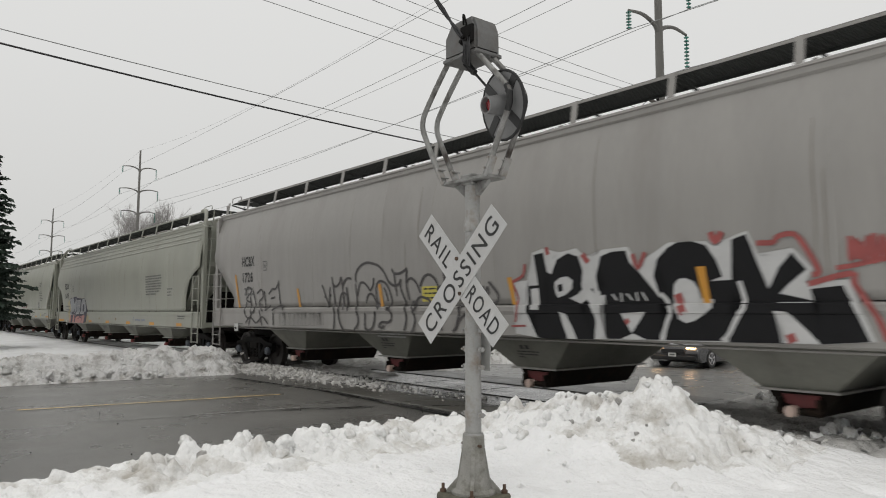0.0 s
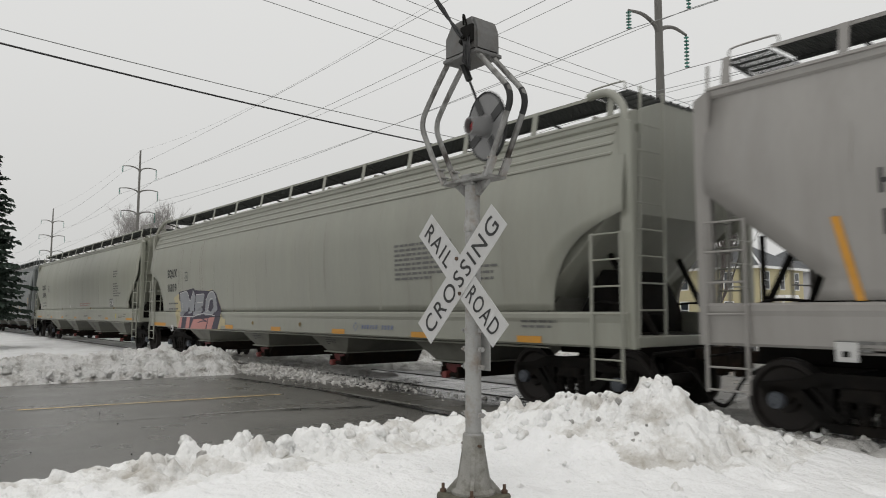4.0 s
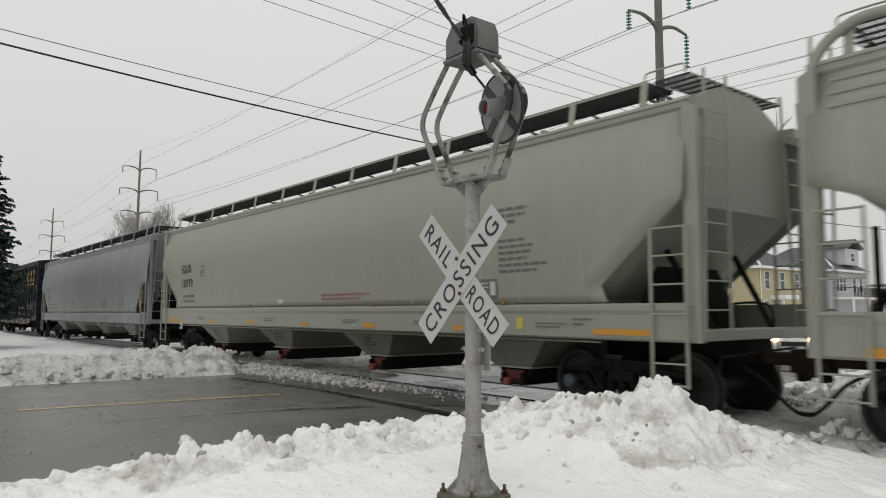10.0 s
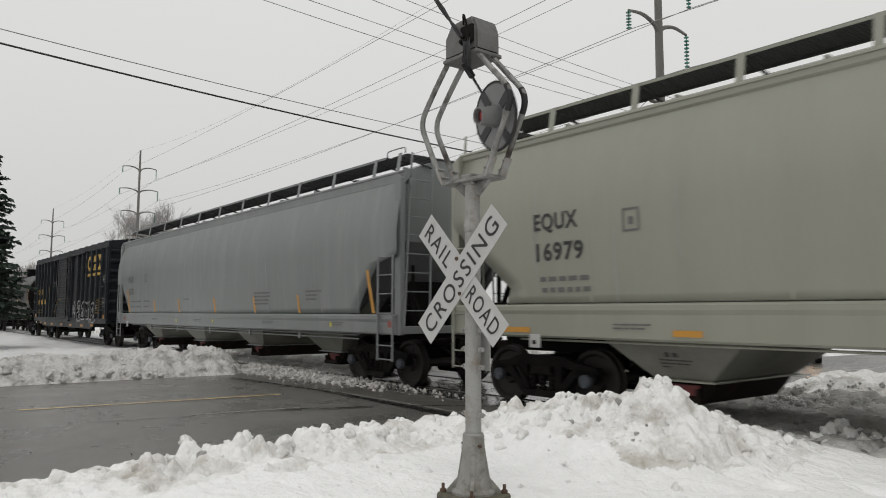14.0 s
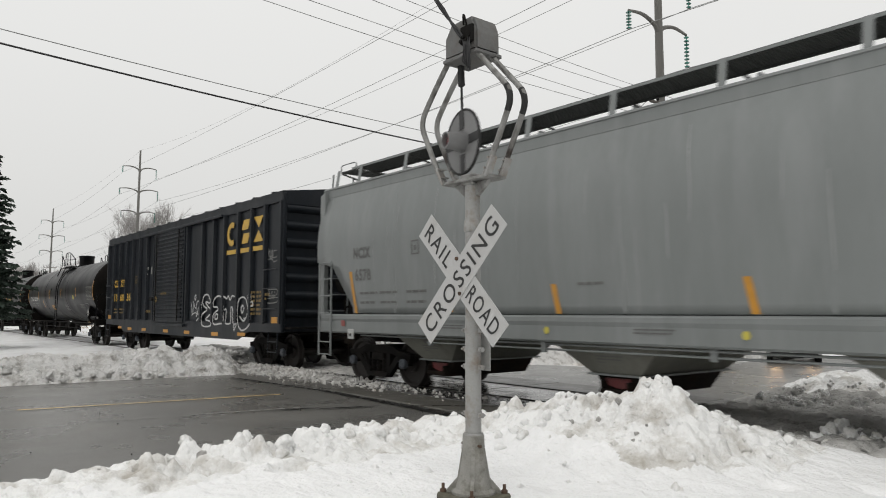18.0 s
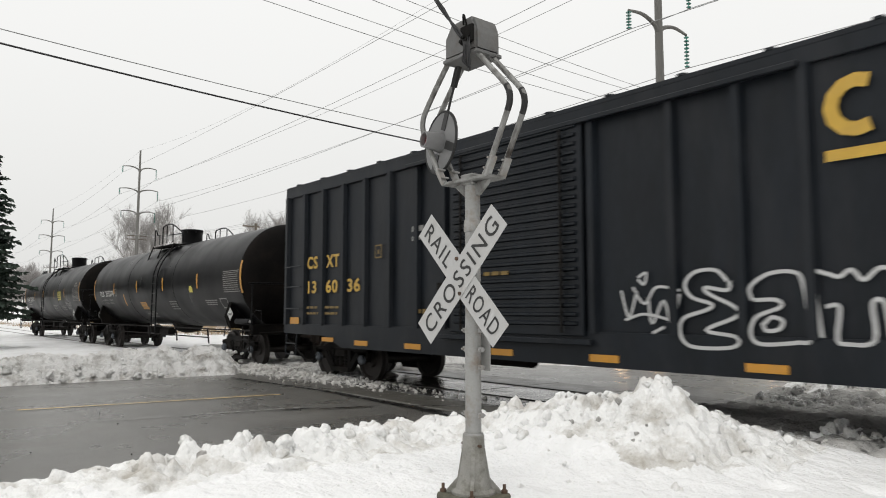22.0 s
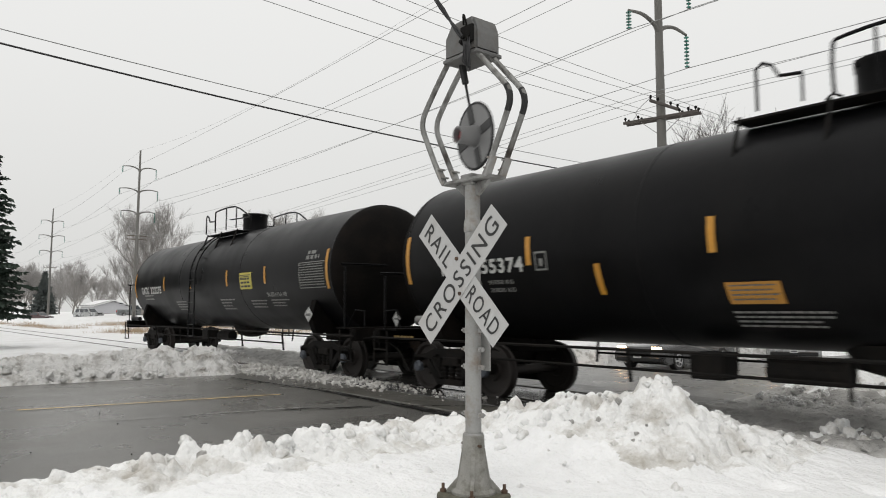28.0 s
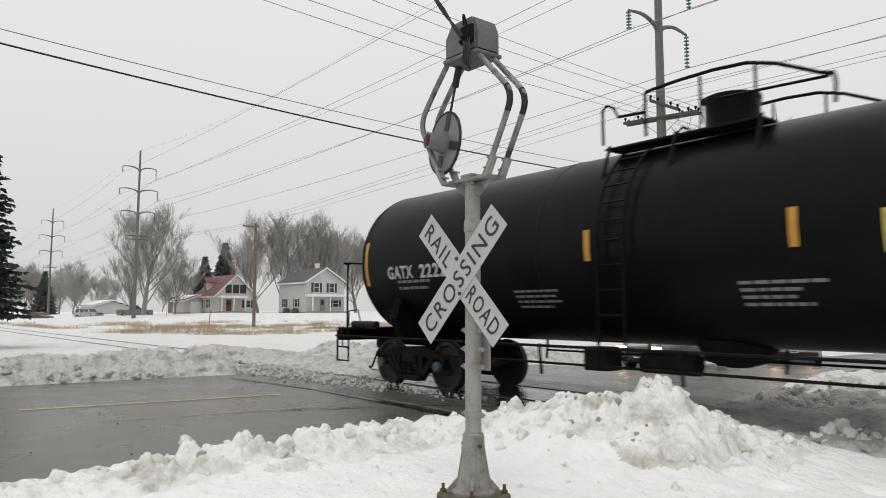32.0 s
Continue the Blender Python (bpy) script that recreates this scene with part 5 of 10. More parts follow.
        box(bm, e + dd * 0.12 - 0.15, e + dd * 0.12 + 0.15, 0.2, 0.65, 1.35, 2.0, 0.02)
        rod(bm, (e + dd * 0.2, 0.1, 2.2), (e + dd * 0.24, 0.1, 2.2), 0.28, 16)
        box(bm, min(e, e + dd * 0.3), max(e, e + dd * 0.3), -w + 0.1, w - 0.1, z0 + 0.08, z0 + 0.13, 0)
        part("end_gear", bm, under_black, car, "brake wheel and ladder")
        coupler(car, e, dd, 1.06 if dd < 0 else 0.92)
    bm = bmesh.new()
    box(bm, 0.4, L - 0.4, -0.4, 0.4, 0.72, 1.0, 0.02)
    rod(bm, (6.0, -0.8, 0.72), (7.4, -0.8, 0.72), 0.16, 12)
    part("underframe", bm, under_black, car)
    bogie(car, 1.72)
    bogie(car, L - 1.72)
    MOVING_CARS.append((car, -100.55))
    return car


BX = boxcar()


def tank_wagon(label, x_left, length, dome_x, ladder_x, trucks, end_over=0.85, rail_at=(-0.75, -1.5, -0.75), ends=(0.0, 0.0), reach=(0.5, 0.42), end_rails=((0.4, 2.5), (0.4, 2.5)), gear_right=True):
    """A black tank wagon: domed-end cylinder, platform with railing, ladders, end sills."""
    car = thing("tank_wagon", (x_left, TRACK, 0), label, "tank wagon", group="train")
    L, R, zc = length, 1.48, 2.47
    bm = bmesh.new()
    turned(bm, "x", [(ends[0], R), (L / 3, R), (2 * L / 3, R), (L - ends[1], R)], 64, m=pose(0, 0, zc))
    part("tank", bm, tank_black, car, "satin black riveted cylindrical tank", smooth=0.7)
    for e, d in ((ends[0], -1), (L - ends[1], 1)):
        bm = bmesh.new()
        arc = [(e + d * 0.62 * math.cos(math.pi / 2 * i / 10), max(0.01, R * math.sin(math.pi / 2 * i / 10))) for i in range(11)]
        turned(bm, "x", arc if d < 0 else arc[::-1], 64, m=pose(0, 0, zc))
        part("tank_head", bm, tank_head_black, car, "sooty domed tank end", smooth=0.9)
    for x in (ends[0] + 0.03, L * 0.34, L * 0.66, L - ends[1] - 0.03):
        bm = bmesh.new()
        turned(bm, "x", [(x - 0.02, R), (x - 0.012, R + 0.006), (x + 0.012, R + 0.006), (x + 0.02, R)], 64, m=pose(0, 0, zc))
        part("weld_band", bm, tank_black, car, smooth=0.7)
    # dome fittings
    bm = bmesh.new()
    turned(bm, "z", [(zc + R - 0.1, 0.44), (zc + R + 0.02, 0.41), (zc + R + 0.05, 0.37), (zc + R + 0.44, 0.37), (zc + R + 0.47, 0.39), (zc + R + 0.53, 0.39), (zc + R + 0.55, 0.34)], 28, m=pose(dome_x, 0, 0))
    for k in range(8):
        a = k * math.pi / 4
        rod(bm, (dome_x + 0.38 * math.cos(a), 0.38 * math.sin(a), zc + R + 0.44), (dome_x + 0.38 * math.cos(a), 0.38 * math.sin(a), zc + R + 0.53), 0.03, 6)
    part("dome", bm, tank_black, car, "valve housing", smooth=0.6)
    for s in (1, -1):
        bm = bmesh.new()
        box(bm, dome_x - 1.5, dome_x + 0.9, *sorted((s * 0.55, s * 0.95)), zc + R - 0.10, zc + R - 0.07, 0.005)
        for x in (dome_x - 1.4, dome_x - 0.3, dome_x + 0.9):
            rod(bm, (x, s * 0.95, zc + R - 0.05), (x, s * 1.15, zc + 0.9), 0.025, 6)
        part("platform", bm, under_black, car, "grating platform round the dome")
    zt = zc + R
    for s in (1, -1):
        bm = bmesh.new()
        y = s * 0.98
        k0, h0, h1 = rail_at
        tube(bm, smooth_line([(dome_x + k0, y, zt - 0.02), (dome_x + k0, y, zt + 0.50), (dome_x + k0 + 0.15, y, zt + 0.62), (dome_x + 0.75, y, zt + 0.62), (dome_x + 1.6, y * 0.95, zt + 0.28), (dome_x + 1.75, y * 0.95, zt + 0.22), (dome_x + 1.75, y * 0.95, zt - 0.1)], 3), 0.024, 6)
        for x in (dome_x + max(0.1, k0 + 0.45), dome_x + 0.85):
            rod(bm, (x, y, zt - 0.02), (x, y, zt + 0.61 - max(0, x - dome_x - 0.75) * 0.4), 0.02, 6)
        rod(bm, (dome_x + 0.4, y, zt + 0.26), (dome_x + 1.7, y * 0.95, zt + 0.22), 0.018, 6)
        part("railing", bm, tank_black, car, "bent pipe railing", smooth=0.8)
        bm = bmesh.new()
        tube(bm, [(dome_x + h0, y, zt - 0.02), (dome_x + h0, y, zt + 0.50), (dome_x + h0 + 0.08, y, zt + 0.56), (dome_x + h0 + 0.20, y, zt + 0.50), (dome_x + h0 + 0.28, y, zt + 0.35), (dome_x + h1, y, zt + 0.32)], 0.022, 6)
        rod(bm, (dome_x + h1, y, zt - 0.02), (dome_x + h1, y, zt + 0.33), 0.018, 6)
        part("hoop_rail", bm, tank_black, car, "bent pipe hoop rail", smooth=0.8)
    # ladders
    for s in (1, -1):
        rails, ladder = [], None
        for k in (-0.22, 0.22):
            pts = []
            for i in range(13):
                a = radians(58 - i * 4.9)
                pts.append((ladder_x + k, s * (R + 0.10) * math.cos(a), zc + (R + 0.10) * math.sin(a)))
            pts += [(ladder_x + k, s * (R + 0.10), zc - 0.2), (ladder_x + k, s * (R + 0.10), 0.72)]
            bm = bmesh.new()
            tube(bm, pts, 0.022, 6)
            if ladder is None:
                ladder = part("ladder", bm, tank_black, car, smooth=0.8)
            else:
                part("ladder_rail", bm, tank_black, ladder, smooth=0.8)
            rails.append(pts)
        steps = [(rails[0][i], rails[1][i]) for i in range(0, 13, 2)]
        steps += [((ladder_x - 0.22, s * (R + 0.10), 0.75 + 0.34 * i), (ladder_x + 0.22, s * (R + 0.10), 0.75 + 0.34 * i)) for i in range(6)]
        for a, b in steps:
            bm = bmesh.new()
            rod(bm, a, b, 0.014, 6)
            part("rung", bm, tank_black, ladder)
    # cradles, end sills, hand rails, bottom outlet
    for x in (trucks, L - trucks):
        bm = bmesh.new()
        prism(bm, [(-1.28, 0.98), (-1.42, 1.35), (-1.30, 1.75), (1.30, 1.75), (1.42, 1.35), (1.28, 0.98)], "x", x - 0.10, x + 0.10)
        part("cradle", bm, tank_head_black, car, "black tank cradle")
    for e, d in ((0.0, -1), (L, 1)):
        bm = bmesh.new()
        o = e + d * end_over
        box(bm, min(o, e - d * 2.4), max(o, e - d * 2.4), -0.28, 0.28, 0.78, 1.12, 0.02)
        box(bm, min(o, o - d * 0.18), max(o, o - d * 0.18), -1.45, 1.45, 0.88, 1.12, 0.01)
        box(bm, min(o, o - d * 0.75), max(o, o - d * 0.75), -1.45, 1.45, 1.12, 1.15, 0)
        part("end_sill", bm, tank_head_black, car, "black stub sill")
        coupler(car, o, d, reach[d > 0])
    for s in (1, -1):
        bm = bmesh.new()
        rod(bm, (-end_over, s * 1.50, 0.98), (L + end_over, s * 1.50, 0.98), 0.022, 6)
        rod(bm, (trucks + 1.4, s * 1.35, 0.72), (L - trucks - 1.4, s * 1.35, 0.72), 0.02, 6)
        for i in range(5):
            x = trucks + 1.4 + (L - 2 * trucks - 2.8) * i / 4
            rod(bm, (x, s * 1.40, 1.0), (x, s * 1.35, 0.55), 0.025, 6)
        part("side_rail", bm, under_black, car, smooth=0.8)
    bm = bmesh.new()
    turned(bm, "z", [(0.72, 0.15), (0.80, 0.42), (1.1, 0.60)], 16, m=pose(L * 0.5, 0, 0))
    part("bottom_outlet", bm, under_black, car)
    for e, d in ((0.0, -1), (L, 1)):
        o = e + d * end_over
        back, high = end_rails[d > 0]
        for s in (1, -1):
            bm = bmesh.new()
            for k in (0.08, 0.52):
                rod(bm, (o - d * k, s * 1.50, 1.1), (o - d * k, s * 1.50, 0.45), 0.02, 6)
            rungs(bm, o - d * 0.08, o - d * 0.52, s * 1.50, [0.47, 0.75], 0.018)
            part("stirrup_step", bm, under_black, car)
            bm = bmesh.new()
            tube(bm, [(o - d * 0.02, s * 1.2, 1.15), (o - d * 0.05, s * 1.2, 1.5), (o - d * 0.40, s * 1.2, 1.52), (o - d * 0.62, s * 1.25, 1.15)], 0.014, 6)
            part("grab_iron", bm, tank_black, car)
        bm = bmesh.new()
        x = o - d * back
        tube(bm, smooth_line([(x, -1.46, 1.12), (x, -1.46, high - 0.14), (x, -1.43, high - 0.04), (x, -1.33, high), (x, 1.33, high), (x, 1.43, high - 0.04), (x, 1.46, high - 0.14), (x, 1.46, 1.12)], 3), 0.021, 8)
        part("end_railing", bm, tank_black, car, "bent pipe railing across the tank end", smooth=0.8)
        bm = bmesh.new()
        rod(bm, (o - d * 0.04, 0.8, 1.18), (e + d * 0.25, 0.8, 2.1), 0.025, 8)
        part("brace", bm, under_black, car)
        # brake gear on the end platform
        bm = bmesh.new()
        box(bm, *sorted((o - d * 0.32, o + d * 0.12)), 0.62, 0.98, 1.152, 1.36, 0.03)
        gear = part("brake_box", bm, under_black, car, "black hand-brake housing")
        bm = bmesh.new()
        for k in range(4):
            turned(bm, "x", [(o - d * 0.52 + 0.05 * k, 0.09), (o - d * 0.50 + 0.05 * k, 0.11), (o - d * 0.48 + 0.05 * k, 0.09)], 14, m=pose(0, 0.55, 1.28))
        part("chain_coil", bm, galv, gear, "coiled brake chain")
        if (d > 0) != gear_right:
            continue
        bm = bmesh.new()
        rod(bm, (e - d * 0.46, -1.33, 1.215), (e + d * 0.40, -1.33, 1.215), 0.075, 18)
        res = part("air_reservoir", bm, housing_black, car, "small cylindrical air reservoir", smooth=0.6)
        bm = bmesh.new()
        rod(bm, (e + d * 0.40, -1.33, 1.215), (e + d * 0.46, -1.33, 1.215), 0.045, 12)
        part("reservoir_cap", bm, galv, res)
    bm = bmesh.new()
    rod(bm, (L * 0.42, -0.5, 0.75), (L * 0.48, -0.5, 0.75), 0.15, 12)
    part("brake_cylinder", bm, under_black, car)
    bm = bmesh.new()
    box(bm, L * 0.36, L * 0.39, -0.8, -0.4, 0.6, 0.95, 0.02)
    part("brake_valve", bm, under_black, car)
    bogie(car, trucks)
    bogie(car, L - trucks)
    MOVING_CARS.append((car, x_left))

    def side(z):
        return -math.sqrt(max(0.05, R * R - (z - zc) ** 2)) - 0.002
    return car, side


TA, ta_side = tank_wagon("satin black tank wagon with white lettering and amber reflectors", -119.34, 15.91, 8.03, 8.95, 1.03, rail_at=(-0.25, -1.15, -0.6), ends=(0.24, 0.0), reach=(0.42, 0.95), end_rails=((0.38, 2.23), (0.06, 2.23)))
TB, tb_side = tank_wagon("satin black rear tank wagon with yellow placard and white diamond", -136.55, 14.79, 7.43, 6.48, 1.17, ends=(0.20, 0.13), gear_right=False)

# ---- lettering and marks on the train ----


def plate_box(g, x, z, s=0.2):
    """The small outlined square mark."""
    for a, b, c, d2 in ((0, 1, 0, 0.1), (0, 1, 0.9, 1), (0, 0.1, 0, 1), (0.9, 1, 0, 1)):
        g.rect(x + a * s, x + b * s, z + c * s * 1.2, z + d2 * s * 1.2)
    g.rect(x + 0.35 * s, x + 0.65 * s, z + 0.35 * s, z + 0.75 * s)


for car, x, z in ((HC, 1.58, 0.97), (EA, 2.3, 0.86), (EB, 1.9, 0.95), (NC, 1.30, 0.93)):
    bm = bmesh.new()
    box(bm, x, x + 0.22, -1.60, -1.585, z, z + 0.20, 0.004)
    tag = part("tag_plate", bm, sign_back, car, "pale metal tag plate under the sill")
    bm = bmesh.new()
    box(bm, x + 0.07, x + 0.14, -1.612, -1.60, z + 0.05, z + 0.11, 0.004)
    part("tag_reader", bm, under_black, tag)

d = Decals(hc_side, 0.37, 1.0125)
plate_box(d, 2.95, 2.5)
d.bars(1.78, 2.04, (0.55, 0.55), 3, 0.06, 0.14)
d.bars(17.0, 1.95, (1.3, 1.3, 1.2), 5, 0.05, 0.1)
d.bars(1.2, 1.15, (0.5, 0.35), 6)
d.bars(8.0, 1.05, (0.9, 0.9), 7, 0.025, 0.05)
d.make("stencil", ink_grey, HC, "small worn stencilled data")
d = Decals(hc_side, 0.37, 1.0125)
d.rect(9.38, 10.02, 1.66, 1.93)
d.make("label_panel", yellow_label, HC, "yellow warning label")
d = Decals(hc_side, 0.37, 1.0125)
d.bars(9.44, 1.87, (0.5, 0.48, 0.5), 8, 0.03, 0.08)
d.make("label_print", ink, HC)

d = Decals(ea_side, 0.30, 1.011)
d.fitted("EQUX", 1.64, 2.50, 2.59, 0.24)
d.fitted("16019", 1.64, 2.44, 2.13, 0.24)
d.make("reporting_mark", ink, EA, "black painted reporting mark")
d = Decals(ea_side, 0.30, 1.011)
plate_box(d, 3.22, 2.42, 0.24)
d.bars(1.68, 1.72, (0.85,), 3, 0.05, 0.1)
d.bars(1.68, 1.55, (0.85,), 4, 0.05, 0.1)
d.bars(14.42, 2.68, (1.7, 1.7, 1.6, 1.7, 1.7, 1.65, 1.5, 1.1), 9, 0.045, 0.088)
d.bars(16.7, 2.2, (0.5, 0.4, 0.4), 10, 0.04, 0.1)
d.bars(17.7, 1.32, (0.7, 0.6), 12)
d.make("stencil", ink_grey, EA, "stencilled data panel")
d = Decals(ea_side, 0.30, 1.011)
for x in (0.3, 5.2, 6.4, 9.2, 12.1, 14.9, 17.6):
    d.rect(x, x + (1.15 if x < 1 else 0.5), 1.02, 1.12)
d.make("reflector", orange, EA, "amber reflective strips")
d = Decals(ea_side, 0.30, 1.011)
for x in (8.1, 10.62):
    d.poly([(x + 0.05 + 0.055 * math.cos(k * math.pi / 5), 1.19 + 0.055 * math.sin(k * math.pi / 5)) for k in range(10)])
d.make("label_panel", yellow_dim, EA, "small round worn yellow sticker")
d = Decals(ea_side, 0.30, 1.011)
u = 13.25
for w in (0.05, 0.04, 0.05, 0.04, 0.04, 0.05, -0.06, 0.04, 0.04, 0.05, 0.06):
    if w > 0:
        d.rect(u, u + w, 1.14, 1.22, slant=0.02)
    u += abs(w) + 0.055
d.stroke([(12.95, 1.18), (13.03, 1.27), (13.11, 1.18), (13.03, 1.09), (12.95, 1.18)], 0.018, steps=1)
d.make("emblem_bars", ink_blue, EA, "blue painted emblem bars")

d = Decals(eb_side, 0.39, 1.016)
d.fitted("EQUX", 1.64, 2.47, 2.68, 0.235)
d.fitted("16979", 1.67, 2.55, 2.23, 0.25)
d.make("reporting_mark", ink, EB, "black painted reporting mark")
d = Decals(eb_side, 0.39, 1.016)
plate_box(d, 3.22, 2.53, 0.26)
d.bars(1.72, 1.92, (0.95,), 3, 0.07, 0.1)
d.bars(1.74, 1.76, (0.95,), 4, 0.07, 0.1)
d.bars(15.83, 3.05, (0.65, 0.6, 0.45), 5, 0.05, 0.10)
d.bars(15.84, 2.56, (0.6, 0.75, 0.7, 0.6, 1.0, 0.8), 6, 0.045, 0.095)
d.rect(15.3, 15.78, 1.68, 2.0)
for x in (3.0, 7.4, 11.15, 13.6, 16.6):
    d.bars(x, 1.30, (0.6, 0.5), int(x), 0.022, 0.05)
d.bars(17.3, 1.36, (0.35, 0.2), 14, 0.03, 0.07)
d.make("stencil", ink_grey, EB, "stencilled data panel")
d = Decals(eb_side, 0.39, 1.016)
for k in range(4):
    d.bars(15.36, 1.92 - k * 0.062, (0.20, ), 40 + k, 0.028, lift=0.014)
d.rect(15.62, 15.74, 1.74, 1.96, lift=0.014)
d.rect(8.15, 8.40, 1.68, 1.78)
d.make("stencil", ink_white, EB, "small white data tag marks")
d = Decals(eb_side, 0.39, 1.016)
d.fitted("LINED CAR-WEAR RUBBER SHOES WHEN ENTERING CAR", 10.25, 12.17, 1.815, 0.05)
d.fitted("SHARP OBJECTS MUST NOT CONTACT LINING", 10.25, 11.80, 1.73, 0.05)
d.make("red_stencil", ink_red, EB, "small red stencilled notice")
d = Decals(eb_side, 0.39, 1.016)
for x, w in ((0.5, 1.0), (3.9, 0.4), (6.5, 0.4), (9.3, 0.4), (11.9, 0.45), (14.7, 0.45), (17.65, 0.95)):
    d.rect(x, x + w, 1.17, 1.25)
d.make("reflector", orange, EB, "amber reflective strips")
d = Decals(eb_side, 0.39, 1.016)
d.rect(16.2, 16.34, 1.22, 1.40)
d.make("label_panel", yellow_label, EB)
d = Decals(eb_side, 0.39, 1.016)
for x in (6.62, 12.2, 15.9):
    d.poly([(x + 0.045 * math.cos(k * math.pi / 5), 1.63 + 0.045 * math.sin(k * math.pi / 5)) for k in range(10)])
d.make("label_panel", yellow_dim, EB, "small round worn yellow sticker")
for x in (7.36, 11.60, 15.6):
    d = Decals(eb_side, 0.39, 1.016)
    d.poly([(x + 0.04 * math.cos(k * math.pi / 5), 1.215 + 0.04 * math.sin(k * math.pi / 5)) for k in range(10)])
    d.make("sticker", sticker_green, EB, "small round pale green sticker")

d = Decals(nc_side, 0.27, 1.022)
d.fitted("NCIX", 1.25, 1.85, 2.56, 0.21)
d.fitted("6578", 1.29, 1.85, 2.11, 0.22)
d.make("reporting_mark", ink_grey, NC, "faded black reporting mark")
d = Decals(nc_side, 0.27, 1.022)
plate_box(d, 3.2, 2.52, 0.22)
for x in (1.45, 2.15, 3.0):
    d.bars(x, 1.83, (0.6,), int(x * 9), 0.045)
    d.bars(x, 1.64, (0.55,), int(x * 7), 0.045)
d.bars(12.1, 1.93, (0.9, 0.9, 0.8, 0.8), 5, 0.04, 0.09)
d.bars(14.8, 1.92, (0.7, 0.5, 0.5), 6, 0.035, 0.09)
d.bars(7.0, 1.85, (0.45,), 7, 0.04)
for x in (4.0, 7.9, 12.6, 15.8):
    d.bars(x, 1.24, (0.6, 0.55), int(x), 0.02, 0.045)
d.make("stencil", ink_grey, NC, "small faded stencilled data")
d = Decals(nc_side, 0.27, 1.022)
for x, z0, z1 in ((1.15, 1.45, 2.3), (4.10, 1.47, 1.86), (6.5, 1.45, 1.88), (9.38, 1.45, 1.88), (12.0, 1.45, 1.86), (14.35, 1.45, 1.86), (17.35, 1.45, 2.3)):
    d.rect(x + 0.08, x + 0.18, z0, z1, slant=-0.075 * (z1 - z0) / 0.4)
d.make("reflector", orange, NC, "amber reflective strips")
d = Decals(nc_side, 0.27, 1.022)
for x in (6.41, 9.4, 15.9):
    d.poly([(x + 0.05 * math.cos(k * math.pi / 5), 1.21 + 0.055 * math.sin(k * math.pi / 5)) for k in range(10)])
d.make("label_panel", yellow_label, NC, "small round yellow sticker")
d = Decals(nc_side, 0.27, 1.022)
d.rect(0.75, 0.9, 1.18, 1.30)
d.rect(18.0, 18.15, 1.18, 1.30)
d.make("fault_tag", ink_red, NC)


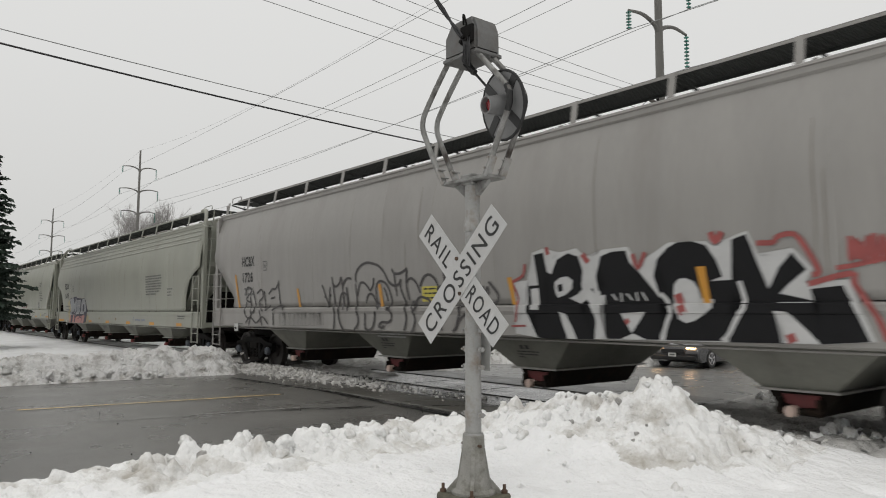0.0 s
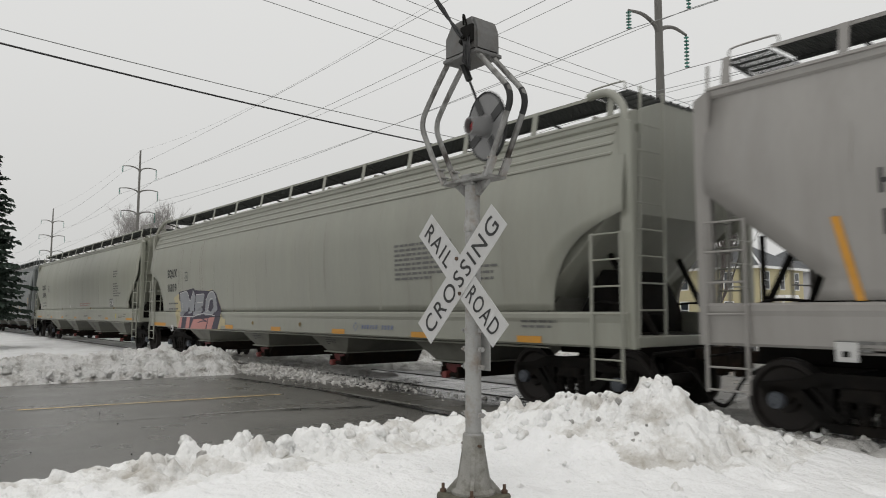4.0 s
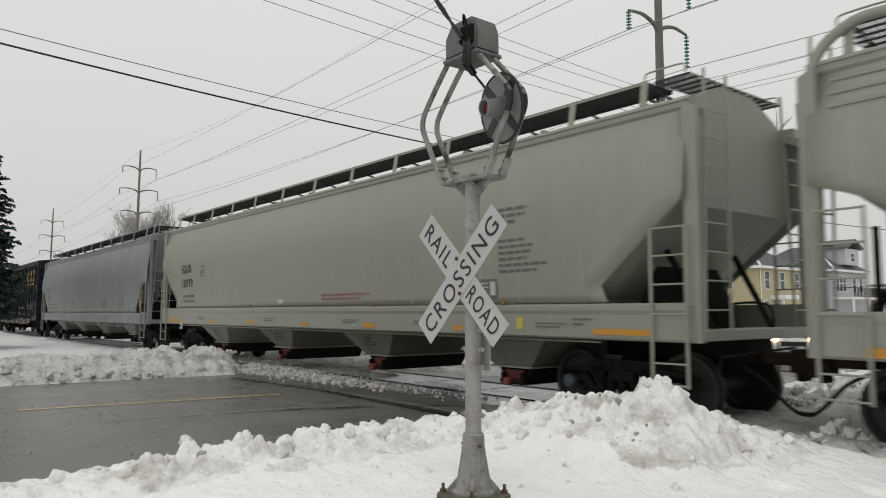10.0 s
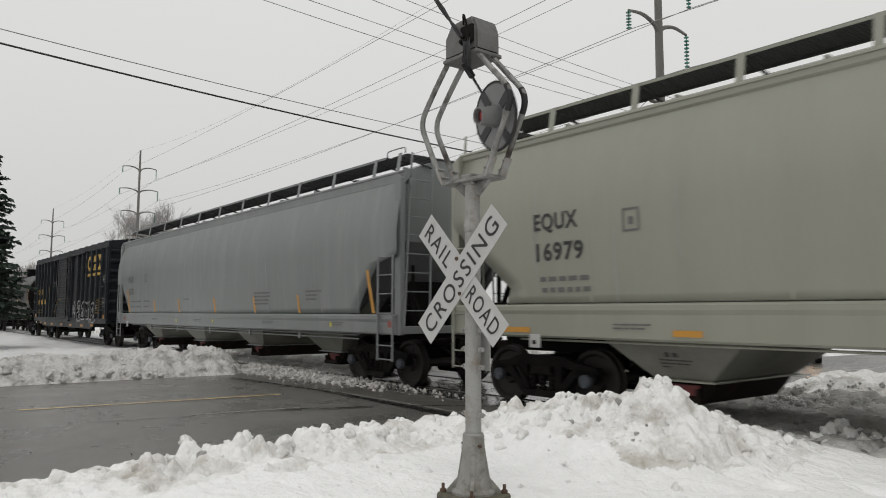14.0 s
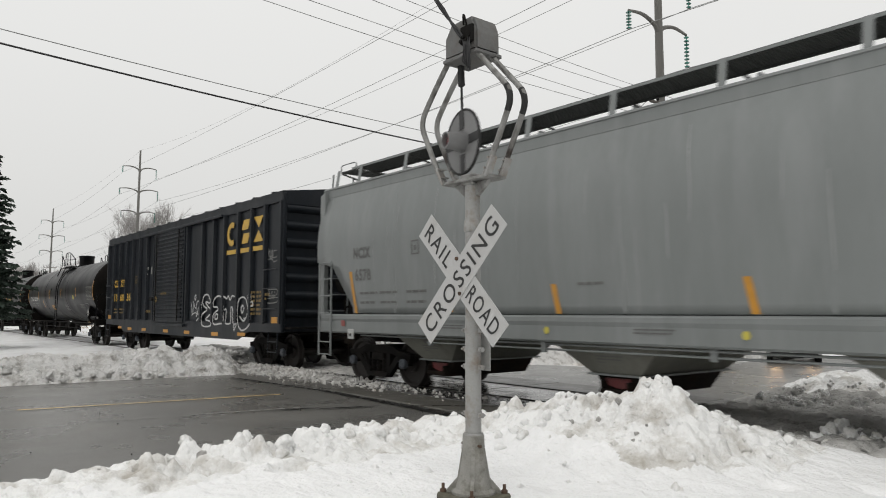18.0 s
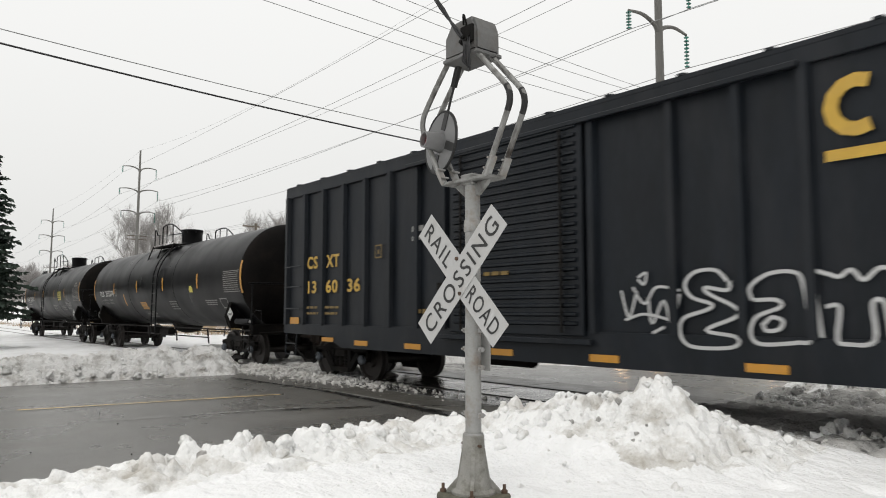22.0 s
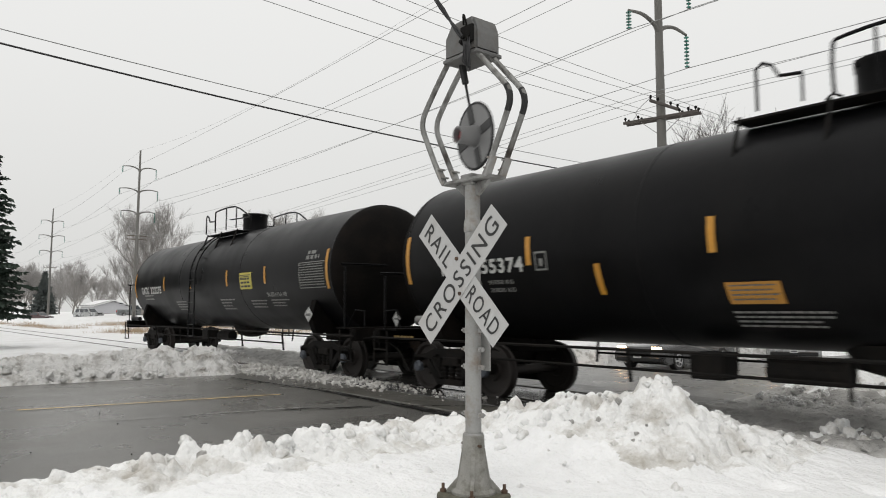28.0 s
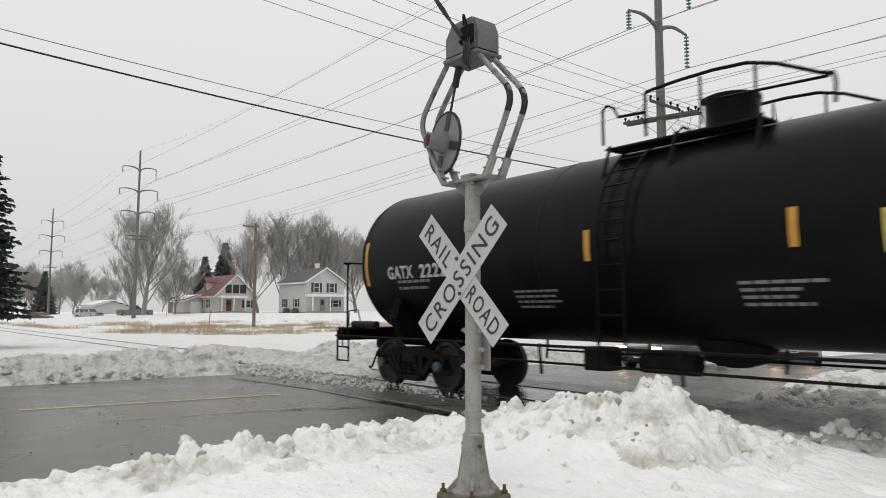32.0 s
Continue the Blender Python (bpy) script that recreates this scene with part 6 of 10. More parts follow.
def boxcar_marks():
    flat = lambda z: -1.545
    d = Decals(flat, 0.0, 1.0233)
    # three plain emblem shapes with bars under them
    d.stroke([(12.46 + 0.25 * math.cos(k * math.pi / 6), 3.61 + 0.26 * math.sin(k * math.pi / 6)) for k in range(2, 11)], 0.15, steps=1)
    d.rect(13.10, 13.50, 3.66, 3.93, slant=0.12)
    d.rect(13.10, 13.50, 3.29, 3.56, slant=0.12)
    d.poly([(13.86, 3.94), (14.42, 3.94), (14.14, 3.64)])
    d.poly([(13.86, 3.28), (14.42, 3.28), (14.14, 3.58)])
    for a, b in ((12.14, 12.78), (13.05, 13.65), (13.82, 14.46)):
        d.rect(a, b, 3.05, 3.17)
    d.make("emblem", yellow, BX, "yellow painted emblem with underlines")
    d = Decals(flat, 0.0, 1.0233)
    d.fitted("CS", 1.04, 1.50, 2.45, 0.26)
    d.fitted("XT", 1.88, 2.41, 2.45, 0.26)
    for body, x in (("13", 1.08), ("60", 1.87), ("36", 2.74)):
        d.fitted(body, x, x + (0.38 if body == "13" else 0.49), 1.90, 0.26)
    d.make("reporting_mark", yellow, BX, "yellow painted reporting mark")
    d = Decals(flat, 0.0, 1.0233)
    d.bars(1.05, 1.55, (0.5,), 3, 0.05)
    d.bars(1.05, 1.42, (0.5,), 4, 0.05)
    d.bars(1.85, 1.55, (0.55,), 5, 0.05)
    d.bars(1.85, 1.42, (0.5,), 6, 0.05)
    plate_box(d, 3.76, 2.53, 0.22)
    d.bars(5.1, 1.45, (0.5,), 7, 0.08)
    d.bars(13.75, 1.95, (0.25, 0.25, 0.25, 0.25, 0.25, 0.25), 8, 0.06, 0.11)
    d.bars(14.1, 1.95, (0.25, 0.25, 0.25, 0.25, 0.25, 0.25), 9, 0.06, 0.11)
    d.bars(14.35, 1.88, (0.5, 0.3), 10, 0.06, 0.11)
    d.bars(13.7, 1.06, (0.7,), 11, 0.04)
    d.make("stencil", yellow_dim, BX, "small worn yellow stencils")
    d = Decals(flat, 0.0, 1.0233)
    for x in (0.12, 14.95):
        d.rect(x + (0.14 if x < 1 else 0.0), x + (0.56 if x < 1 else 0.42), 1.08, 1.35)
    d.make("reflector", orange, BX, "amber reflective panels")
    d = Decals(flat, 0.0, 1.0233)
    for x in (1.75, 3.05, 4.75, 7.05, 9.0, 11.2, 13.0):
        d.rect(x, x + 0.48, 0.80 if 2.2 < x < 13 else 0.84, 0.90 if 2.2 < x < 13 else 0.93, lift=0.02)
    d.make("reflector", orange, BX, "amber reflective strips")
    d = Decals(lambda z: -1.66, 0.0, 1.0233)
    d.bars(7.0, 2.05, (0.6,), 12, 0.06)
    d.stroke([(6.45, 1.92), (6.55, 1.98), (6.62, 1.90), (6.55, 1.82), (6.45, 1.90)], 0.05)
    d.make("door_stencil", yellow_dim, BX)
    d = Decals(flat, 0.0, 1.0233)
    d.rect(4.95, 5.3, 2.95, 3.05)
    d.rect(4.95, 5.2, 2.78, 2.86)
    d.rect(5.55, 5.68, 2.80, 3.05)
    d.make("paper_tag", ink_pale, BX, "worn white paper tags")


boxcar_marks()

d = Decals(ta_side, -0.2, 1.0229)
d.fitted("TILX", 1.39, 2.10, 2.11, 0.22)
d.fitted("255374", 2.28, 3.43, 2.11, 0.22)
d.make("reporting_mark", ink_white, TA, "white painted reporting mark")
d = Decals(ta_side, -0.2, 1.0229)
plate_box(d, 3.68, 2.10, 0.24)
d.fitted("LD LMT 206700 LB", 1.50, 2.42, 1.925, 0.062)
d.fitted("93750 KG", 2.60, 3.16, 1.925, 0.062)
d.fitted("LT WT  79000 LB", 1.56, 2.42, 1.80, 0.062)
d.fitted("35850 KG", 2.60, 3.16, 1.80, 0.062)
d.fitted("C", 3.76, 3.83, 2.165, 0.10)
d.bars(6.6, 1.46, (1.15, 1.15, 1.0, 1.0), 7, 0.025, 0.055)
d.bars(9.8, 1.80, (0.7, 0.7, 0.6, 0.7), 8, 0.035, 0.08)
d.bars(13.0, 1.80, (0.9, 0.85, 0.8), 9, 0.03, 0.06)
for k in range(9):
    d.bars(14.62, 2.55 - k * 0.058, (1.0,), 20 + k, 0.024, word=0.07)
for a, b, c, e in ((14.58, 15.7, 2.60, 2.62), (14.58, 15.7, 2.03, 2.05), (14.1, 14.6, 1.84, 1.87), (14.1, 14.6, 1.58, 1.61), (14.1, 14.13, 1.58, 1.87), (14.57, 14.6, 1.58, 1.87)):
    d.rect(a, b, c, e)
d.make("stencil", ink_pale, TA, "small white stencilled data")
d = Decals(tb_side, 0.0, 1.02)
d.fitted("GATX", 1.02, 1.82, 2.11, 0.23)
d.fitted("222275", 2.02, 3.14, 2.11, 0.23)
d.make("reporting_mark", ink_white, TB, "white painted reporting mark")
d = Decals(tb_side, 0.0, 1.02)
d.text("SR-8754 FRA AIP", 11.1, 1.86, 0.15, 1.0)
d.bars(1.3, 2.02, (1.0, 0.9), 3, 0.05, 0.12)
d.bars(4.3, 1.78, (0.9, 0.85, 0.9, 0.7), 4, 0.035, 0.08)
d.bars(8.0, 1.80, (1.0, 0.75, 0.65, 0.8), 5, 0.04, 0.085)
d.bars(10.0, 1.75, (0.95, 0.85, 0.8), 6, 0.035, 0.08)
d.bars(11.2, 1.76, (1.0, 0.7, 0.7), 7, 0.03, 0.07)
for k in range(9):
    d.bars(12.96, 2.55 - k * 0.058, (1.1,), 30 + k, 0.024, word=0.07)
for a, b, c, e in ((12.92, 14.1, 2.60, 2.62), (12.92, 14.1, 2.02, 2.04), (12.92, 12.94, 2.02, 2.6)):
    d.rect(a, b, c, e)
d.bars(13.3, 2.80, (0.4,), 8, 0.08)
d.bars(13.25, 2.68, (0.6,), 9, 0.09)
d.make("stencil", ink_pale, TB, "small white stencilled data")
for car, sd, xs in ((TA, ta_side, (0.50, 3.55, 4.82, 6.55, 9.45, 12.62, 15.8)), (TB, tb_side, (0.30, 3.45, 5.88, 8.72, 11.12, 14.2))):
    for x in xs:
        d = Decals(sd, *((-0.2, 1.0229) if car is TA else (0.0, 1.02)))
        tall = x < 0.6 or x > 14
        z0, z1 = (1.99, 2.87) if tall else (2.19, 2.63)
        if x == 4.82:
            z0, z1 = 1.72, 2.15
        d.rect(x - 0.05, x + 0.05, z0, z1)
        d.make("reflector", orange, car, "amber reflective strip")
d = Decals(ta_side, -0.2, 1.0229)
d.rect(6.62, 7.28, 1.57, 1.83)
notice = d.make("placard", notice_amber, TA, "amber notice panel")
d = Decals(lambda z: ta_side(z) - 0.008, -0.2, 1.0229)
d.bars(6.67, 1.78, (0.56, 0.5, 0.56, 0.52), 17, 0.018, 0.055, 0.12)
d.make("placard_print", ink_grey, notice)
d = Decals(ta_side, -0.2, 1.0229)
d.poly([(11.92, 2.08), (12.2, 2.08), (12.2, 2.2), (12.13, 2.28), (11.99, 2.28), (11.92, 2.2)])
d.make("label_panel", yellow_label, TA)
d = Decals(tb_side, 0.0, 1.02)
d.rect(9.60, 10.34, 2.08, 2.52)
placard = d.make("placard", yellow_label, TB, "yellow printed notice placard")
d = Decals(lambda z: tb_side(z) - 0.008, 0.0, 1.02)
d.bars(9.64, 2.44, (0.65, 0.6), 3, 0.02, 0.04)
d.bars(9.67, 2.33, (0.55,), 4, 0.05)
d.bars(9.67, 2.23, (0.55,), 5, 0.05)
d.bars(9.67, 2.13, (0.6,), 6, 0.05)
d.make("placard_print", ink, placard)
for car, sd, x in ((TA, ta_side, 15.18), (TB, tb_side, 13.42)):
    d = Decals(lambda z: -1.47, *((-0.2, 1.0229) if car is TA else (0.0, 1.02)))
    d.poly([(x, 1.60), (x + 0.19, 1.42), (x, 1.24), (x - 0.19, 1.42)])
    dm = d.make("hazard_diamond", ink_white, car, "white hazard diamond")
    d = Decals(lambda z: -1.478, *((-0.2, 1.0229) if car is TA else (0.0, 1.02)))
    d.rect(x - 0.11, x + 0.11, 1.38, 1.44)
    d.stroke([(x, 1.56), (x + 0.14, 1.42), (x, 1.28), (x - 0.14, 1.42), (x, 1.56)], 0.012, steps=1)
    d.make("diamond_print", ink_grey, dm)
for x, y in ((16.90, -0.25), (-0.72, -1.0)):
    d = Decals(lambda z: y)
    d.poly([(x, 1.50), (x + 0.13, 1.34), (x, 1.18), (x - 0.13, 1.34)])
    dm = d.make("hazard_diamond", ink_white, TA, "white hazard diamond on the tank end")
    d = Decals(lambda z: y - 0.008)
    d.rect(x - 0.08, x + 0.08, 1.32, 1.36)
    d.stroke([(x, 1.46), (x + 0.10, 1.34), (x, 1.22), (x - 0.10, 1.34), (x, 1.46)], 0.012, steps=1)
    d.make("diamond_print", ink_grey, dm)
    bm = bmesh.new()
    prism(bm, [(x, 1.52), (x + 0.145, 1.34), (x, 1.14), (x - 0.145, 1.34)], "y", y - 0.004, y + 0.016)
    part("placard_holder", bm, under_black, TA)
for x in (-0.05, 15.55):
    d = Decals(lambda z: -1.524)
    d.bars(x, 1.0, (0.62,), 21, 0.035, 0.05, 0.09)
    d.make("stencil", yellow_dim, TA)
# stencils on the chute faces
for car, xs in ((HC, (8.32, 12.17)), (EA, (8.05, 11.9)), (EB, (4.15, 8.10, 12.28)), (NC, (3.62, 7.66, 11.75))):
    for x in xs:
        d = Decals(lambda z: -1.09 - (z - 0.605) * 0.642)
        d.bars(x - 0.12, 0.90, (0.2,), 5, 0.06, 0.05, 0.07)
        d.bars(x - 0.22, 0.85, (0.5, 0.42, 0.12), 8, 0.018, 0.045, 0.1)
        d.make("stencil", ink_grey if car is NC else ink, car)

# runs of rust and dirt down the hopper sides
for car, sd, length, seed, count, nm, mat in ((HC, hc_side, 20.0, 2, 16, "rust_streak", streak_brown), (EA, ea_side, 20.2, 5, 18, "rust_streak", streak_brown), (EB, eb_side, 19.9, 7, 9, "pale_streak", streak_pale), (NC, nc_side, 19.0, 9, 26, "pale_streak", streak_pale)):
    rnd = random.Random(seed)
    d = Decals(sd)
    for _ in range(count):
        x, top = rnd.uniform(1.4, length - 1.4), rnd.uniform(2.2, 3.9)
        low = max(1.48, top - rnd.uniform(0.5, 1.9))
        w = rnd.uniform(0.006, 0.020)
        d.stroke([(x, top), (x + rnd.gauss(0, 0.01), (top * 2 + low) / 3), (x + rnd.gauss(0, 0.012), (top + low * 2) / 3), (x + rnd.gauss(0, 0.015), low)], w, lift=0.005, taper=True)
    d.make(nm, mat, car, "thin vertical streaks down the side")

# ---- graffiti ----
g = Decals(hc_side, 0.37, 1.0125)
g.poly([(11.7, 1.93), (12.06, 1.96), (12.12, 2.36), (12.35, 2.41), (12.49, 2.22), (12.65, 2.33), (12.97, 2.37), (13.12, 2.24), (13.27, 2.23), (13.41, 2.32), (13.83, 2.33), (13.96, 2.1), (14.13, 2.18), (14.26, 2.25), (14.43, 2.34), (14.9, 2.32), (15.06, 2.23), (15.19, 2.32), (15.45, 2.4), (15.56, 2.13), (15.62, 1.97), (15.75, 2.09), (15.94, 2.17), (16.14, 1.94), (16.05, 1.79), (16.48, 1.81), (16.57, 1.55), (16.71, 1.18), (16.22, 1.14), (12.19, 1.1), (11.74, 1.15)], 0.008)
g.make('graffiti_backing', spray_white, HC, 'white sprayed graffiti backing')
g = Decals(hc_side, 0.37, 1.0125)
g.poly([(12.15, 2.32), (12.34, 2.35), (12.41, 1.99), (12.36, 1.09), (12.19, 1.11), (12.19, 1.45), (11.97, 1.48), (12.01, 1.87), (12.21, 1.87)], 0.012)
g.poly([(12.36, 2.08), (12.48, 2.02), (12.6, 2.23), (12.81, 2.31), (12.99, 2.25), (13.06, 2.05), (13.02, 1.85), (12.9, 1.73), (12.95, 1.65), (13.22, 1.81), (13.29, 1.57), (13.24, 1.1), (12.35, 1.09)], 0.012)
g.poly([(13.38, 2.23), (13.56, 2.28), (13.79, 2.28), (13.84, 2.12), (14.0, 1.97), (14.16, 1.78), (14.34, 1.56), (14.3, 1.35), (14.26, 1.13), (13.45, 1.12), (13.35, 1.42), (13.45, 1.69), (13.31, 1.77), (13.28, 1.96), (13.34, 2.11)], 0.012)
g.poly([(14.41, 2.27), (14.55, 2.33), (14.75, 2.33), (14.93, 2.27), (15.05, 2.09), (15.12, 1.89), (14.95, 1.84), (15.31, 1.85), (15.35, 1.56), (15.3, 1.43), (15.18, 1.23), (15.11, 1.14), (14.29, 1.13), (14.33, 1.32), (14.4, 1.51), (14.25, 1.74), (14.19, 1.93), (14.26, 2.14)], 0.012)
g.poly([(15.26, 2.31), (15.43, 2.36), (15.49, 2.2), (15.55, 1.94), (15.61, 1.73), (15.65, 1.73), (15.78, 1.96), (15.93, 2.12), (16.07, 1.93), (15.86, 1.77), (15.77, 1.68), (16.19, 1.58), (16.1, 1.72), (16.42, 1.75), (16.49, 1.52), (16.59, 1.32), (16.66, 1.18), (16.19, 1.14), (15.18, 1.13), (15.29, 1.3), (15.38, 1.53), (15.31, 1.82), (15.28, 2.02)], 0.012)
g.make('graffiti_letters', spray_black, HC, 'black block graffiti letters')
g = Decals(hc_side, 0.37, 1.0125)
g.poly([(12.54, 1.91), (12.65, 1.97), (12.78, 1.98), (12.88, 1.92), (12.85, 1.8), (12.73, 1.72), (12.58, 1.68), (12.53, 1.78)], 0.016)
g.poly([(12.62, 1.48), (12.74, 1.45), (12.86, 1.26), (12.94, 1.1), (12.77, 1.1), (12.67, 1.33)], 0.016)
g.poly([(12.8, 1.67), (12.96, 1.73), (13.11, 1.85), (13.24, 1.73), (13.3, 1.69), (13.43, 1.71), (13.35, 1.53), (13.33, 1.42), (13.43, 1.15), (13.34, 1.11), (13.25, 1.42), (13.2, 1.53), (13.11, 1.65), (13.0, 1.59)], 0.016)
g.poly([(13.68, 1.46), (14.07, 1.48), (13.85, 1.2)], 0.016)
g.poly([(13.67, 1.12), (13.87, 1.2), (14.06, 1.13)], 0.016)
g.poly([(14.48, 1.81), (14.54, 1.88), (14.64, 1.89), (14.74, 1.85), (14.8, 1.77), (14.81, 1.64), (14.99, 1.63), (14.99, 1.53), (14.9, 1.46), (14.75, 1.37), (14.64, 1.34), (14.54, 1.39), (14.48, 1.53), (14.46, 1.67)], 0.016)
g.poly([(15.71, 1.49), (15.85, 1.48), (16.06, 1.28), (16.19, 1.14), (15.78, 1.14), (15.84, 1.22), (15.75, 1.37)], 0.016)
g.poly([(12.06, 1.82), (12.22, 1.83), (12.23, 1.51), (12.06, 1.51)], 0.016)
g.stroke([(14.29, 1.71), (14.43, 1.51), (14.36, 1.32), (14.31, 1.13)], 0.06, 0.016)
g.stroke([(15.32, 1.83), (15.38, 1.56), (15.29, 1.42), (15.18, 1.22), (15.1, 1.14)], 0.06, 0.016)
g.stroke([(13.54, 1.72), (13.61, 1.63)], 0.025, 0.016)
g.stroke([(13.68, 1.73), (13.69, 1.61)], 0.025, 0.016)
g.stroke([(13.77, 1.72), (13.86, 1.63)], 0.025, 0.016)
g.stroke([(13.92, 1.73), (13.94, 1.62)], 0.025, 0.016)
g.stroke([(14.01, 1.73), (14.08, 1.62)], 0.025, 0.016)
g.make('graffiti_highlights', spray_white, HC, 'white sprayed letter gaps')
g = Decals(hc_side, 0.37, 1.0125)
g.poly([(12.59, 1.86), (12.68, 1.88), (12.69, 1.78), (12.6, 1.76)], 0.02)
g.make('graffiti_eye', spray_black, HC)
g = Decals(hc_side, 0.37, 1.0125)
g.stroke([(11.67, 1.93), (11.91, 2.03), (11.96, 2.2)], 0.05, 0.018, 3)
g.stroke([(11.67, 1.93), (11.79, 1.67), (11.74, 1.32)], 0.04, 0.018, 3)
g.stroke([(11.66, 1.26), (11.96, 1.27)], 0.03, 0.018, 3)
g.stroke([(12.41, 2.42), (12.44, 2.31)], 0.07, 0.018, 3)
g.stroke([(13.07, 2.28), (13.17, 2.16)], 0.08, 0.018, 3)
g.stroke([(13.9, 2.23), (13.97, 2.04), (14.09, 2.24)], 0.06, 0.018, 3)
g.stroke([(15.01, 2.42), (15.06, 2.3), (15.15, 2.41)], 0.08, 0.018, 3)
g.stroke([(15.55, 2.25), (15.74, 2.24), (15.79, 2.3), (15.98, 2.31), (16.12, 2.09), (16.2, 1.9), (16.13, 1.87)], 0.06, 0.018, 3)
g.stroke([(16.08, 1.77), (16.51, 1.87), (16.54, 1.75), (16.73, 1.44), (16.82, 1.19)], 0.06, 0.018, 3)
g.stroke([(14.52, 1.7), (14.57, 1.56), (14.61, 1.45)], 0.11, 0.018, 3)
g.stroke([(15.87, 1.24), (15.91, 1.15)], 0.1, 0.018, 3)
g.stroke([(13.76, 1.38), (13.81, 1.33)], 0.07, 0.018, 3)
g.stroke([(16.52, 2.25), (16.52, 2.0), (16.58, 2.21), (16.59, 2.01)], 0.05, 0.012)
g.stroke([(16.61, 2.18), (16.64, 1.98), (16.69, 2.23), (16.71, 1.99)], 0.05, 0.012)
g.stroke([(16.74, 2.26), (16.75, 1.97), (16.82, 2.23), (16.84, 1.98), (16.9, 2.21)], 0.05, 0.012)
g.stroke([(16.37, 1.93), (16.54, 1.95), (16.89, 2.02)], 0.05, 0.012)
g.make('graffiti_outline', spray_red, HC, 'red sprayed outline and tag')
g = Decals(hc_side, 0.37, 1.0125)
g.stroke([(5.84, 2.06), (6.01, 1.77), (6.13, 1.57)], 0.05, 0.012)
g.stroke([(6.18, 2.01), (6.14, 1.8), (6.12, 1.58)], 0.05, 0.012)
g.stroke([(5.92, 1.8), (5.98, 1.8)], 0.05, 0.012)
g.stroke([(6.14, 1.83), (6.22, 1.83)], 0.05, 0.012)
g.stroke([(6.26, 2.22), (6.31, 2.08), (6.42, 2.01), (6.56, 2.08), (6.64, 2.21)], 0.05, 0.012)
g.stroke([(6.29, 2.12), (6.34, 1.79), (6.36, 1.43), (6.34, 1.11)], 0.05, 0.012)
g.stroke([(6.65, 2.2), (6.7, 1.89), (6.73, 1.52)], 0.05, 0.012)
g.stroke([(6.7, 2.01), (6.78, 2.12), (6.91, 2.17), (7.05, 2.15)], 0.05, 0.012)
g.stroke([(6.54, 1.43), (6.53, 1.64), (6.6, 1.81), (6.71, 1.87), (6.82, 1.83), (6.86, 1.69), (6.91, 1.5)], 0.05, 0.012)
g.stroke([(6.53, 1.52), (6.54, 1.35), (6.63, 1.2), (6.73, 1.12)], 0.05, 0.012)
g.stroke([(6.83, 1.99), (6.87, 1.77), (6.9, 1.5)], 0.05, 0.012)
g.stroke([(1.86, 1.96), (2.01, 2.11), (2.24, 2.02), (1.9, 1.8), (2.19, 1.72)], 0.05, 0.012)
g.stroke([(1.9, 1.73), (1.84, 1.42), (2.13, 1.31), (2.27, 1.49)], 0.05, 0.012)
g.stroke([(2.33, 2.02), (2.46, 1.57), (2.22, 1.42)], 0.05, 0.012)
g.stroke([(2.55, 1.94), (2.82, 2.03), (2.89, 1.85), (2.64, 1.71), (2.92, 1.49)], 0.05, 0.012)
g.stroke([(2.98, 1.99), (3.05, 1.53), (3.29, 1.63)], 0.05, 0.012)
g.stroke([(3.22, 1.91), (3.42, 2.03), (3.61, 2.04), (3.79, 2.22)], 0.05, 0.012)
g.stroke([(3.77, 2.19), (3.79, 1.82), (3.87, 1.56)], 0.05, 0.012)
g.stroke([(3.33, 1.8), (3.56, 1.83)], 0.05, 0.012)
g.stroke([(1.89, 1.19), (2.18, 1.34), (2.53, 1.2), (2.88, 1.35), (3.2, 1.18)], 0.05, 0.012)
g.stroke([(3.44, 1.51), (3.66, 1.59), (3.91, 1.62), (4.04, 1.52)], 0.05, 0.012)
g.stroke([(3.47, 1.46), (3.5, 1.16)], 0.05, 0.012)
g.stroke([(2.14, 1.87), (2.2, 1.42), (2.08, 1.13)], 0.05, 0.012)
g.stroke([(2.72, 1.71), (2.76, 1.35), (2.87, 1.14)], 0.05, 0.012)
g.stroke([(7.21, 2.08), (7.21, 2.23), (7.36, 2.38), (7.6, 2.45), (7.82, 2.43), (8.04, 2.37), (8.21, 2.25), (8.36, 2.06), (8.52, 1.97), (8.68, 1.99), (8.76, 2.09)], 0.05, 0.012)
g.stroke([(7.19, 2.05), (7.22, 1.8), (7.24, 1.51)], 0.05, 0.012)
g.stroke([(7.25, 1.8), (7.35, 2.03), (7.49, 2.06), (7.63, 1.98), (7.72, 1.9), (7.83, 2.01), (7.86, 2.14)], 0.05, 0.012)
g.stroke([(7.56, 1.65), (7.61, 1.78), (7.72, 1.83), (7.83, 1.79), (7.93, 1.64), (8.02, 1.53)], 0.05, 0.012)
g.stroke([(7.92, 1.93), (7.99, 2.04), (8.12, 2.07), (8.28, 2.01), (8.4, 1.84), (8.45, 1.67), (8.37, 1.56), (8.28, 1.54)], 0.05, 0.012)
g.stroke([(7.92, 1.93), (7.95, 1.71), (8.02, 1.57)], 0.05, 0.012)
g.stroke([(8.2, 1.94), (8.28, 1.81), (8.32, 1.68)], 0.05, 0.012)
g.stroke([(8.48, 2.29), (8.55, 2.21), (8.68, 2.19), (8.84, 2.22), (8.97, 2.28)], 0.05, 0.012)
g.stroke([(8.55, 2.21), (8.58, 1.98), (8.62, 1.77)], 0.05, 0.012)
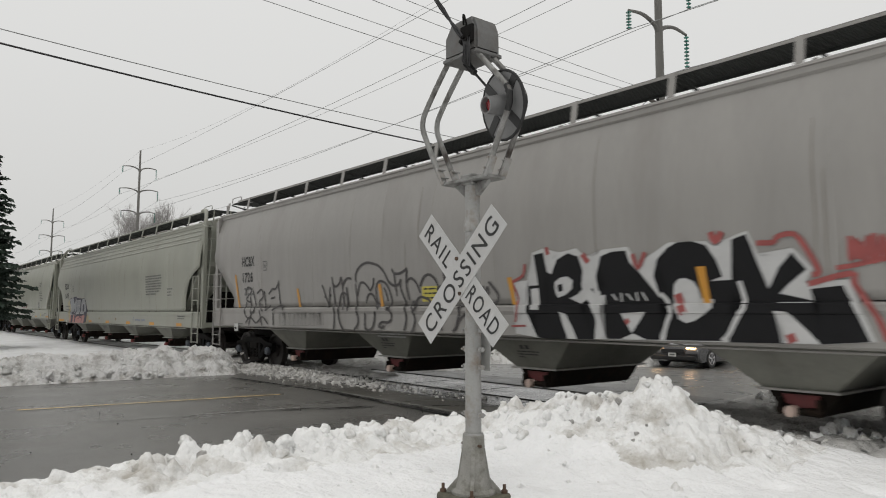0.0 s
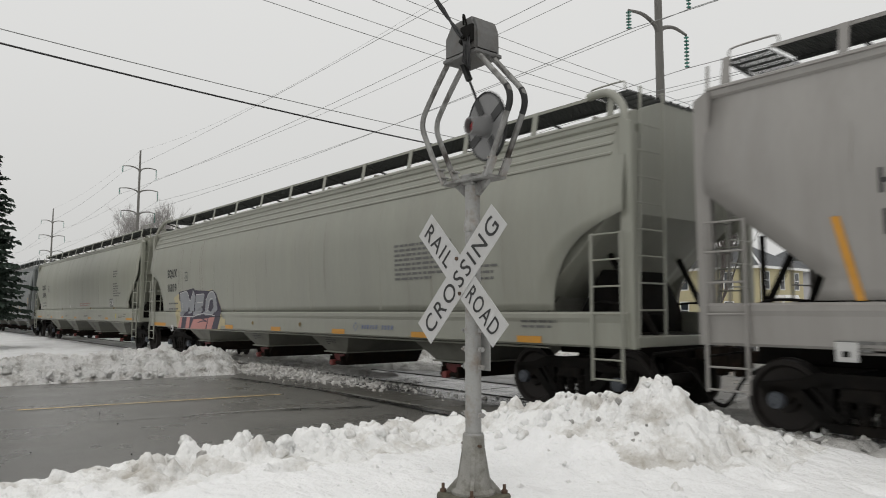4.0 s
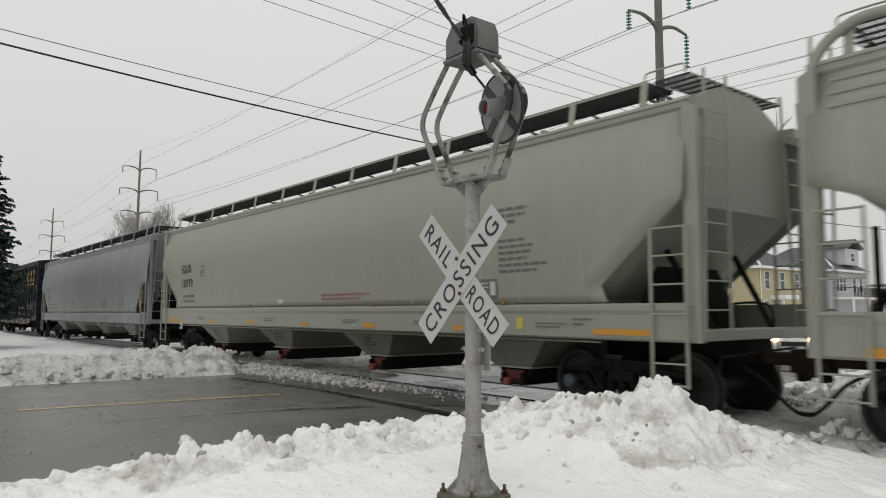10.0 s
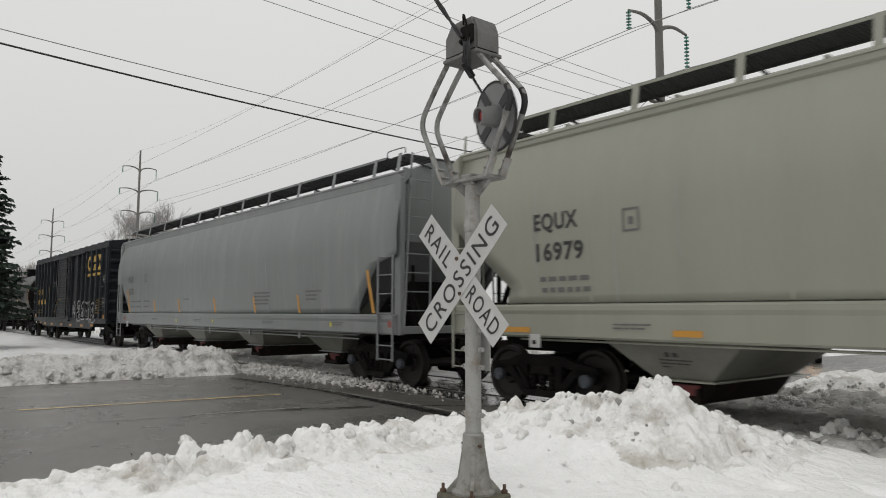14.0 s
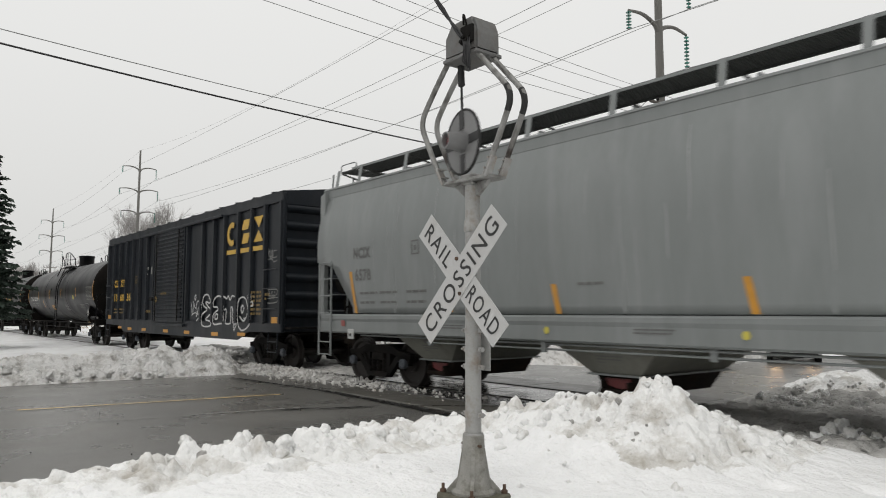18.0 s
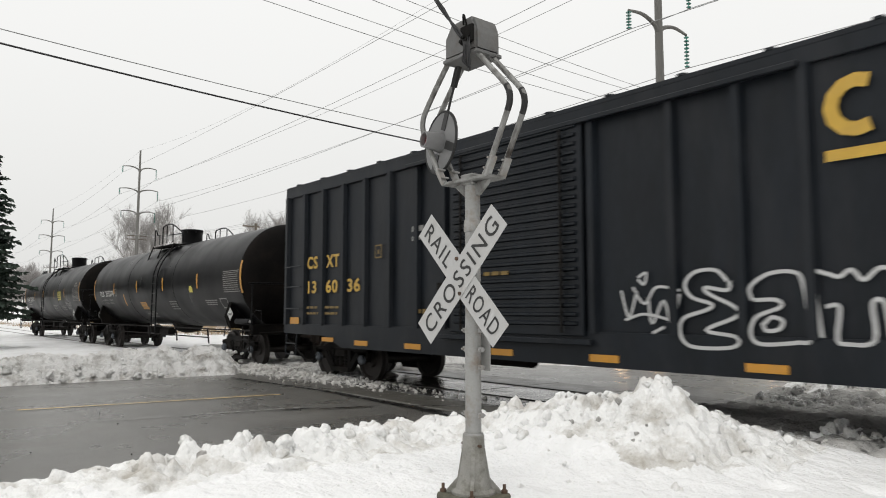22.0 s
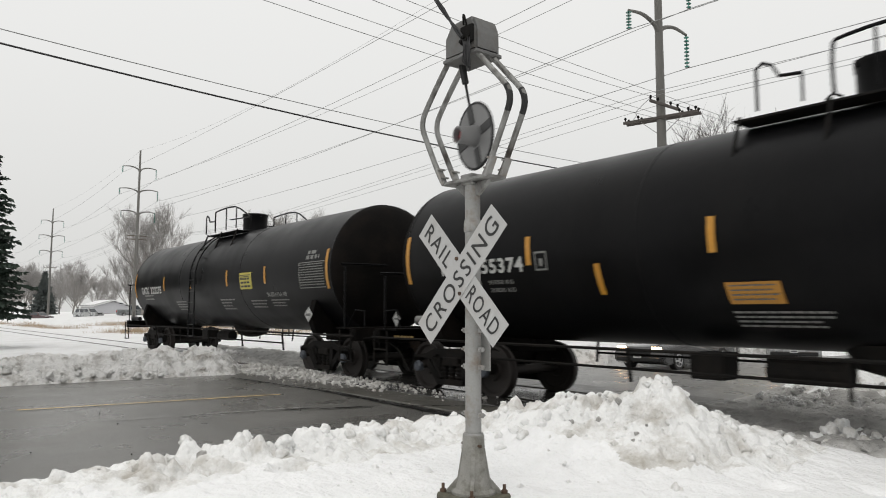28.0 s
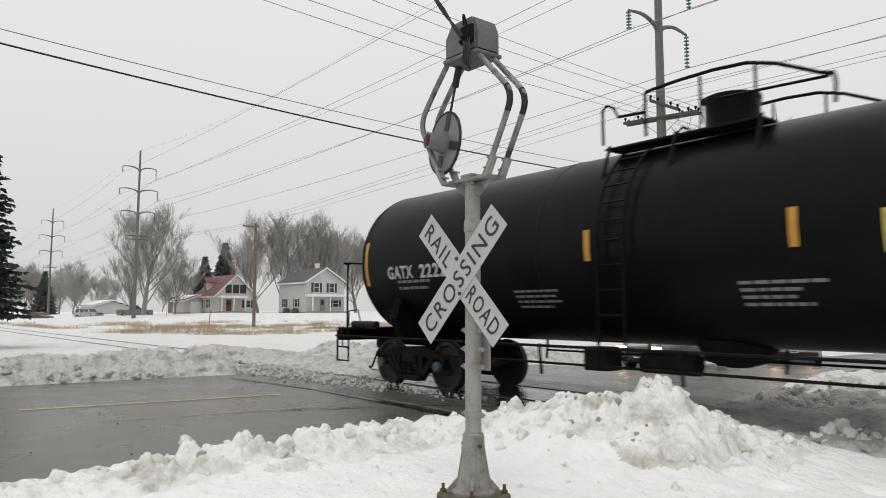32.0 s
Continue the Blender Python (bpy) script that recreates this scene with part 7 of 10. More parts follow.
g.stroke([(8.76, 2.09), (8.74, 1.94), (8.82, 1.76), (8.89, 1.66), (8.87, 1.56), (8.91, 1.51)], 0.05, 0.012)
g.stroke([(8.96, 2.26), (8.92, 2.03), (8.96, 1.83), (9.0, 1.69)], 0.05, 0.012)
g.stroke([(8.92, 2.0), (9.02, 2.08), (9.12, 2.08), (9.23, 2.0), (9.29, 1.91), (9.34, 1.82)], 0.05, 0.012)
g.stroke([(9.34, 1.94), (9.4, 2.04), (9.5, 2.12), (9.63, 2.13), (9.76, 2.06), (9.85, 1.93), (9.88, 1.83)], 0.05, 0.012)
g.stroke([(9.18, 1.62), (9.11, 1.66), (9.09, 1.57), (9.16, 1.51), (9.22, 1.56), (9.21, 1.66), (9.32, 1.74), (9.45, 1.73), (9.61, 1.67), (9.73, 1.52)], 0.05, 0.012)
g.stroke([(9.54, 1.42), (9.67, 1.46), (9.8, 1.55), (9.93, 1.67), (10.05, 1.71), (10.13, 1.55)], 0.05, 0.012)
g.stroke([(9.81, 1.86), (9.91, 1.91), (10.06, 1.93), (10.23, 1.89), (10.36, 1.78), (10.44, 1.66)], 0.05, 0.012)
g.stroke([(9.99, 2.28), (10.04, 2.16), (10.15, 2.1), (10.32, 2.14), (10.48, 2.22)], 0.05, 0.012)
g.stroke([(10.02, 2.16), (10.05, 1.97), (10.06, 1.85)], 0.05, 0.012)
g.stroke([(10.47, 2.19), (10.43, 2.04), (10.51, 1.89), (10.68, 1.74), (10.82, 1.6)], 0.05, 0.012)
g.stroke([(10.38, 1.52), (10.46, 1.58), (10.63, 1.62), (10.82, 1.55)], 0.05, 0.012)
g.stroke([(7.24, 1.5), (7.3, 1.27), (7.14, 1.11)], 0.05, 0.012)
g.stroke([(7.55, 1.46), (7.56, 1.16), (7.74, 1.13), (7.85, 1.24), (7.91, 1.49)], 0.05, 0.012)
g.stroke([(8.28, 1.53), (8.43, 1.49), (8.45, 1.35), (8.34, 1.28), (8.14, 1.28), (8.03, 1.21), (8.13, 1.17), (8.22, 1.21)], 0.05, 0.012)
g.stroke([(8.9, 1.51), (8.92, 1.33), (8.86, 1.14)], 0.05, 0.012)
g.stroke([(9.12, 1.51), (9.19, 1.33), (9.13, 1.17), (9.07, 1.09)], 0.05, 0.012)
g.stroke([(9.65, 1.46), (9.66, 1.31), (9.59, 1.15)], 0.05, 0.012)
g.stroke([(9.96, 1.52), (9.91, 1.37), (9.96, 1.16)], 0.05, 0.012)
g.stroke([(10.82, 1.52), (10.57, 1.43), (10.43, 1.35), (10.34, 1.23), (10.25, 1.14)], 0.05, 0.012)
g.stroke([(10.44, 1.55), (10.4, 1.4), (10.31, 1.17)], 0.05, 0.012)
g.stroke([(10.66, 1.23), (10.72, 1.23)], 0.05, 0.012)
g.stroke([(10.62, 1.76), (10.58, 1.95), (10.67, 1.98), (10.7, 1.83)], 0.05, 0.012)
g.stroke([(10.78, 1.79), (10.74, 1.9), (10.85, 1.92)], 0.05, 0.012)
g.stroke([(10.89, 1.79), (10.96, 1.86), (10.89, 1.88), (10.98, 1.75)], 0.05, 0.012)
g.stroke([(11.0, 1.9), (11.02, 1.77), (11.11, 1.87), (11.13, 1.75)], 0.05, 0.012)
g.stroke([(11.14, 1.96), (11.32, 1.78), (11.33, 1.65), (11.19, 1.6)], 0.05, 0.012)
g.stroke([(10.79, 1.49), (10.86, 1.35), (10.8, 1.16)], 0.05, 0.012)
g.make('graffiti_tag', spray_thin, HC, 'thin black sprayed tags with drips')
g = Decals(hc_side, 0.37, 1.0125)
g.stroke([(3.82, 1.45), (3.98, 1.45), (4.01, 1.14), (3.85, 1.14), (3.82, 1.45)], 0.014, 0.009, 1)
g.stroke([(4.02, 1.45), (4.09, 1.45), (4.12, 1.15), (4.05, 1.14), (4.02, 1.45)], 0.014, 0.009, 1)
g.stroke([(4.11, 1.45), (4.29, 1.45), (4.31, 1.15), (4.14, 1.15), (4.11, 1.45)], 0.014, 0.009, 1)
g.stroke([(4.33, 1.45), (4.52, 1.45), (4.54, 1.16), (4.36, 1.15), (4.33, 1.45)], 0.014, 0.009, 1)
g.stroke([(4.56, 1.45), (4.73, 1.45), (4.75, 1.16), (4.58, 1.16), (4.56, 1.45)], 0.014, 0.009, 1)
g.stroke([(4.77, 1.45), (4.91, 1.45), (4.93, 1.17), (4.79, 1.16), (4.77, 1.45)], 0.014, 0.009, 1)
g.stroke([(4.95, 1.45), (5.08, 1.45), (5.1, 1.17), (4.97, 1.17), (4.95, 1.45)], 0.014, 0.009, 1)
g.stroke([(5.11, 1.45), (5.28, 1.45), (5.29, 1.18), (5.13, 1.17), (5.11, 1.45)], 0.014, 0.009, 1)
g.stroke([(5.31, 1.45), (5.46, 1.45), (5.48, 1.18), (5.33, 1.18), (5.31, 1.45)], 0.014, 0.009, 1)
g.stroke([(5.49, 1.45), (5.63, 1.45), (5.65, 1.19), (5.51, 1.18), (5.49, 1.45)], 0.014, 0.009, 1)
g.stroke([(5.67, 1.45), (5.74, 1.45), (5.76, 1.19), (5.69, 1.19), (5.67, 1.45)], 0.014, 0.009, 1)
g.stroke([(5.76, 1.45), (5.89, 1.46), (5.91, 1.2), (5.78, 1.19), (5.76, 1.45)], 0.014, 0.009, 1)
g.make('faint_tag', ink_faint, HC, 'faint outlined sprayed shapes')
g = Decals(hc_side, 0.37, 1.0125)
g.poly([(1.22, 2.46), (1.31, 2.46), (1.50, 1.59), (1.41, 1.59)], 0.014)
g.poly([(4.67, 2.01), (4.77, 2.01), (4.86, 1.59), (4.76, 1.59)], 0.014)
g.poly([(8.0, 2.01), (8.10, 2.01), (8.18, 1.58), (8.08, 1.58)], 0.014)
g.poly([(11.57, 2.01), (11.67, 2.01), (11.74, 1.59), (11.66, 1.59)], 0.02)
g.poly([(14.79, 2.02), (14.91, 2.02), (14.96, 1.58), (14.87, 1.58)], 0.02)
g.make('reflector', orange, HC, 'amber reflective strips')
g = Decals(ea_side, 0.30, 1.011)
g.poly([(3.11, 1.96), (4.1, 2.12), (4.52, 2.06), (5.39, 2.12), (5.85, 1.85), (6.2, 1.28), (6.37, 1.28), (6.37, 1.09), (6.08, 1.1), (6.04, 0.99), (5.73, 0.98), (2.56, 0.98), (2.72, 1.46), (2.21, 1.93), (2.69, 2.06)], 0.007)
g.make('graffiti_backing', spray_straw, EA, 'straw-coloured sprayed backing')
g = Decals(ea_side, 0.30, 1.011)
g.poly([(2.67, 2.1), (3.5, 2.15), (3.63, 2.06), (3.94, 2.19), (4.21, 2.07), (4.87, 2.04), (5.11, 2.08), (5.47, 2.1), (5.71, 1.99), (6.1, 1.44), (5.85, 0.99), (2.62, 0.97), (3.05, 1.58), (2.68, 1.85)], 0.010)
g.make('graffiti_shadow', spray_plum, EA, 'dark sprayed letter shadow')
g = Decals(ea_side, 0.30, 1.011)
g.poly([(2.75, 2.06), (3.43, 2.1), (3.63, 1.82), (3.96, 2.12), (4.09, 1.94), (3.89, 1.45), (3.59, 1.41), (3.69, 1.74), (3.34, 1.47), (3.18, 1.71), (3.1, 1.35), (2.83, 1.38), (3.0, 1.74), (2.77, 1.86)], 0.013)
g.poly([(4.16, 1.99), (4.84, 2.0), (4.78, 1.87), (4.38, 1.84), (4.34, 1.77), (4.71, 1.77), (4.66, 1.64), (4.27, 1.63), (4.22, 1.49), (4.66, 1.51), (4.62, 1.38), (3.96, 1.36), (4.06, 1.73)], 0.013)
g.poly([(4.78, 1.44), (4.92, 1.82), (5.22, 2.04), (5.52, 2.05), (5.7, 1.86), (5.76, 1.56), (5.52, 1.39), (4.98, 1.37)], 0.013)
g.make('graffiti_letters', spray_silver, EA, 'silver sprayed block letters')
g = Decals(ea_side, 0.30, 1.011)
g.poly([(5.08, 1.54), (5.23, 1.79), (5.45, 1.84), (5.49, 1.62), (5.27, 1.47)], 0.016)
g.stroke([(4.23, 1.34), (5.03, 1.21), (4.74, 1.21), (4.34, 1.16)], 0.03, 0.017)
g.stroke([(5.13, 1.27), (4.99, 0.99)], 0.03, 0.017)
g.make('graffiti_counter', spray_plum, EA)
g = Decals(ea_side, 0.30, 1.011)
g.poly([(2.65, 0.98), (2.84, 1.31), (3.02, 1.31), (2.92, 0.98)], 0.013)
g.poly([(3.29, 0.97), (3.42, 1.33), (3.7, 1.33), (3.6, 0.97)], 0.013)
g.poly([(3.71, 0.97), (3.97, 1.25), (5.13, 1.29), (4.94, 0.98)], 0.013)
g.poly([(5.04, 0.98), (5.17, 1.31), (5.64, 1.33), (5.41, 0.98)], 0.013)
g.make('graffiti_base', spray_pink, EA, 'pink sprayed lower blocks')
g = Decals(ea_side, 0.30, 1.011)
g.stroke([(2.78, 2.05), (3.42, 2.09), (3.64, 1.81), (3.94, 2.11)], 0.022, 0.018)
g.stroke([(3.0, 1.74), (2.88, 1.38)], 0.022, 0.018)
g.stroke([(4.17, 1.99), (4.82, 2.0)], 0.022, 0.018)
g.stroke([(4.22, 1.75), (4.68, 1.76)], 0.022, 0.018)
g.stroke([(4.94, 1.82), (5.22, 2.03), (5.52, 2.04), (5.7, 1.86)], 0.022, 0.018)
g.stroke([(2.84, 1.34), (3.92, 1.33)], 0.022, 0.018)
g.stroke([(3.92, 1.32), (4.74, 1.42), (5.68, 1.37)], 0.022, 0.018)
g.stroke([(5.03, 1.47), (5.21, 1.81), (5.45, 1.85)], 0.022, 0.018)
g.make('graffiti_highlights', spray_white, EA, 'thin white sprayed highlights')
g = Decals(lambda z: -1.545, 0.0, 1.0233)
g.stroke([(11.01, 1.84), (10.87, 1.97), (10.61, 1.96), (10.47, 1.82), (10.55, 1.66), (10.81, 1.57), (10.74, 1.5), (10.44, 1.4), (10.39, 1.21), (10.54, 1.06), (11.05, 1.07), (11.1, 1.19), (10.73, 1.26), (11.1, 1.42), (11.1, 1.53), (10.78, 1.69), (10.74, 1.77), (11.01, 1.73), (11.04, 1.84)], 0.044, 0.012)
g.stroke([(11.3, 1.61), (11.28, 1.76), (11.49, 1.9), (11.76, 1.91), (11.86, 1.78), (11.91, 1.21), (11.78, 1.15), (11.38, 1.12), (11.27, 1.23), (11.34, 1.42), (11.61, 1.53), (11.57, 1.61), (11.32, 1.61)], 0.044, 0.012)
g.stroke([(11.43, 1.35), (11.52, 1.42), (11.63, 1.38), (11.59, 1.29), (11.45, 1.27), (11.41, 1.36)], 0.044, 0.012)
g.stroke([(12.03, 1.21), (11.97, 1.85), (12.09, 1.88), (12.22, 1.84), (12.34, 1.91), (12.45, 1.8), (12.61, 1.92), (12.79, 1.83), (12.85, 1.63), (12.86, 1.23), (12.69, 1.16), (12.63, 1.56), (12.52, 1.56), (12.52, 1.19), (12.27, 1.15), (12.18, 1.2), (12.21, 1.53), (12.08, 1.53)], 0.044, 0.012)
g.stroke([(13.09, 1.36), (13.38, 1.24), (13.71, 1.49), (13.73, 1.19), (13.54, 1.05), (13.24, 0.99), (13.01, 1.14), (12.95, 1.43), (13.0, 1.75), (13.21, 1.86), (13.47, 1.81), (13.59, 1.55), (13.52, 1.34), (13.35, 1.3)], 0.044, 0.012)
g.stroke([(13.17, 1.56), (13.27, 1.65), (13.36, 1.56), (13.26, 1.45), (13.17, 1.55)], 0.044, 0.012)
g.stroke([(13.58, 1.8), (13.62, 1.94), (13.75, 1.94), (13.76, 1.8), (13.6, 1.79)], 0.044, 0.012)
g.stroke([(13.74, 1.71), (13.87, 1.74), (13.89, 1.64), (13.76, 1.63)], 0.044, 0.012)
g.stroke([(13.59, 1.68), (13.66, 1.71), (13.68, 1.58)], 0.044, 0.012)
g.stroke([(12.69, 1.09), (12.8, 1.14), (12.91, 1.17), (12.81, 1.03), (12.74, 0.98), (12.73, 1.13)], 0.044, 0.012)
g.stroke([(9.54, 1.76), (9.65, 1.41), (9.78, 1.75)], 0.035, 0.012)
g.stroke([(9.8, 1.92), (9.92, 1.98), (9.89, 1.83), (9.8, 1.9)], 0.035, 0.012)
g.stroke([(9.72, 1.8), (9.89, 1.58), (10.07, 1.79), (10.4, 1.74)], 0.035, 0.012)
g.stroke([(9.59, 1.37), (9.89, 1.45), (10.28, 1.37)], 0.035, 0.012)
g.stroke([(9.95, 1.66), (10.0, 1.33), (10.17, 1.62), (10.28, 1.29), (10.39, 1.7)], 0.035, 0.012)
g.stroke([(10.0, 1.21), (10.17, 1.29)], 0.035, 0.012)
g.make('graffiti_tag', spray_white, BX, 'white sprayed outline graffiti')
g = Decals(lambda z: -1.545, 0.0, 1.0233)
g.stroke([(14.73, 3.05), (14.77, 2.89), (14.81, 3.02), (14.88, 2.78), (14.94, 3.01), (14.98, 2.79), (15.04, 2.98), (15.2, 2.97)], 0.02, 0.012)
g.stroke([(14.75, 2.87), (15.06, 2.81), (15.22, 2.84)], 0.02, 0.012)
g.stroke([(14.74, 2.77), (14.91, 2.79), (15.06, 2.7), (15.21, 2.74)], 0.02, 0.012)
g.stroke([(14.74, 2.02), (15.23, 2.02), (15.18, 1.88), (14.77, 1.87)], 0.02, 0.012)
g.stroke([(14.74, 1.8), (15.25, 1.83), (15.22, 1.71), (14.76, 1.69)], 0.02, 0.012)
g.stroke([(14.82, 1.99), (14.9, 1.79), (14.98, 1.98), (15.05, 1.79), (15.13, 1.98)], 0.02, 0.012)
g.make('graffiti_tag', ink_pale, BX, 'faint pale sprayed tags')

# ---- crossing signal: a swinging-banner warning signal on a cast base, with its crossbuck ----
PX, PY, PZ = -4.066, 3.62, 0.14


def build_signal():
    sig = thing("crossing_signal", (PX, PY, PZ), "silver painted swinging-banner crossing signal with white crossbuck, standing in snow", "crossing signal")
    # cast base
    bm = bmesh.new()
    prof = [(-0.25, 0.165), (0.03, 0.165), (0.05, 0.135), (0.12, 0.112), (0.20, 0.096), (0.30, 0.085), (0.405, 0.081), (0.43, 0.080)]
    turned(bm, "z", prof, 20)
    for k in range(4):
        m = pose(0, 0, 0, 0, 0, 45 + 90 * k)
        prism(bm, [(0.07, 0.0), (0.20, 0.0), (0.20, 0.03), (0.12, 0.12), (0.085, 0.33), (0.07, 0.33)], "y", -0.014, 0.014, m=m)
    part("base_casting", bm, base_iron, sig, "flared ribbed base casting", smooth=0.5)
    bm = bmesh.new()
    box(bm, -0.20, 0.20, -0.20, 0.20, -0.30, 0.012, 0.015)
    part("base_plate", bm, base_moss, sig, "weathered mossy base plate")
    for sx, sy in ((1, 1), (1, -1), (-1, 1), (-1, -1)):
        bm = bmesh.new()
        rod(bm, (sx * 0.16, sy * 0.16, 0.0), (sx * 0.16, sy * 0.16, 0.075), 0.012, 8)
        rod(bm, (sx * 0.16, sy * 0.16, 0.012), (sx * 0.16, sy * 0.16, 0.035), 0.024, 6)
        part("anchor_bolt", bm, rusty, sig, "rusty anchor bolt")
    # mast
    bm = bmesh.new()
    turned(bm, "z", [(0.40, 0.060), (1.30, 0.060), (1.31, 0.058), (2.30, 0.058), (2.34, 0.060)], 24)
    part("mast", bm, mast_paint, sig, "tubular steel mast", smooth=0.6)
    for z, r, h in ((0.415, 0.076, 0.03), (1.98, 0.068, 0.035), (2.015, 0.066, 0.02)):
        bm = bmesh.new()
        turned(bm, "z", [(z - h, r - 0.004), (z - h + 0.008, r), (z + h - 0.008, r), (z + h, r - 0.004)], 24)
        part("collar", bm, mast_paint, sig, smooth=0.5)
    for z in (0.58, 0.93, 1.06, 1.20):
        bm = bmesh.new()
        turned(bm, "z", [(z - 0.018, 0.066), (z + 0.018, 0.066)], 24)
        for sx in (-1, 1):
            box(bm, sx * 0.085 - 0.025, sx * 0.085 + 0.025, -0.012, 0.012, z - 0.018, z + 0.018, 0.004)
            rod(bm, (sx * 0.095, -0.03, z), (sx * 0.095, 0.03, z), 0.009, 6)
        part("clamp", bm, mast_paint, sig, "steel band clamp", smooth=0.5)
    for sx in (-1, 1):
        bm = bmesh.new()
        rod(bm, (sx * 0.075, -0.02, 0.36), (sx * 0.105, -0.02, 0.36), 0.011, 8)
        part("set_screw", bm, rusty, sig)
    # small sign behind the mast, seen from its back
    bm = bmesh.new()
    box(bm, -0.105, 0.105, 0.075, 0.080, 0.90, 1.24, 0.0)
    part("back_sign", bm, sign_back, sig, "bare metal back of a small sign")
    # yoke plate and hexagonal tube frame
    bm = bmesh.new()
    prism(bm, [(-0.27, -0.085), (-0.20, -0.10), (0.20, -0.10), (0.27, -0.085), (0.27, 0.085), (0.20, 0.10), (-0.20, 0.10), (-0.27, 0.085)], "z", 2.325, 2.345)
    box(bm, -0.07, 0.07, -0.07, 0.07, 2.30, 2.385, 0.012)
    for sx in (-1, 1):
        prism(bm, [(sx * 0.05, 2.22), (sx * 0.07, 2.22), (sx * 0.20, 2.32), (sx * 0.05, 2.32)], "y", -0.02, 0.02)
    part("yoke", bm, worn_tube, sig, "cast yoke plate")
    for sx in (-1, 1):
        for sy in (-1, 1):
            bm = bmesh.new()
            y = sy * 0.075
            pts = [(sx * 0.235 - 0.02, y, 2.34), (sx * 0.29 - 0.02, y, 2.42), (sx * 0.39 - 0.02, y, 2.60), (sx * 0.475 - 0.02, y, 2.76), (sx * 0.505 - 0.02, y, 2.83), (sx * 0.505 - 0.02, y, 2.90), (sx * 0.47 - 0.02, y, 2.97), (sx * 0.30 - 0.03, y, 3.16), (sx * 0.14 - 0.03, y, 3.33)]
            tube(bm, smooth_line(pts, 3), 0.022, 10)
            part("frame_tube", bm, worn_tube, sig, "bent tube with worn silver paint", smooth=1.0)
            bm = bmesh.new()
            box(bm, -0.012, 0.012, -0.03, 0.03, 0.0, 0.16, 0.004, m=pose(sx * 0.245, y, 2.33, 0, sx * 28, 0))
            rod(bm, (sx * 0.25, y - 0.04, 2.39), (sx * 0.25, y + 0.04, 2.39), 0.009, 6)
            rod(bm, (sx * 0.29, y - 0.04, 2.46), (sx * 0.29, y + 0.04, 2.46), 0.009, 6)
            part("frame_bracket", bm, mast_paint, sig, "bolted bracket")
    for sy in (-1, 1):
        bm = bmesh.new()
        tube(bm, smooth_line([(0.462, sy * 0.075, 2.775), (0.485, sy * 0.075, 2.83), (0.485, sy * 0.075, 2.90), (0.455, sy * 0.075, 2.965)], 4), 0.0235, 10)
        part("worn_bend", bm, black_rubber, sig, "paint worn dark at the tube's bend", smooth=1.0)
    # motor box
    bm = bmesh.new()
    prism(bm, [(-0.185, 3.30), (0.185, 3.30), (0.185, 3.47), (0.14, 3.575), (-0.11, 3.575), (-0.185, 3.47)], "y", -0.125, 0.125)
    bmesh.ops.bevel(bm, geom=bm.edges[:], offset=0.018, segments=2, affect="EDGES")
    mb = part("motor_box", bm, housing_grey, sig, "grey cast motor housing", smooth=0.6)
    bm = bmesh.new()
    box(bm, -0.195, 0.195, -0.135, 0.135, 3.275, 3.305, 0.006)
    part("housing_flange", bm, housing_grey, mb)
    bm = bmesh.new()
    box(bm, 0.03, 0.17, -0.155, -0.12, 3.36, 3.50, 0.01)
    for k in range(4):
        rod(bm, (0.05 + 0.03 * k, -0.17, 3.38 + 0.03 * (k % 2)), (0.05 + 0.03 * k, -0.12, 3.38 + 0.03 * (k % 2)), 0.014, 8)
    tube(bm, smooth_line([(0.10, -0.14, 3.48), (0.11, -0.17, 3.55), (0.08, -0.16, 3.58), (0.05, -0.13, 3.52)], 4), 0.008, 6)
    part("terminal_box", bm, under_black, mb, "terminal block with loose wires")
    bm = bmesh.new()
    for k in range(5):
        tube(bm, smooth_line([(0.06 + 0.02 * k, -0.15, 3.40), (0.10 + 0.015 * k, -0.17, 3.33 - 0.01 * k), (0.03 + 0.02 * k, -0.12, 3.24 - 0.02 * k), (-0.01 + 0.01 * k, -0.05, 3.27)], 4), 0.006, 5)
    part("wiring", bm, cable_black, mb, "loose black wiring")
    bm = bmesh.new()
    for ph in (0.0, math.pi):
        pts = []
        for i in range(40):
            t = i / 39
            p = Vector((0.06, -0.16, 3.42)).lerp(Vector((-1.35, -1.35, 6.6)), t ** 1.15)
            a = i * 0.9 + ph
            pts.append((p.x + 0.011 * math.cos(a) - 0.25 * math.sin(math.pi * min(1, t * 3)) * 0.10, p.y + 0.011 * math.sin(a), p.z))
        tube(bm, pts, 0.010, 6)
    part("supply_cable", bm, cable_black, sig, "twisted black supply cable", smooth=1.0)
    # crossbuck
    for sgn, word, y, nm in ((-1, "RAILROAD", -0.094, "lower"), (1, "CROSSING", -0.100, "upper")):
        bm = bmesh.new()
        box(bm, -0.61, 0.61, -0.002, 0.002, -0.1145, 0.1145, 0)
        ob = part("crossbuck_board", bm, sign_white, sig, "white crossbuck blade with black lettering")
        ob.matrix_local = pose(-0.035, y, 1.60, 0, -45 * sgn, 0)
        cap = 0.135
        size = cap / 0.70
        if word == "RAILROAD":
            pieces = (("RAIL", -0.555, -0.165), ("ROAD", 0.15, 0.56))
        else:
            pieces = (("CROSSING", -0.555, 0.555),)
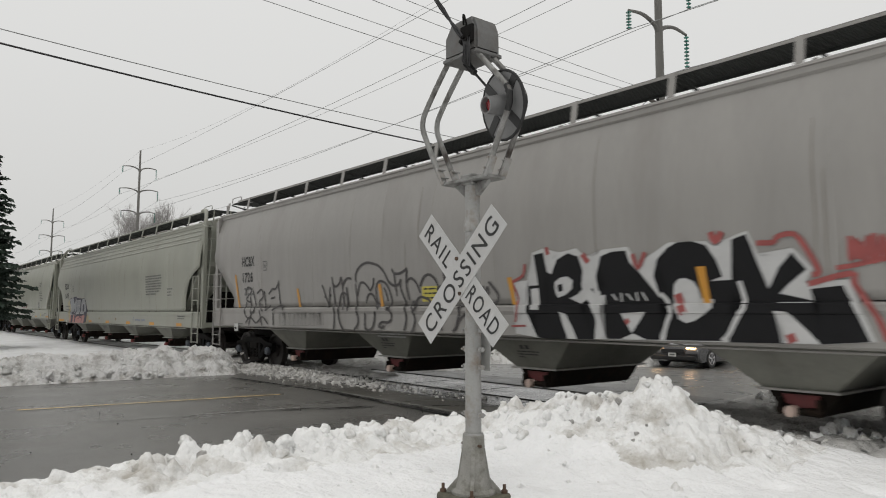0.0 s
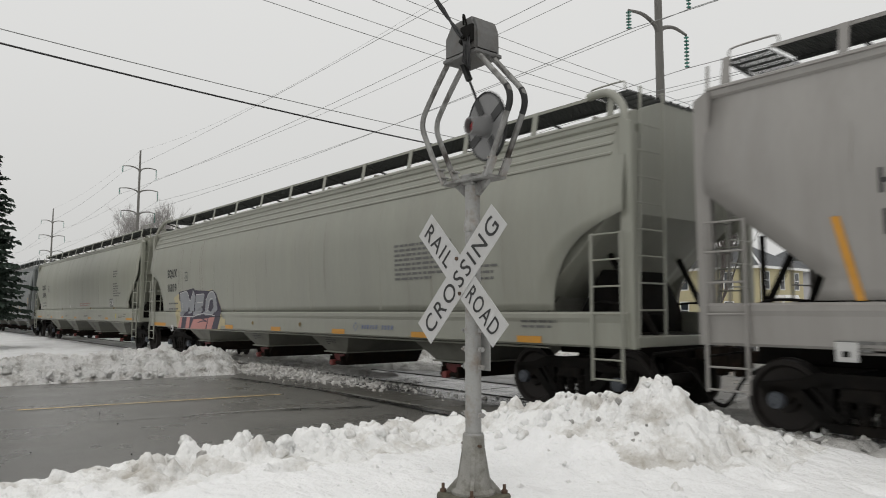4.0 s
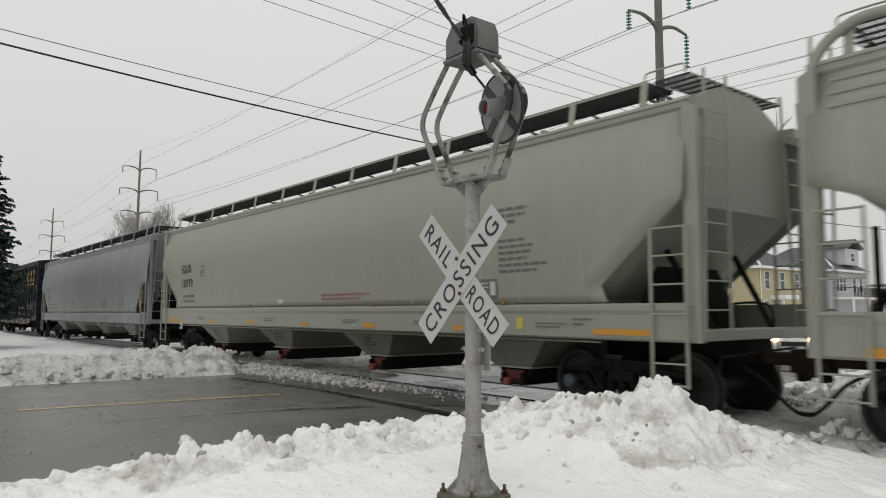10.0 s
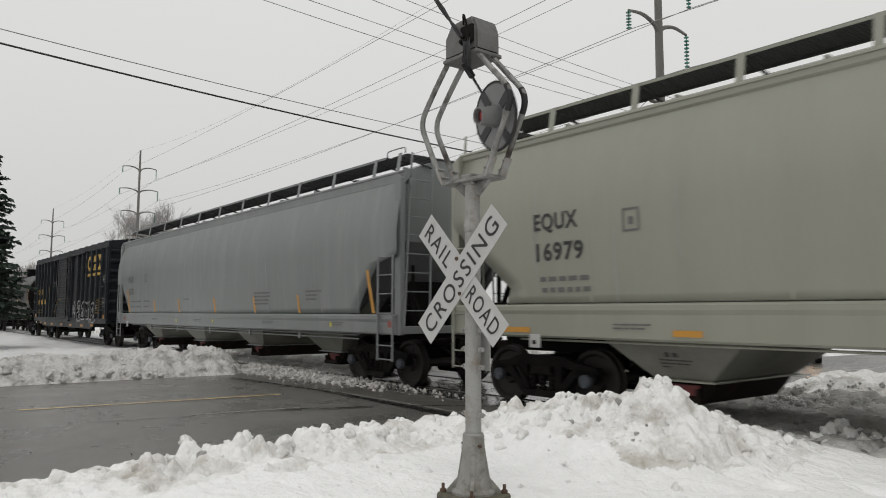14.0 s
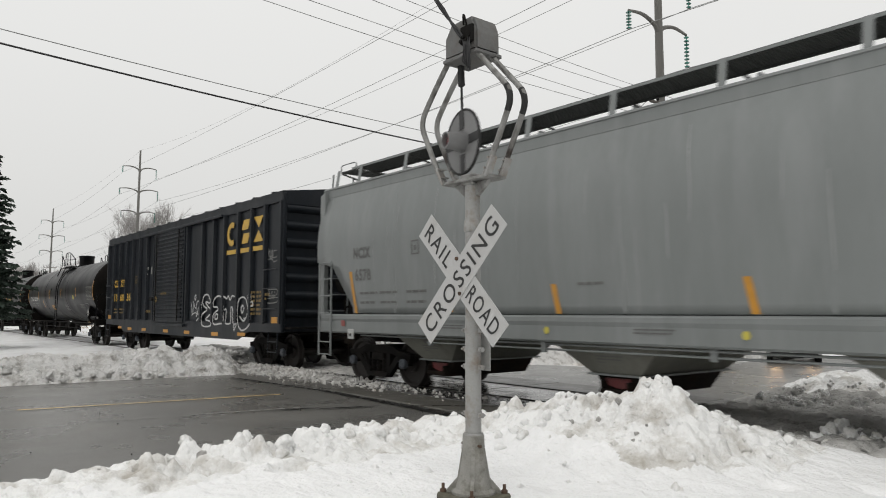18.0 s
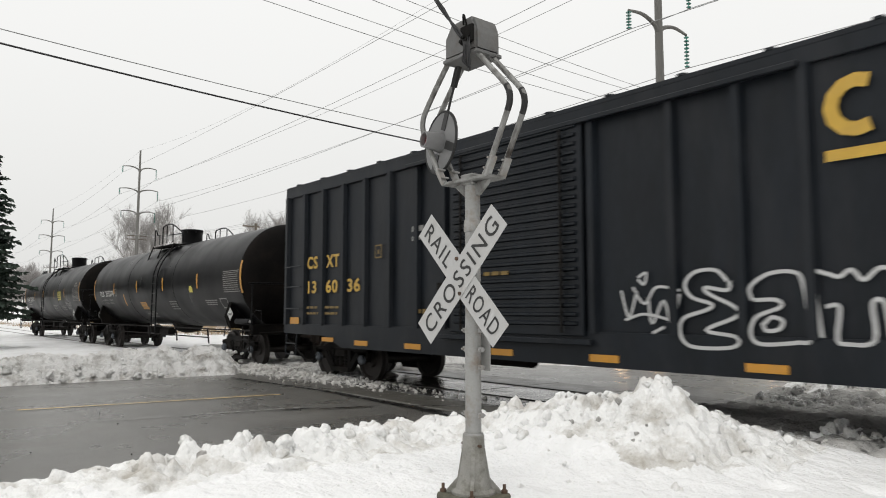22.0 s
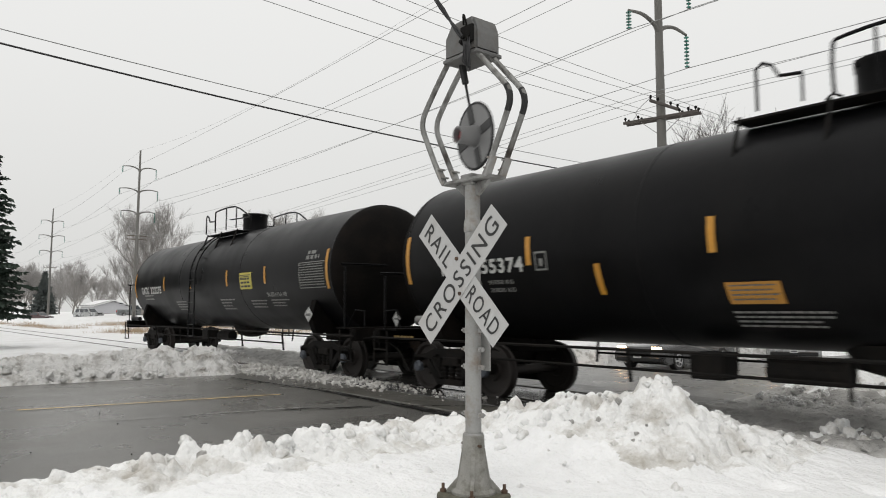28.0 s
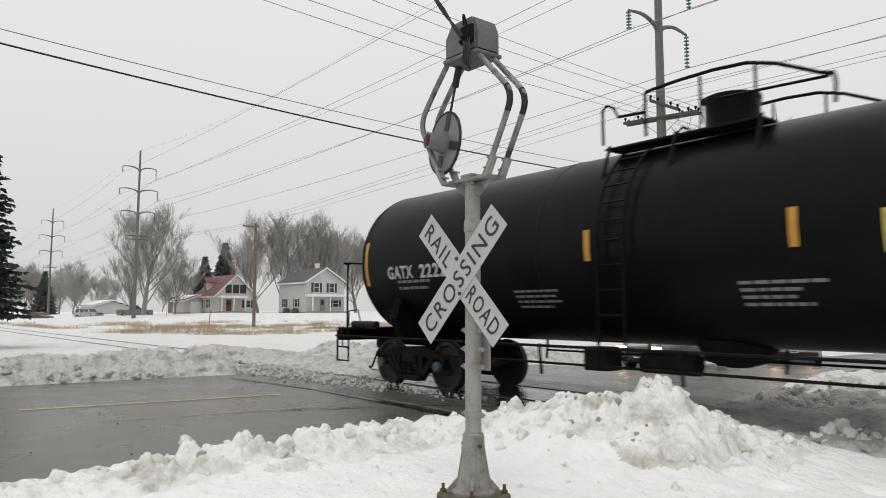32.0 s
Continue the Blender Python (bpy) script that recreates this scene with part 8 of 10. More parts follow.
        for body, a, b in pieces:
            vs, fs = glyphs(body, size, 1.2, bold=0.006)
            x0, x1 = min(v[0] for v in vs), max(v[0] for v in vs)
            k = (b - a) / (x1 - x0)
            verts = [(a + (v[0] - x0) * k, -0.0045, v[1] - cap / 2) for v in vs]
            tagged(pydata("lettering", verts, fs, sign_black, ob), "black sign lettering")
    for dx, z in ((-0.055, 1.74), (-0.02, 1.475)):
        bm = bmesh.new()
        rod(bm, (dx - 0.01, -0.115, z), (dx - 0.01, -0.06, z), 0.014, 8)
        part("bolt", bm, rusty, sig, "rusty sign bolt")
    # swinging banner, pivoted inside the housing
    bm = bmesh.new()
    rod(bm, (0, 0, -0.10), (0, 0, -0.46), 0.010, 8)
    box(bm, -0.022, 0.022, -0.022, 0.022, -0.24, -0.06, 0.006)
    banner = part("banner", bm, black_rubber, sig, "swinging banner with a red lamp", smooth=0.6)
    bm = bmesh.new()
    tube(bm, [(0.252 * math.cos(2 * math.pi * i / 40), 0, -0.69 + 0.252 * math.sin(2 * math.pi * i / 40)) for i in range(41)], 0.012, 6)
    part("rim", bm, black_rubber, banner, "black rim of the disk", smooth=0.8)
    bm = bmesh.new()
    turned(bm, "y", [(-0.004, 0.01), (-0.006, 0.25), (0.006, 0.25), (0.004, 0.01)], 40, m=pose(0, 0, -0.69))
    part("disk", bm, disk_grey, banner, "grey enamelled disk", smooth=0.5)
    for a in range(4):
        bm = bmesh.new()
        box(bm, -0.034, 0.034, -0.011, 0.011, 0.10, 0.245, 0, m=pose(0, 0, -0.69, 0, 90 * a, 0))
        part("cross_bar", bm, sign_black, banner, "black cross mark")
    bm = bmesh.new()
    turned(bm, "y", [(0.10, 0.045), (0.07, 0.07), (0.0, 0.085), (-0.06, 0.075), (-0.10, 0.068), (-0.16, 0.066), (-0.16, 0.056), (-0.11, 0.056)], 20, m=pose(0, 0, -0.69))
    part("lamp_housing", bm, disk_grey, banner, "grey hooded lamp housing", smooth=0.6)
    bm = bmesh.new()
    turned(bm, "y", [(-0.112, 0.058), (-0.125, 0.045), (-0.130, 0.02), (-0.131, 0.005)], 20, m=pose(0, 0, -0.69))
    part("lens", bm, lens_red, banner, "dark red glass lens", smooth=0.8)
    for piece in banner.children:
        piece.matrix_local = pose(0, 0, 0, 0, 0, -11) @ piece.matrix_local
    return sig, banner


SIGNAL, BANNER = build_signal()
BANNER_AT = (-0.135, 0.0, 3.35)


# ---- pylons, poles and wires ----
def insulator(bm, top, length, discs):
    x, y, z = top
    prof = []
    for i in range(discs):
        h = -length * (i + 0.5) / discs
        prof += [(h + length / discs * 0.35, 0.02), (h, 0.125), (h - length / discs * 0.18, 0.11), (h - length / discs * 0.22, 0.02)]
    turned(bm, "z", sorted(prof), 10, m=pose(x, y, z))


def pylon(x, y, base, arms, low, height, lean=0.0, detail=True, roadside=False):
    """A tall single-pole line support with three curved arm pairs and a lower crossarm. Returns the wire points."""
    ob = thing("power_pylon", (x, y, base), "tall weathered grey transmission pole with curved arms", "power pole", group="transmission poles")
    bm = bmesh.new()
    n = 14
    tube(bm, [(lean * i / n * height, 0, height * i / n) for i in range(n + 1)], 0.2, 12, radii=[0.27 - 0.15 * i / n for i in range(n + 1)])
    part("pole", bm, steel_pole, ob, smooth=1.0)
    pts = []
    for k, z in enumerate(arms):
        lx = lean * z
        for s in (-1, 1):
            reach = 2.25 if k != 1 else 2.55
            bm = bmesh.new()
            line = smooth_line([(lx, 0, z - base - 0.55), (lx, s * 0.35, z - base - 0.12), (lx, s * reach * 0.55, z - base + 0.12), (lx, s * reach, z - base + 0.02)], 5)
            tube(bm, line, 0.07, 8, radii=[0.12 - 0.06 * i / (len(line) - 1) for i in range(len(line))])
            arm = part("arm", bm, steel_pole, ob, smooth=1.0)
            bm = bmesh.new()
            ln = (1.6 if roadside else 1.35) if s > 0 else 0.85
            insulator(bm, (lx, s * reach, z - base), ln, 9 if s > 0 else 6)
            part("insulator", bm, insulator_green, arm, "string of green glass insulators")
            pts.append(Vector((x + lx, y + s * reach, z - ln)))
    if roadside:
        # one arm across the railway line, a double arm across the road line
        bm = bmesh.new()
        box(bm, 0.14, 0.24, -1.1, 1.1, 10.60, 10.72, 0.01)
        part("crossarm", bm, bark_near, ob)
        turnm = pose(0, 0, 0, 0, 0, 13)
        for off in (-0.19, 0.19):
            bm = bmesh.new()
            box(bm, -1.72, 1.72, off - 0.05, off + 0.05, 10.02, 10.15, 0.01, m=turnm)
            part("crossarm", bm, bark_near, ob)
        for u, v, zz, m in [(-1.05, 0, 10.72, 0), (-0.5, 0, 10.72, 0), (0.5, 0, 10.72, 0), (1.05, 0, 10.72, 0)] + [(k, o, 10.15, 1) for k in (-1.62, -1.0, 0.9, 1.3, 1.62) for o in (-0.19, 0.19)]:
            bm = bmesh.new()
            turned(bm, "z", [(zz, 0.02), (zz + 0.06, 0.03), (zz + 0.09, 0.065), (zz + 0.17, 0.055), (zz + 0.19, 0.02)], 8, m=(turnm @ pose(u, v, 0) if m else pose(0.19, u, 0)))
            part("pin_insulator", bm, under_black, ob)
        for s in (-1, 1):
            bm = bmesh.new()
            a, b = turnm @ Vector((s * 0.95, 0, 10.05)), turnm @ Vector((s * 0.1, 0, 9.35))
            rod(bm, a, b, 0.018, 6)
            part("brace", bm, galv, ob)
            bm = bmesh.new()
            tube(bm, smooth_line([(0.19, s * 1.05, 10.8), (0.5 * s, s * 1.1, 10.35), (0.9 * s, s * 0.6, 10.3), turnm @ Vector((s * 1.3, 0, 10.25))], 4), 0.012, 5)
            part("jumper_wire", bm, cable_black, ob)
    bm = bmesh.new()
    for dz in (() if roadside else ((0, 0.5) if detail else (0,))):
        rodz = low - base - dz
        box(bm, -0.06, 0.06, -1.35, 1.35, rodz - 0.06, rodz + 0.06, 0.01)
    if roadside:
        bm.free()
    else:
        part("crossarm", bm, wood_pole, ob)
    lows = []
    for yy in (-1.25, -0.65, 0.65, 1.25):
        lows.append(Vector((x, y + yy, low + (0.42 if roadside else 0.2))))
        if roadside:
            continue
        bm = bmesh.new()
        turned(bm, "z", [(low - base + 0.06, 0.03), (low - base + 0.10, 0.07), (low - base + 0.2, 0.06), (low - base + 0.22, 0.03)], 8, m=pose(0, yy, 0))
        part("pin_insulator", bm, galv, ob)
    return pts, lows, Vector((x + lean * height, y, base + height))


p0_hv, p0_low, p0_top = pylon(-18.4, 27.8, 0.1, (14.6, 17.6, 20.6), 10.65, 23.4, roadside=True)
p1_hv, p1_low, p1_top = pylon(-104.0, 30.0, 0.6, (15.3, 18.4, 21.5), 12.0, 23.4, 0.018)
p2_hv, p2_low, p2_top = pylon(-178.6, 33.4, 0.8, (14.9, 18.3, 21.6), 11.3, 23.6, 0.024, False)
p3_hv = [v + Vector((-90, 3.0, 0)) for v in p2_hv]
p3_low = [v + Vector((-90, 3.0, 0)) for v in p2_low]
p9_hv = [v + Vector((86, -2.0, 1.1)) for v in p0_hv]
p9_low = [v + Vector((70, -1.5, dz)) for v, dz in zip(p0_low, (-1.0, 0.8, 0.0, -0.15))]


def wire(a, b, sag, r, name="overhead_wire", label="thin grey overhead wire", mat=None):
    bm = bmesh.new()
    n = 26
    pts = []
    for i in range(n + 1):
        t = i / n
        p = Vector(a).lerp(Vector(b), t)
        p.z -= sag * 4 * t * (1 - t)
        pts.append(p)
    tube(bm, pts, r, 5)
    tagged(part(name, bm, mat or wire_grey, None, smooth=1.5), label, "wire", group="overhead wires")


for a, b, sag in zip(p0_hv, p1_hv, (0.82, 0.58, 0.67, 0.83, 0.58, 0.70)):
    wire(a, b, sag, 0.017)
for group_a, group_b, sag in ((p1_hv, p2_hv, 1.0), (p2_hv, p3_hv, 1.0), (p0_hv, p9_hv, 1.2)):
    for a, b in zip(group_a, group_b):
        wire(a, b, sag, 0.017)
wire(p0_top - Vector((0, 0, 0.9)), p1_top, 1.95, 0.010)
wire(p1_top, p2_top, 0.9, 0.010)
wire(p0_top, p0_top + Vector((86, -2, 0.5)), 0.9, 0.010)

# wooden pole in the field
WOOD = (-60.9, 27.9, 0.35)


def wooden_pole(x, y, z, h, arm=True):
    ob = thing("utility_pole", (x, y, z), "weathered wooden utility pole with a crossarm, standing in snow", "utility pole")
    bm = bmesh.new()
    n = 8
    tube(bm, [(0, 0, -0.2 + (h + 0.2) * i / n) for i in range(n + 1)], 0.14, 10, radii=[0.16 - 0.05 * i / n for i in range(n + 1)])
    part("pole", bm, wood_pole, ob, smooth=1.0)
    out = []
    bm = bmesh.new()
    box(bm, -0.06, 0.06, -1.25, 0.35, h - 0.35, h - 0.23, 0.01)
    part("crossarm", bm, wood_pole, ob)
    for yy in (-1.15, -0.6, 0.25):
        bm = bmesh.new()
        turned(bm, "z", [(h - 0.23, 0.03), (h - 0.15, 0.06), (h - 0.08, 0.05)], 8, m=pose(0, yy, 0))
        part("pin_insulator", bm, galv, ob)
        out.append(Vector((x, y + yy, z + h - 0.1)))
    return out


wood_pts = wooden_pole(*WOOD, 9.1)
for a, b in zip(wood_pts, p0_low):
    wire(a, b, 0.06, 0.011)
for a, b in zip(wood_pts, p1_low):
    wire(a, b, 0.5, 0.011)
for a, b in zip(p1_low, p2_low):
    wire(a, b, 0.8, 0.011)
for a, b in zip(p2_low, p3_low):
    wire(a, b, 0.8, 0.011)
for a, b in zip(p0_low, p9_low):
    wire(a, b, 0.5, 0.011)

# roadside lines that run beside the road, out of view to the left, over the railway and on
POLE_A, POLE_B = Vector((-18.3, -0.4, 0)), Vector((-12.0, 62.0, 0))
for k, (za, zb, sag) in enumerate(((10.76, 10.19, 0.39), (11.11, 10.40, 0.22), (12.39, 11.13, 0.55), (12.65, 11.37, 0.36))):
    off = Vector((0.02 * k, 0, 0))
    b = Vector((-18.5, 27.7, zb))
    wire(POLE_A + off + Vector((0, 0, za)), b, sag, 0.011)
    wire(b, POLE_B + off + Vector((0, 0, 8.8)), 0.5, 0.011)
wire(POLE_A + Vector((0, 0, 7.92)), (-18.5, 27.7, 7.56), 0.32, 0.012)
wire(POLE_A + Vector((0, 0, 7.61)), (-18.5, 27.7, 7.16), 0.34, 0.024, "telephone_cable", "thick black telephone cable", cable_black)
wire((-18.5, 27.7, 7.16), (50.0, 26.0, 7.5), 0.7, 0.024, "telephone_cable", "thick black telephone cable", cable_black)
wire((-18.4, 27.4, 6.6), POLE_B + Vector((0, 0, 6.5)), 0.5, 0.02, "telephone_cable", "thick black telephone cable", cable_black)


# ---- trees ----
def bare_tree_data(seed, height, spread, twigs=2200, trunk_r=0.28, fork=0.25):
    """Trunk and limbs in one list, twigs in another."""
    rnd = random.Random(seed)
    limbs, tips = [], []

    def grow(p, d, length, r, level):
        segs = 6
        pts, rad = [p], [r]
        for i in range(segs):
            d = (d + Vector((rnd.gauss(0, 0.09), rnd.gauss(0, 0.09), (0.0, 0.10, 0.08, 0.04, 0.0)[level]))).normalized()
            p = p + d * (length / segs)
            pts.append(p)
            rad.append(max(0.012, r * (1 - 0.75 * (i + 1) / segs)))
        limbs.append((pts, rad))
        if level >= 2:
            tips.extend((q, d) for q in pts[1:])
        if level >= 3:
            return
        for k in range((16, 8, 6)[level]):
            t = rnd.uniform(fork if level == 0 else 0.2, 1.0)
            i = min(segs - 1, int(t * segs))
            q = pts[i].lerp(pts[i + 1], t * segs - i)
            ang = 2.4 * k + rnd.uniform(-0.5, 0.5)
            out = Vector((math.cos(ang), math.sin(ang), 0))
            if level == 0:
                nd = (Vector((0, 0, rnd.uniform(0.75, 1.15))) + out * rnd.uniform(0.55, 1.0) * spread * (1.15 - 0.55 * t)).normalized()
                ln = height * 0.56 * (1.05 - 0.42 * t) * rnd.uniform(0.85, 1.1)
            else:
                nd = (d * rnd.uniform(0.7, 1.0) + out * rnd.uniform(0.4, 0.75) + Vector((0, 0, 0.18))).normalized()
                ln = length * rnd.uniform(0.38, 0.60)
            grow(q, nd, ln, max(0.012, rad[i] * rnd.uniform(0.30, 0.46)), level + 1)
    grow(Vector((0, 0, -0.3)), Vector((0, 0, 1)), height * 0.62, trunk_r, 0)
    lv, lf = [], []
    for pts, rad in limbs:
        seg = 6 if rad[0] > 0.08 else 3
        base = len(lv)
        for i, p in enumerate(pts):
            dd = (pts[min(i + 1, len(pts) - 1)] - pts[max(i - 1, 0)]).normalized()
            a = dd.orthogonal().normalized()
            b = dd.cross(a)
            lv += [tuple(p + (a * math.cos(2 * math.pi * k / seg) + b * math.sin(2 * math.pi * k / seg)) * rad[i]) for k in range(seg)]
        for i in range(len(pts) - 1):
            for k in range(seg):
                u, v = base + i * seg + k, base + i * seg + (k + 1) % seg
                lf.append((u, v, v + seg, u + seg))
    tv, tf = [], []
    for _ in range(twigs):
        q, dd = tips[rnd.randrange(len(tips))]
        nd = (dd + Vector((rnd.gauss(0, 0.5), rnd.gauss(0, 0.5), rnd.gauss(0.25, 0.3)))).normalized()
        ln = rnd.uniform(0.5, 1.3) * height / 15
        a = nd.orthogonal().normalized() * 0.011
        b = nd.cross(a)
        e = q + nd * ln
        base = len(tv)
        tv += [tuple(q + a), tuple(q - a * 0.5 + b), tuple(q - a * 0.5 - b), tuple(e)]
        tf += [(base, base + 1, base + 3), (base + 1, base + 2, base + 3), (base + 2, base, base + 3)]
    return lv, lf, tv, tf


def bare_tree(x, y, z, data, label, turn=0.0, size=1.0):
    ob = thing("bare_tree", (x, y, z), label, "tree", group="bare trees", turn=turn)
    ob.scale = (size, size, size)
    for nm, key, mat in (("trunk", 0, bark), ("crown", 1, twig)):
        c = new(nm, data[key])
        c.parent = ob
    return ob


def tree_meshes(seed, *args, mats=(bark, twig), **kw):
    lv, lf, tv, tf = bare_tree_data(seed, *args, **kw)
    out = []
    for v, f, m in ((lv, lf, mats[0]), (tv, tf, mats[1])):
        me = bpy.data.meshes.new("tree_wood")
        me.from_pydata(v, [], f)
        me.materials.append(m)
        out.append(me)
    return out


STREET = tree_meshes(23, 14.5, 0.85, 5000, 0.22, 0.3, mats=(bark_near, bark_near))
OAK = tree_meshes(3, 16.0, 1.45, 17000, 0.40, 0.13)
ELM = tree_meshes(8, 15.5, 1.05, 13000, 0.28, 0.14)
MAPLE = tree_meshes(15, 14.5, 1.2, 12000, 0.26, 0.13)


def spot(px, depth):
    """A place on the ground seen at a share px of the picture's width, at a distance along the view."""
    side = (px * 2 - 1) * math.tan(radians(63.3) / 2) * depth
    return (AHEAD.x * depth + math.sin(VIEW_YAW) * side, AHEAD.y * depth + math.cos(VIEW_YAW) * side)


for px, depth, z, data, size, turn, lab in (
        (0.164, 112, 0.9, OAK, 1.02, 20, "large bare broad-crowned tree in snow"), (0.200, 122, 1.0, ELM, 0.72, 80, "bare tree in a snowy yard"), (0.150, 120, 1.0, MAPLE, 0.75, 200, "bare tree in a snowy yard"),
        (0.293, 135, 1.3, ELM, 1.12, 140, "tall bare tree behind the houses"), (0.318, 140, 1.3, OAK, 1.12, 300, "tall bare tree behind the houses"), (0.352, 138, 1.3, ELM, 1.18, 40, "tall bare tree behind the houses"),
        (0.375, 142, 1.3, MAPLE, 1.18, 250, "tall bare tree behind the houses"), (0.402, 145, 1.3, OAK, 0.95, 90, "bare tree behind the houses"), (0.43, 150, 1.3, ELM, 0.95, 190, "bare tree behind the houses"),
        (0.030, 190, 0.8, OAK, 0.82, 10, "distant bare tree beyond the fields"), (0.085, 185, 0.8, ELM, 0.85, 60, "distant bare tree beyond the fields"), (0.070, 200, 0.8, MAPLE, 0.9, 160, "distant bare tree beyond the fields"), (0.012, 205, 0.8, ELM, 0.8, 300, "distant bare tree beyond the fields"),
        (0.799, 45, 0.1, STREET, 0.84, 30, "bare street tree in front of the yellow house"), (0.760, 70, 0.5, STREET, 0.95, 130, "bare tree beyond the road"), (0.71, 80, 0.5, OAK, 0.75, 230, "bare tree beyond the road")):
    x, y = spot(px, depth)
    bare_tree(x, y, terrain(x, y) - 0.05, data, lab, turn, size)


for k, (px, depth, size) in enumerate(((-0.01, 260, 0.9), (0.018, 250, 0.8), (0.04, 270, 0.95), (0.062, 255, 0.7), (0.092, 262, 0.85), (0.112, 248, 0.75), (0.128, 270, 0.9), (0.185, 240, 0.7), (0.215, 235, 0.75))):
    x, y = spot(px, depth)
    bare_tree(x, y, terrain(x, y) - 0.05, (MAPLE, ELM, OAK)[k % 3], "distant bare tree on the horizon, haze in its colour", 50.0 * k, size)


def spruce_mesh(seed, height, radius, whorls, sprays, dense=12, leaf=1.0, low=0.06, needles=needle):
    """Layered drooping branches, each made of many small needle sprays."""
    rnd = random.Random(seed)
    verts, faces = [], []
    for w in range(whorls):
        t = w / (whorls - 1)
        z = height * (low + (0.99 - low) * t)
        reach = radius * (1 - t) ** 0.95 * rnd.uniform(0.85, 1.1) + 0.12
        n = max(6, int(dense * (1 - t) + 5))
        for k in range(n):
            ang = 2 * math.pi * (k + rnd.random() * 0.7) / n + w
            ln = reach * rnd.uniform(0.7, 1.12)
            out = Vector((math.cos(ang), math.sin(ang), 0))
            side = Vector((-out.y, out.x, 0))
            m = max(4, int(sprays * (ln / radius) + 3))
            for i in range(m):
                u = (i + rnd.random()) / m
                p = out * (ln * u) + Vector((0, 0, z - 0.20 * ln * u - 0.16 * ln * u * u + (0.16 * ln * u ** 3)))
                for q in range(3):
                    d = (out * rnd.uniform(0.3, 1.0) + side * rnd.uniform(-1, 1) + Vector((0, 0, rnd.uniform(-0.75, 0.15)))).normalized()
                    s = leaf * rnd.uniform(0.16, 0.36) * (0.6 + 0.4 * (1 - u)) * (radius / 2.0) ** 0.5
                    a = d * s
                    b = d.cross(Vector((rnd.gauss(0, 1), rnd.gauss(0, 1), rnd.gauss(0, 1)))).normalized() * s * 0.28
                    base = len(verts)
                    verts += [tuple(p - a * 0.2), tuple(p + a * 0.4 + b), tuple(p + a), tuple(p + a * 0.4 - b)]
                    faces.append((base, base + 1, base + 2, base + 3))
    me = bpy.data.meshes.new("spruce_needles")
    me.from_pydata(verts, [], faces)
    me.materials.append(needles)
    bm = bmesh.new()
    rod(bm, (0, 0, -0.4), (0, 0, height * 0.97), radius * 0.075, 8, 0.015)
    tm = bpy.data.meshes.new("spruce_trunk")
    bm.to_mesh(tm)
    bm.free()
    tm.materials.append(bark)
    return tm, me


SPRUCE_NEAR = spruce_mesh(4, 11.5, 2.5, 38, 26, 15, 1.15, 0.16)
SPRUCE_FAR = spruce_mesh(9, 9.0, 3.0, 30, 16, 16, 1.7, 0.05, haze_needle)


def spruce(x, y, z, data, size, label):
    ob = thing("spruce_tree", (x, y, z), label, "spruce tree", group="spruces")
    ob.scale = (size, size, size)
    for nm, me in zip(("trunk", "crown"), data):
        new(nm, me).parent = ob


sx, sy = spot(-0.036, 30)
spruce(sx, sy, -0.1, SPRUCE_NEAR, 1.0, "tall dense dark green spruce beside the railway")
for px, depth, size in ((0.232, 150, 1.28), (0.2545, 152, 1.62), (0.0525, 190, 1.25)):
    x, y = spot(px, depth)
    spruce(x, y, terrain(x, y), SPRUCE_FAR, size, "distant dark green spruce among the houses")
# unseen spruces added out of view along the near side to darken the wagons' flanks
for x, y, size in ((-52, 0.5, 1.0), (-66, 2.0, 1.1), (-79, 0.5, 0.95), (-93, 2.5, 1.1), (-108, 1.0, 1.0), (-124, 3.0, 1.15), (-141, 2.0, 1.0)):
    spruce(x, y, -0.1, SPRUCE_NEAR, size, "tall dense dark green spruce beside the railway")


def grass():
    """Dry grass standing out of the snow."""
    rnd = random.Random(17)
    verts, faces = [], []
    for _ in range(900):
        depth = rnd.uniform(40, 92)
        px = rnd.uniform(-0.02, 0.46)
        x, y = spot(px, depth)
        if y < 13.5 or noise2(x, y, 0.12) < 0.02:
            continue
        z = terrain(x, y)
        for _ in range(rnd.randint(26, 60)):
            bx, by = x + rnd.gauss(0, 0.5), y + rnd.gauss(0, 0.5)
            h = rnd.uniform(0.10, 0.48)
            a = rnd.uniform(0, math.pi)
            w = 0.014
            base = len(verts)
            verts += [(bx - w * math.cos(a), by - w * math.sin(a), z), (bx + w * math.cos(a), by + w * math.sin(a), z), (bx + rnd.gauss(0, 0.22), by + rnd.gauss(0, 0.22), z + h)]
            faces.append((base, base + 1, base + 2))
    tagged(pydata("dry_grass", verts, faces, dry_grass), "tufts of dry tan grass standing out of the snow", "grass", kind="stuff")


grass()


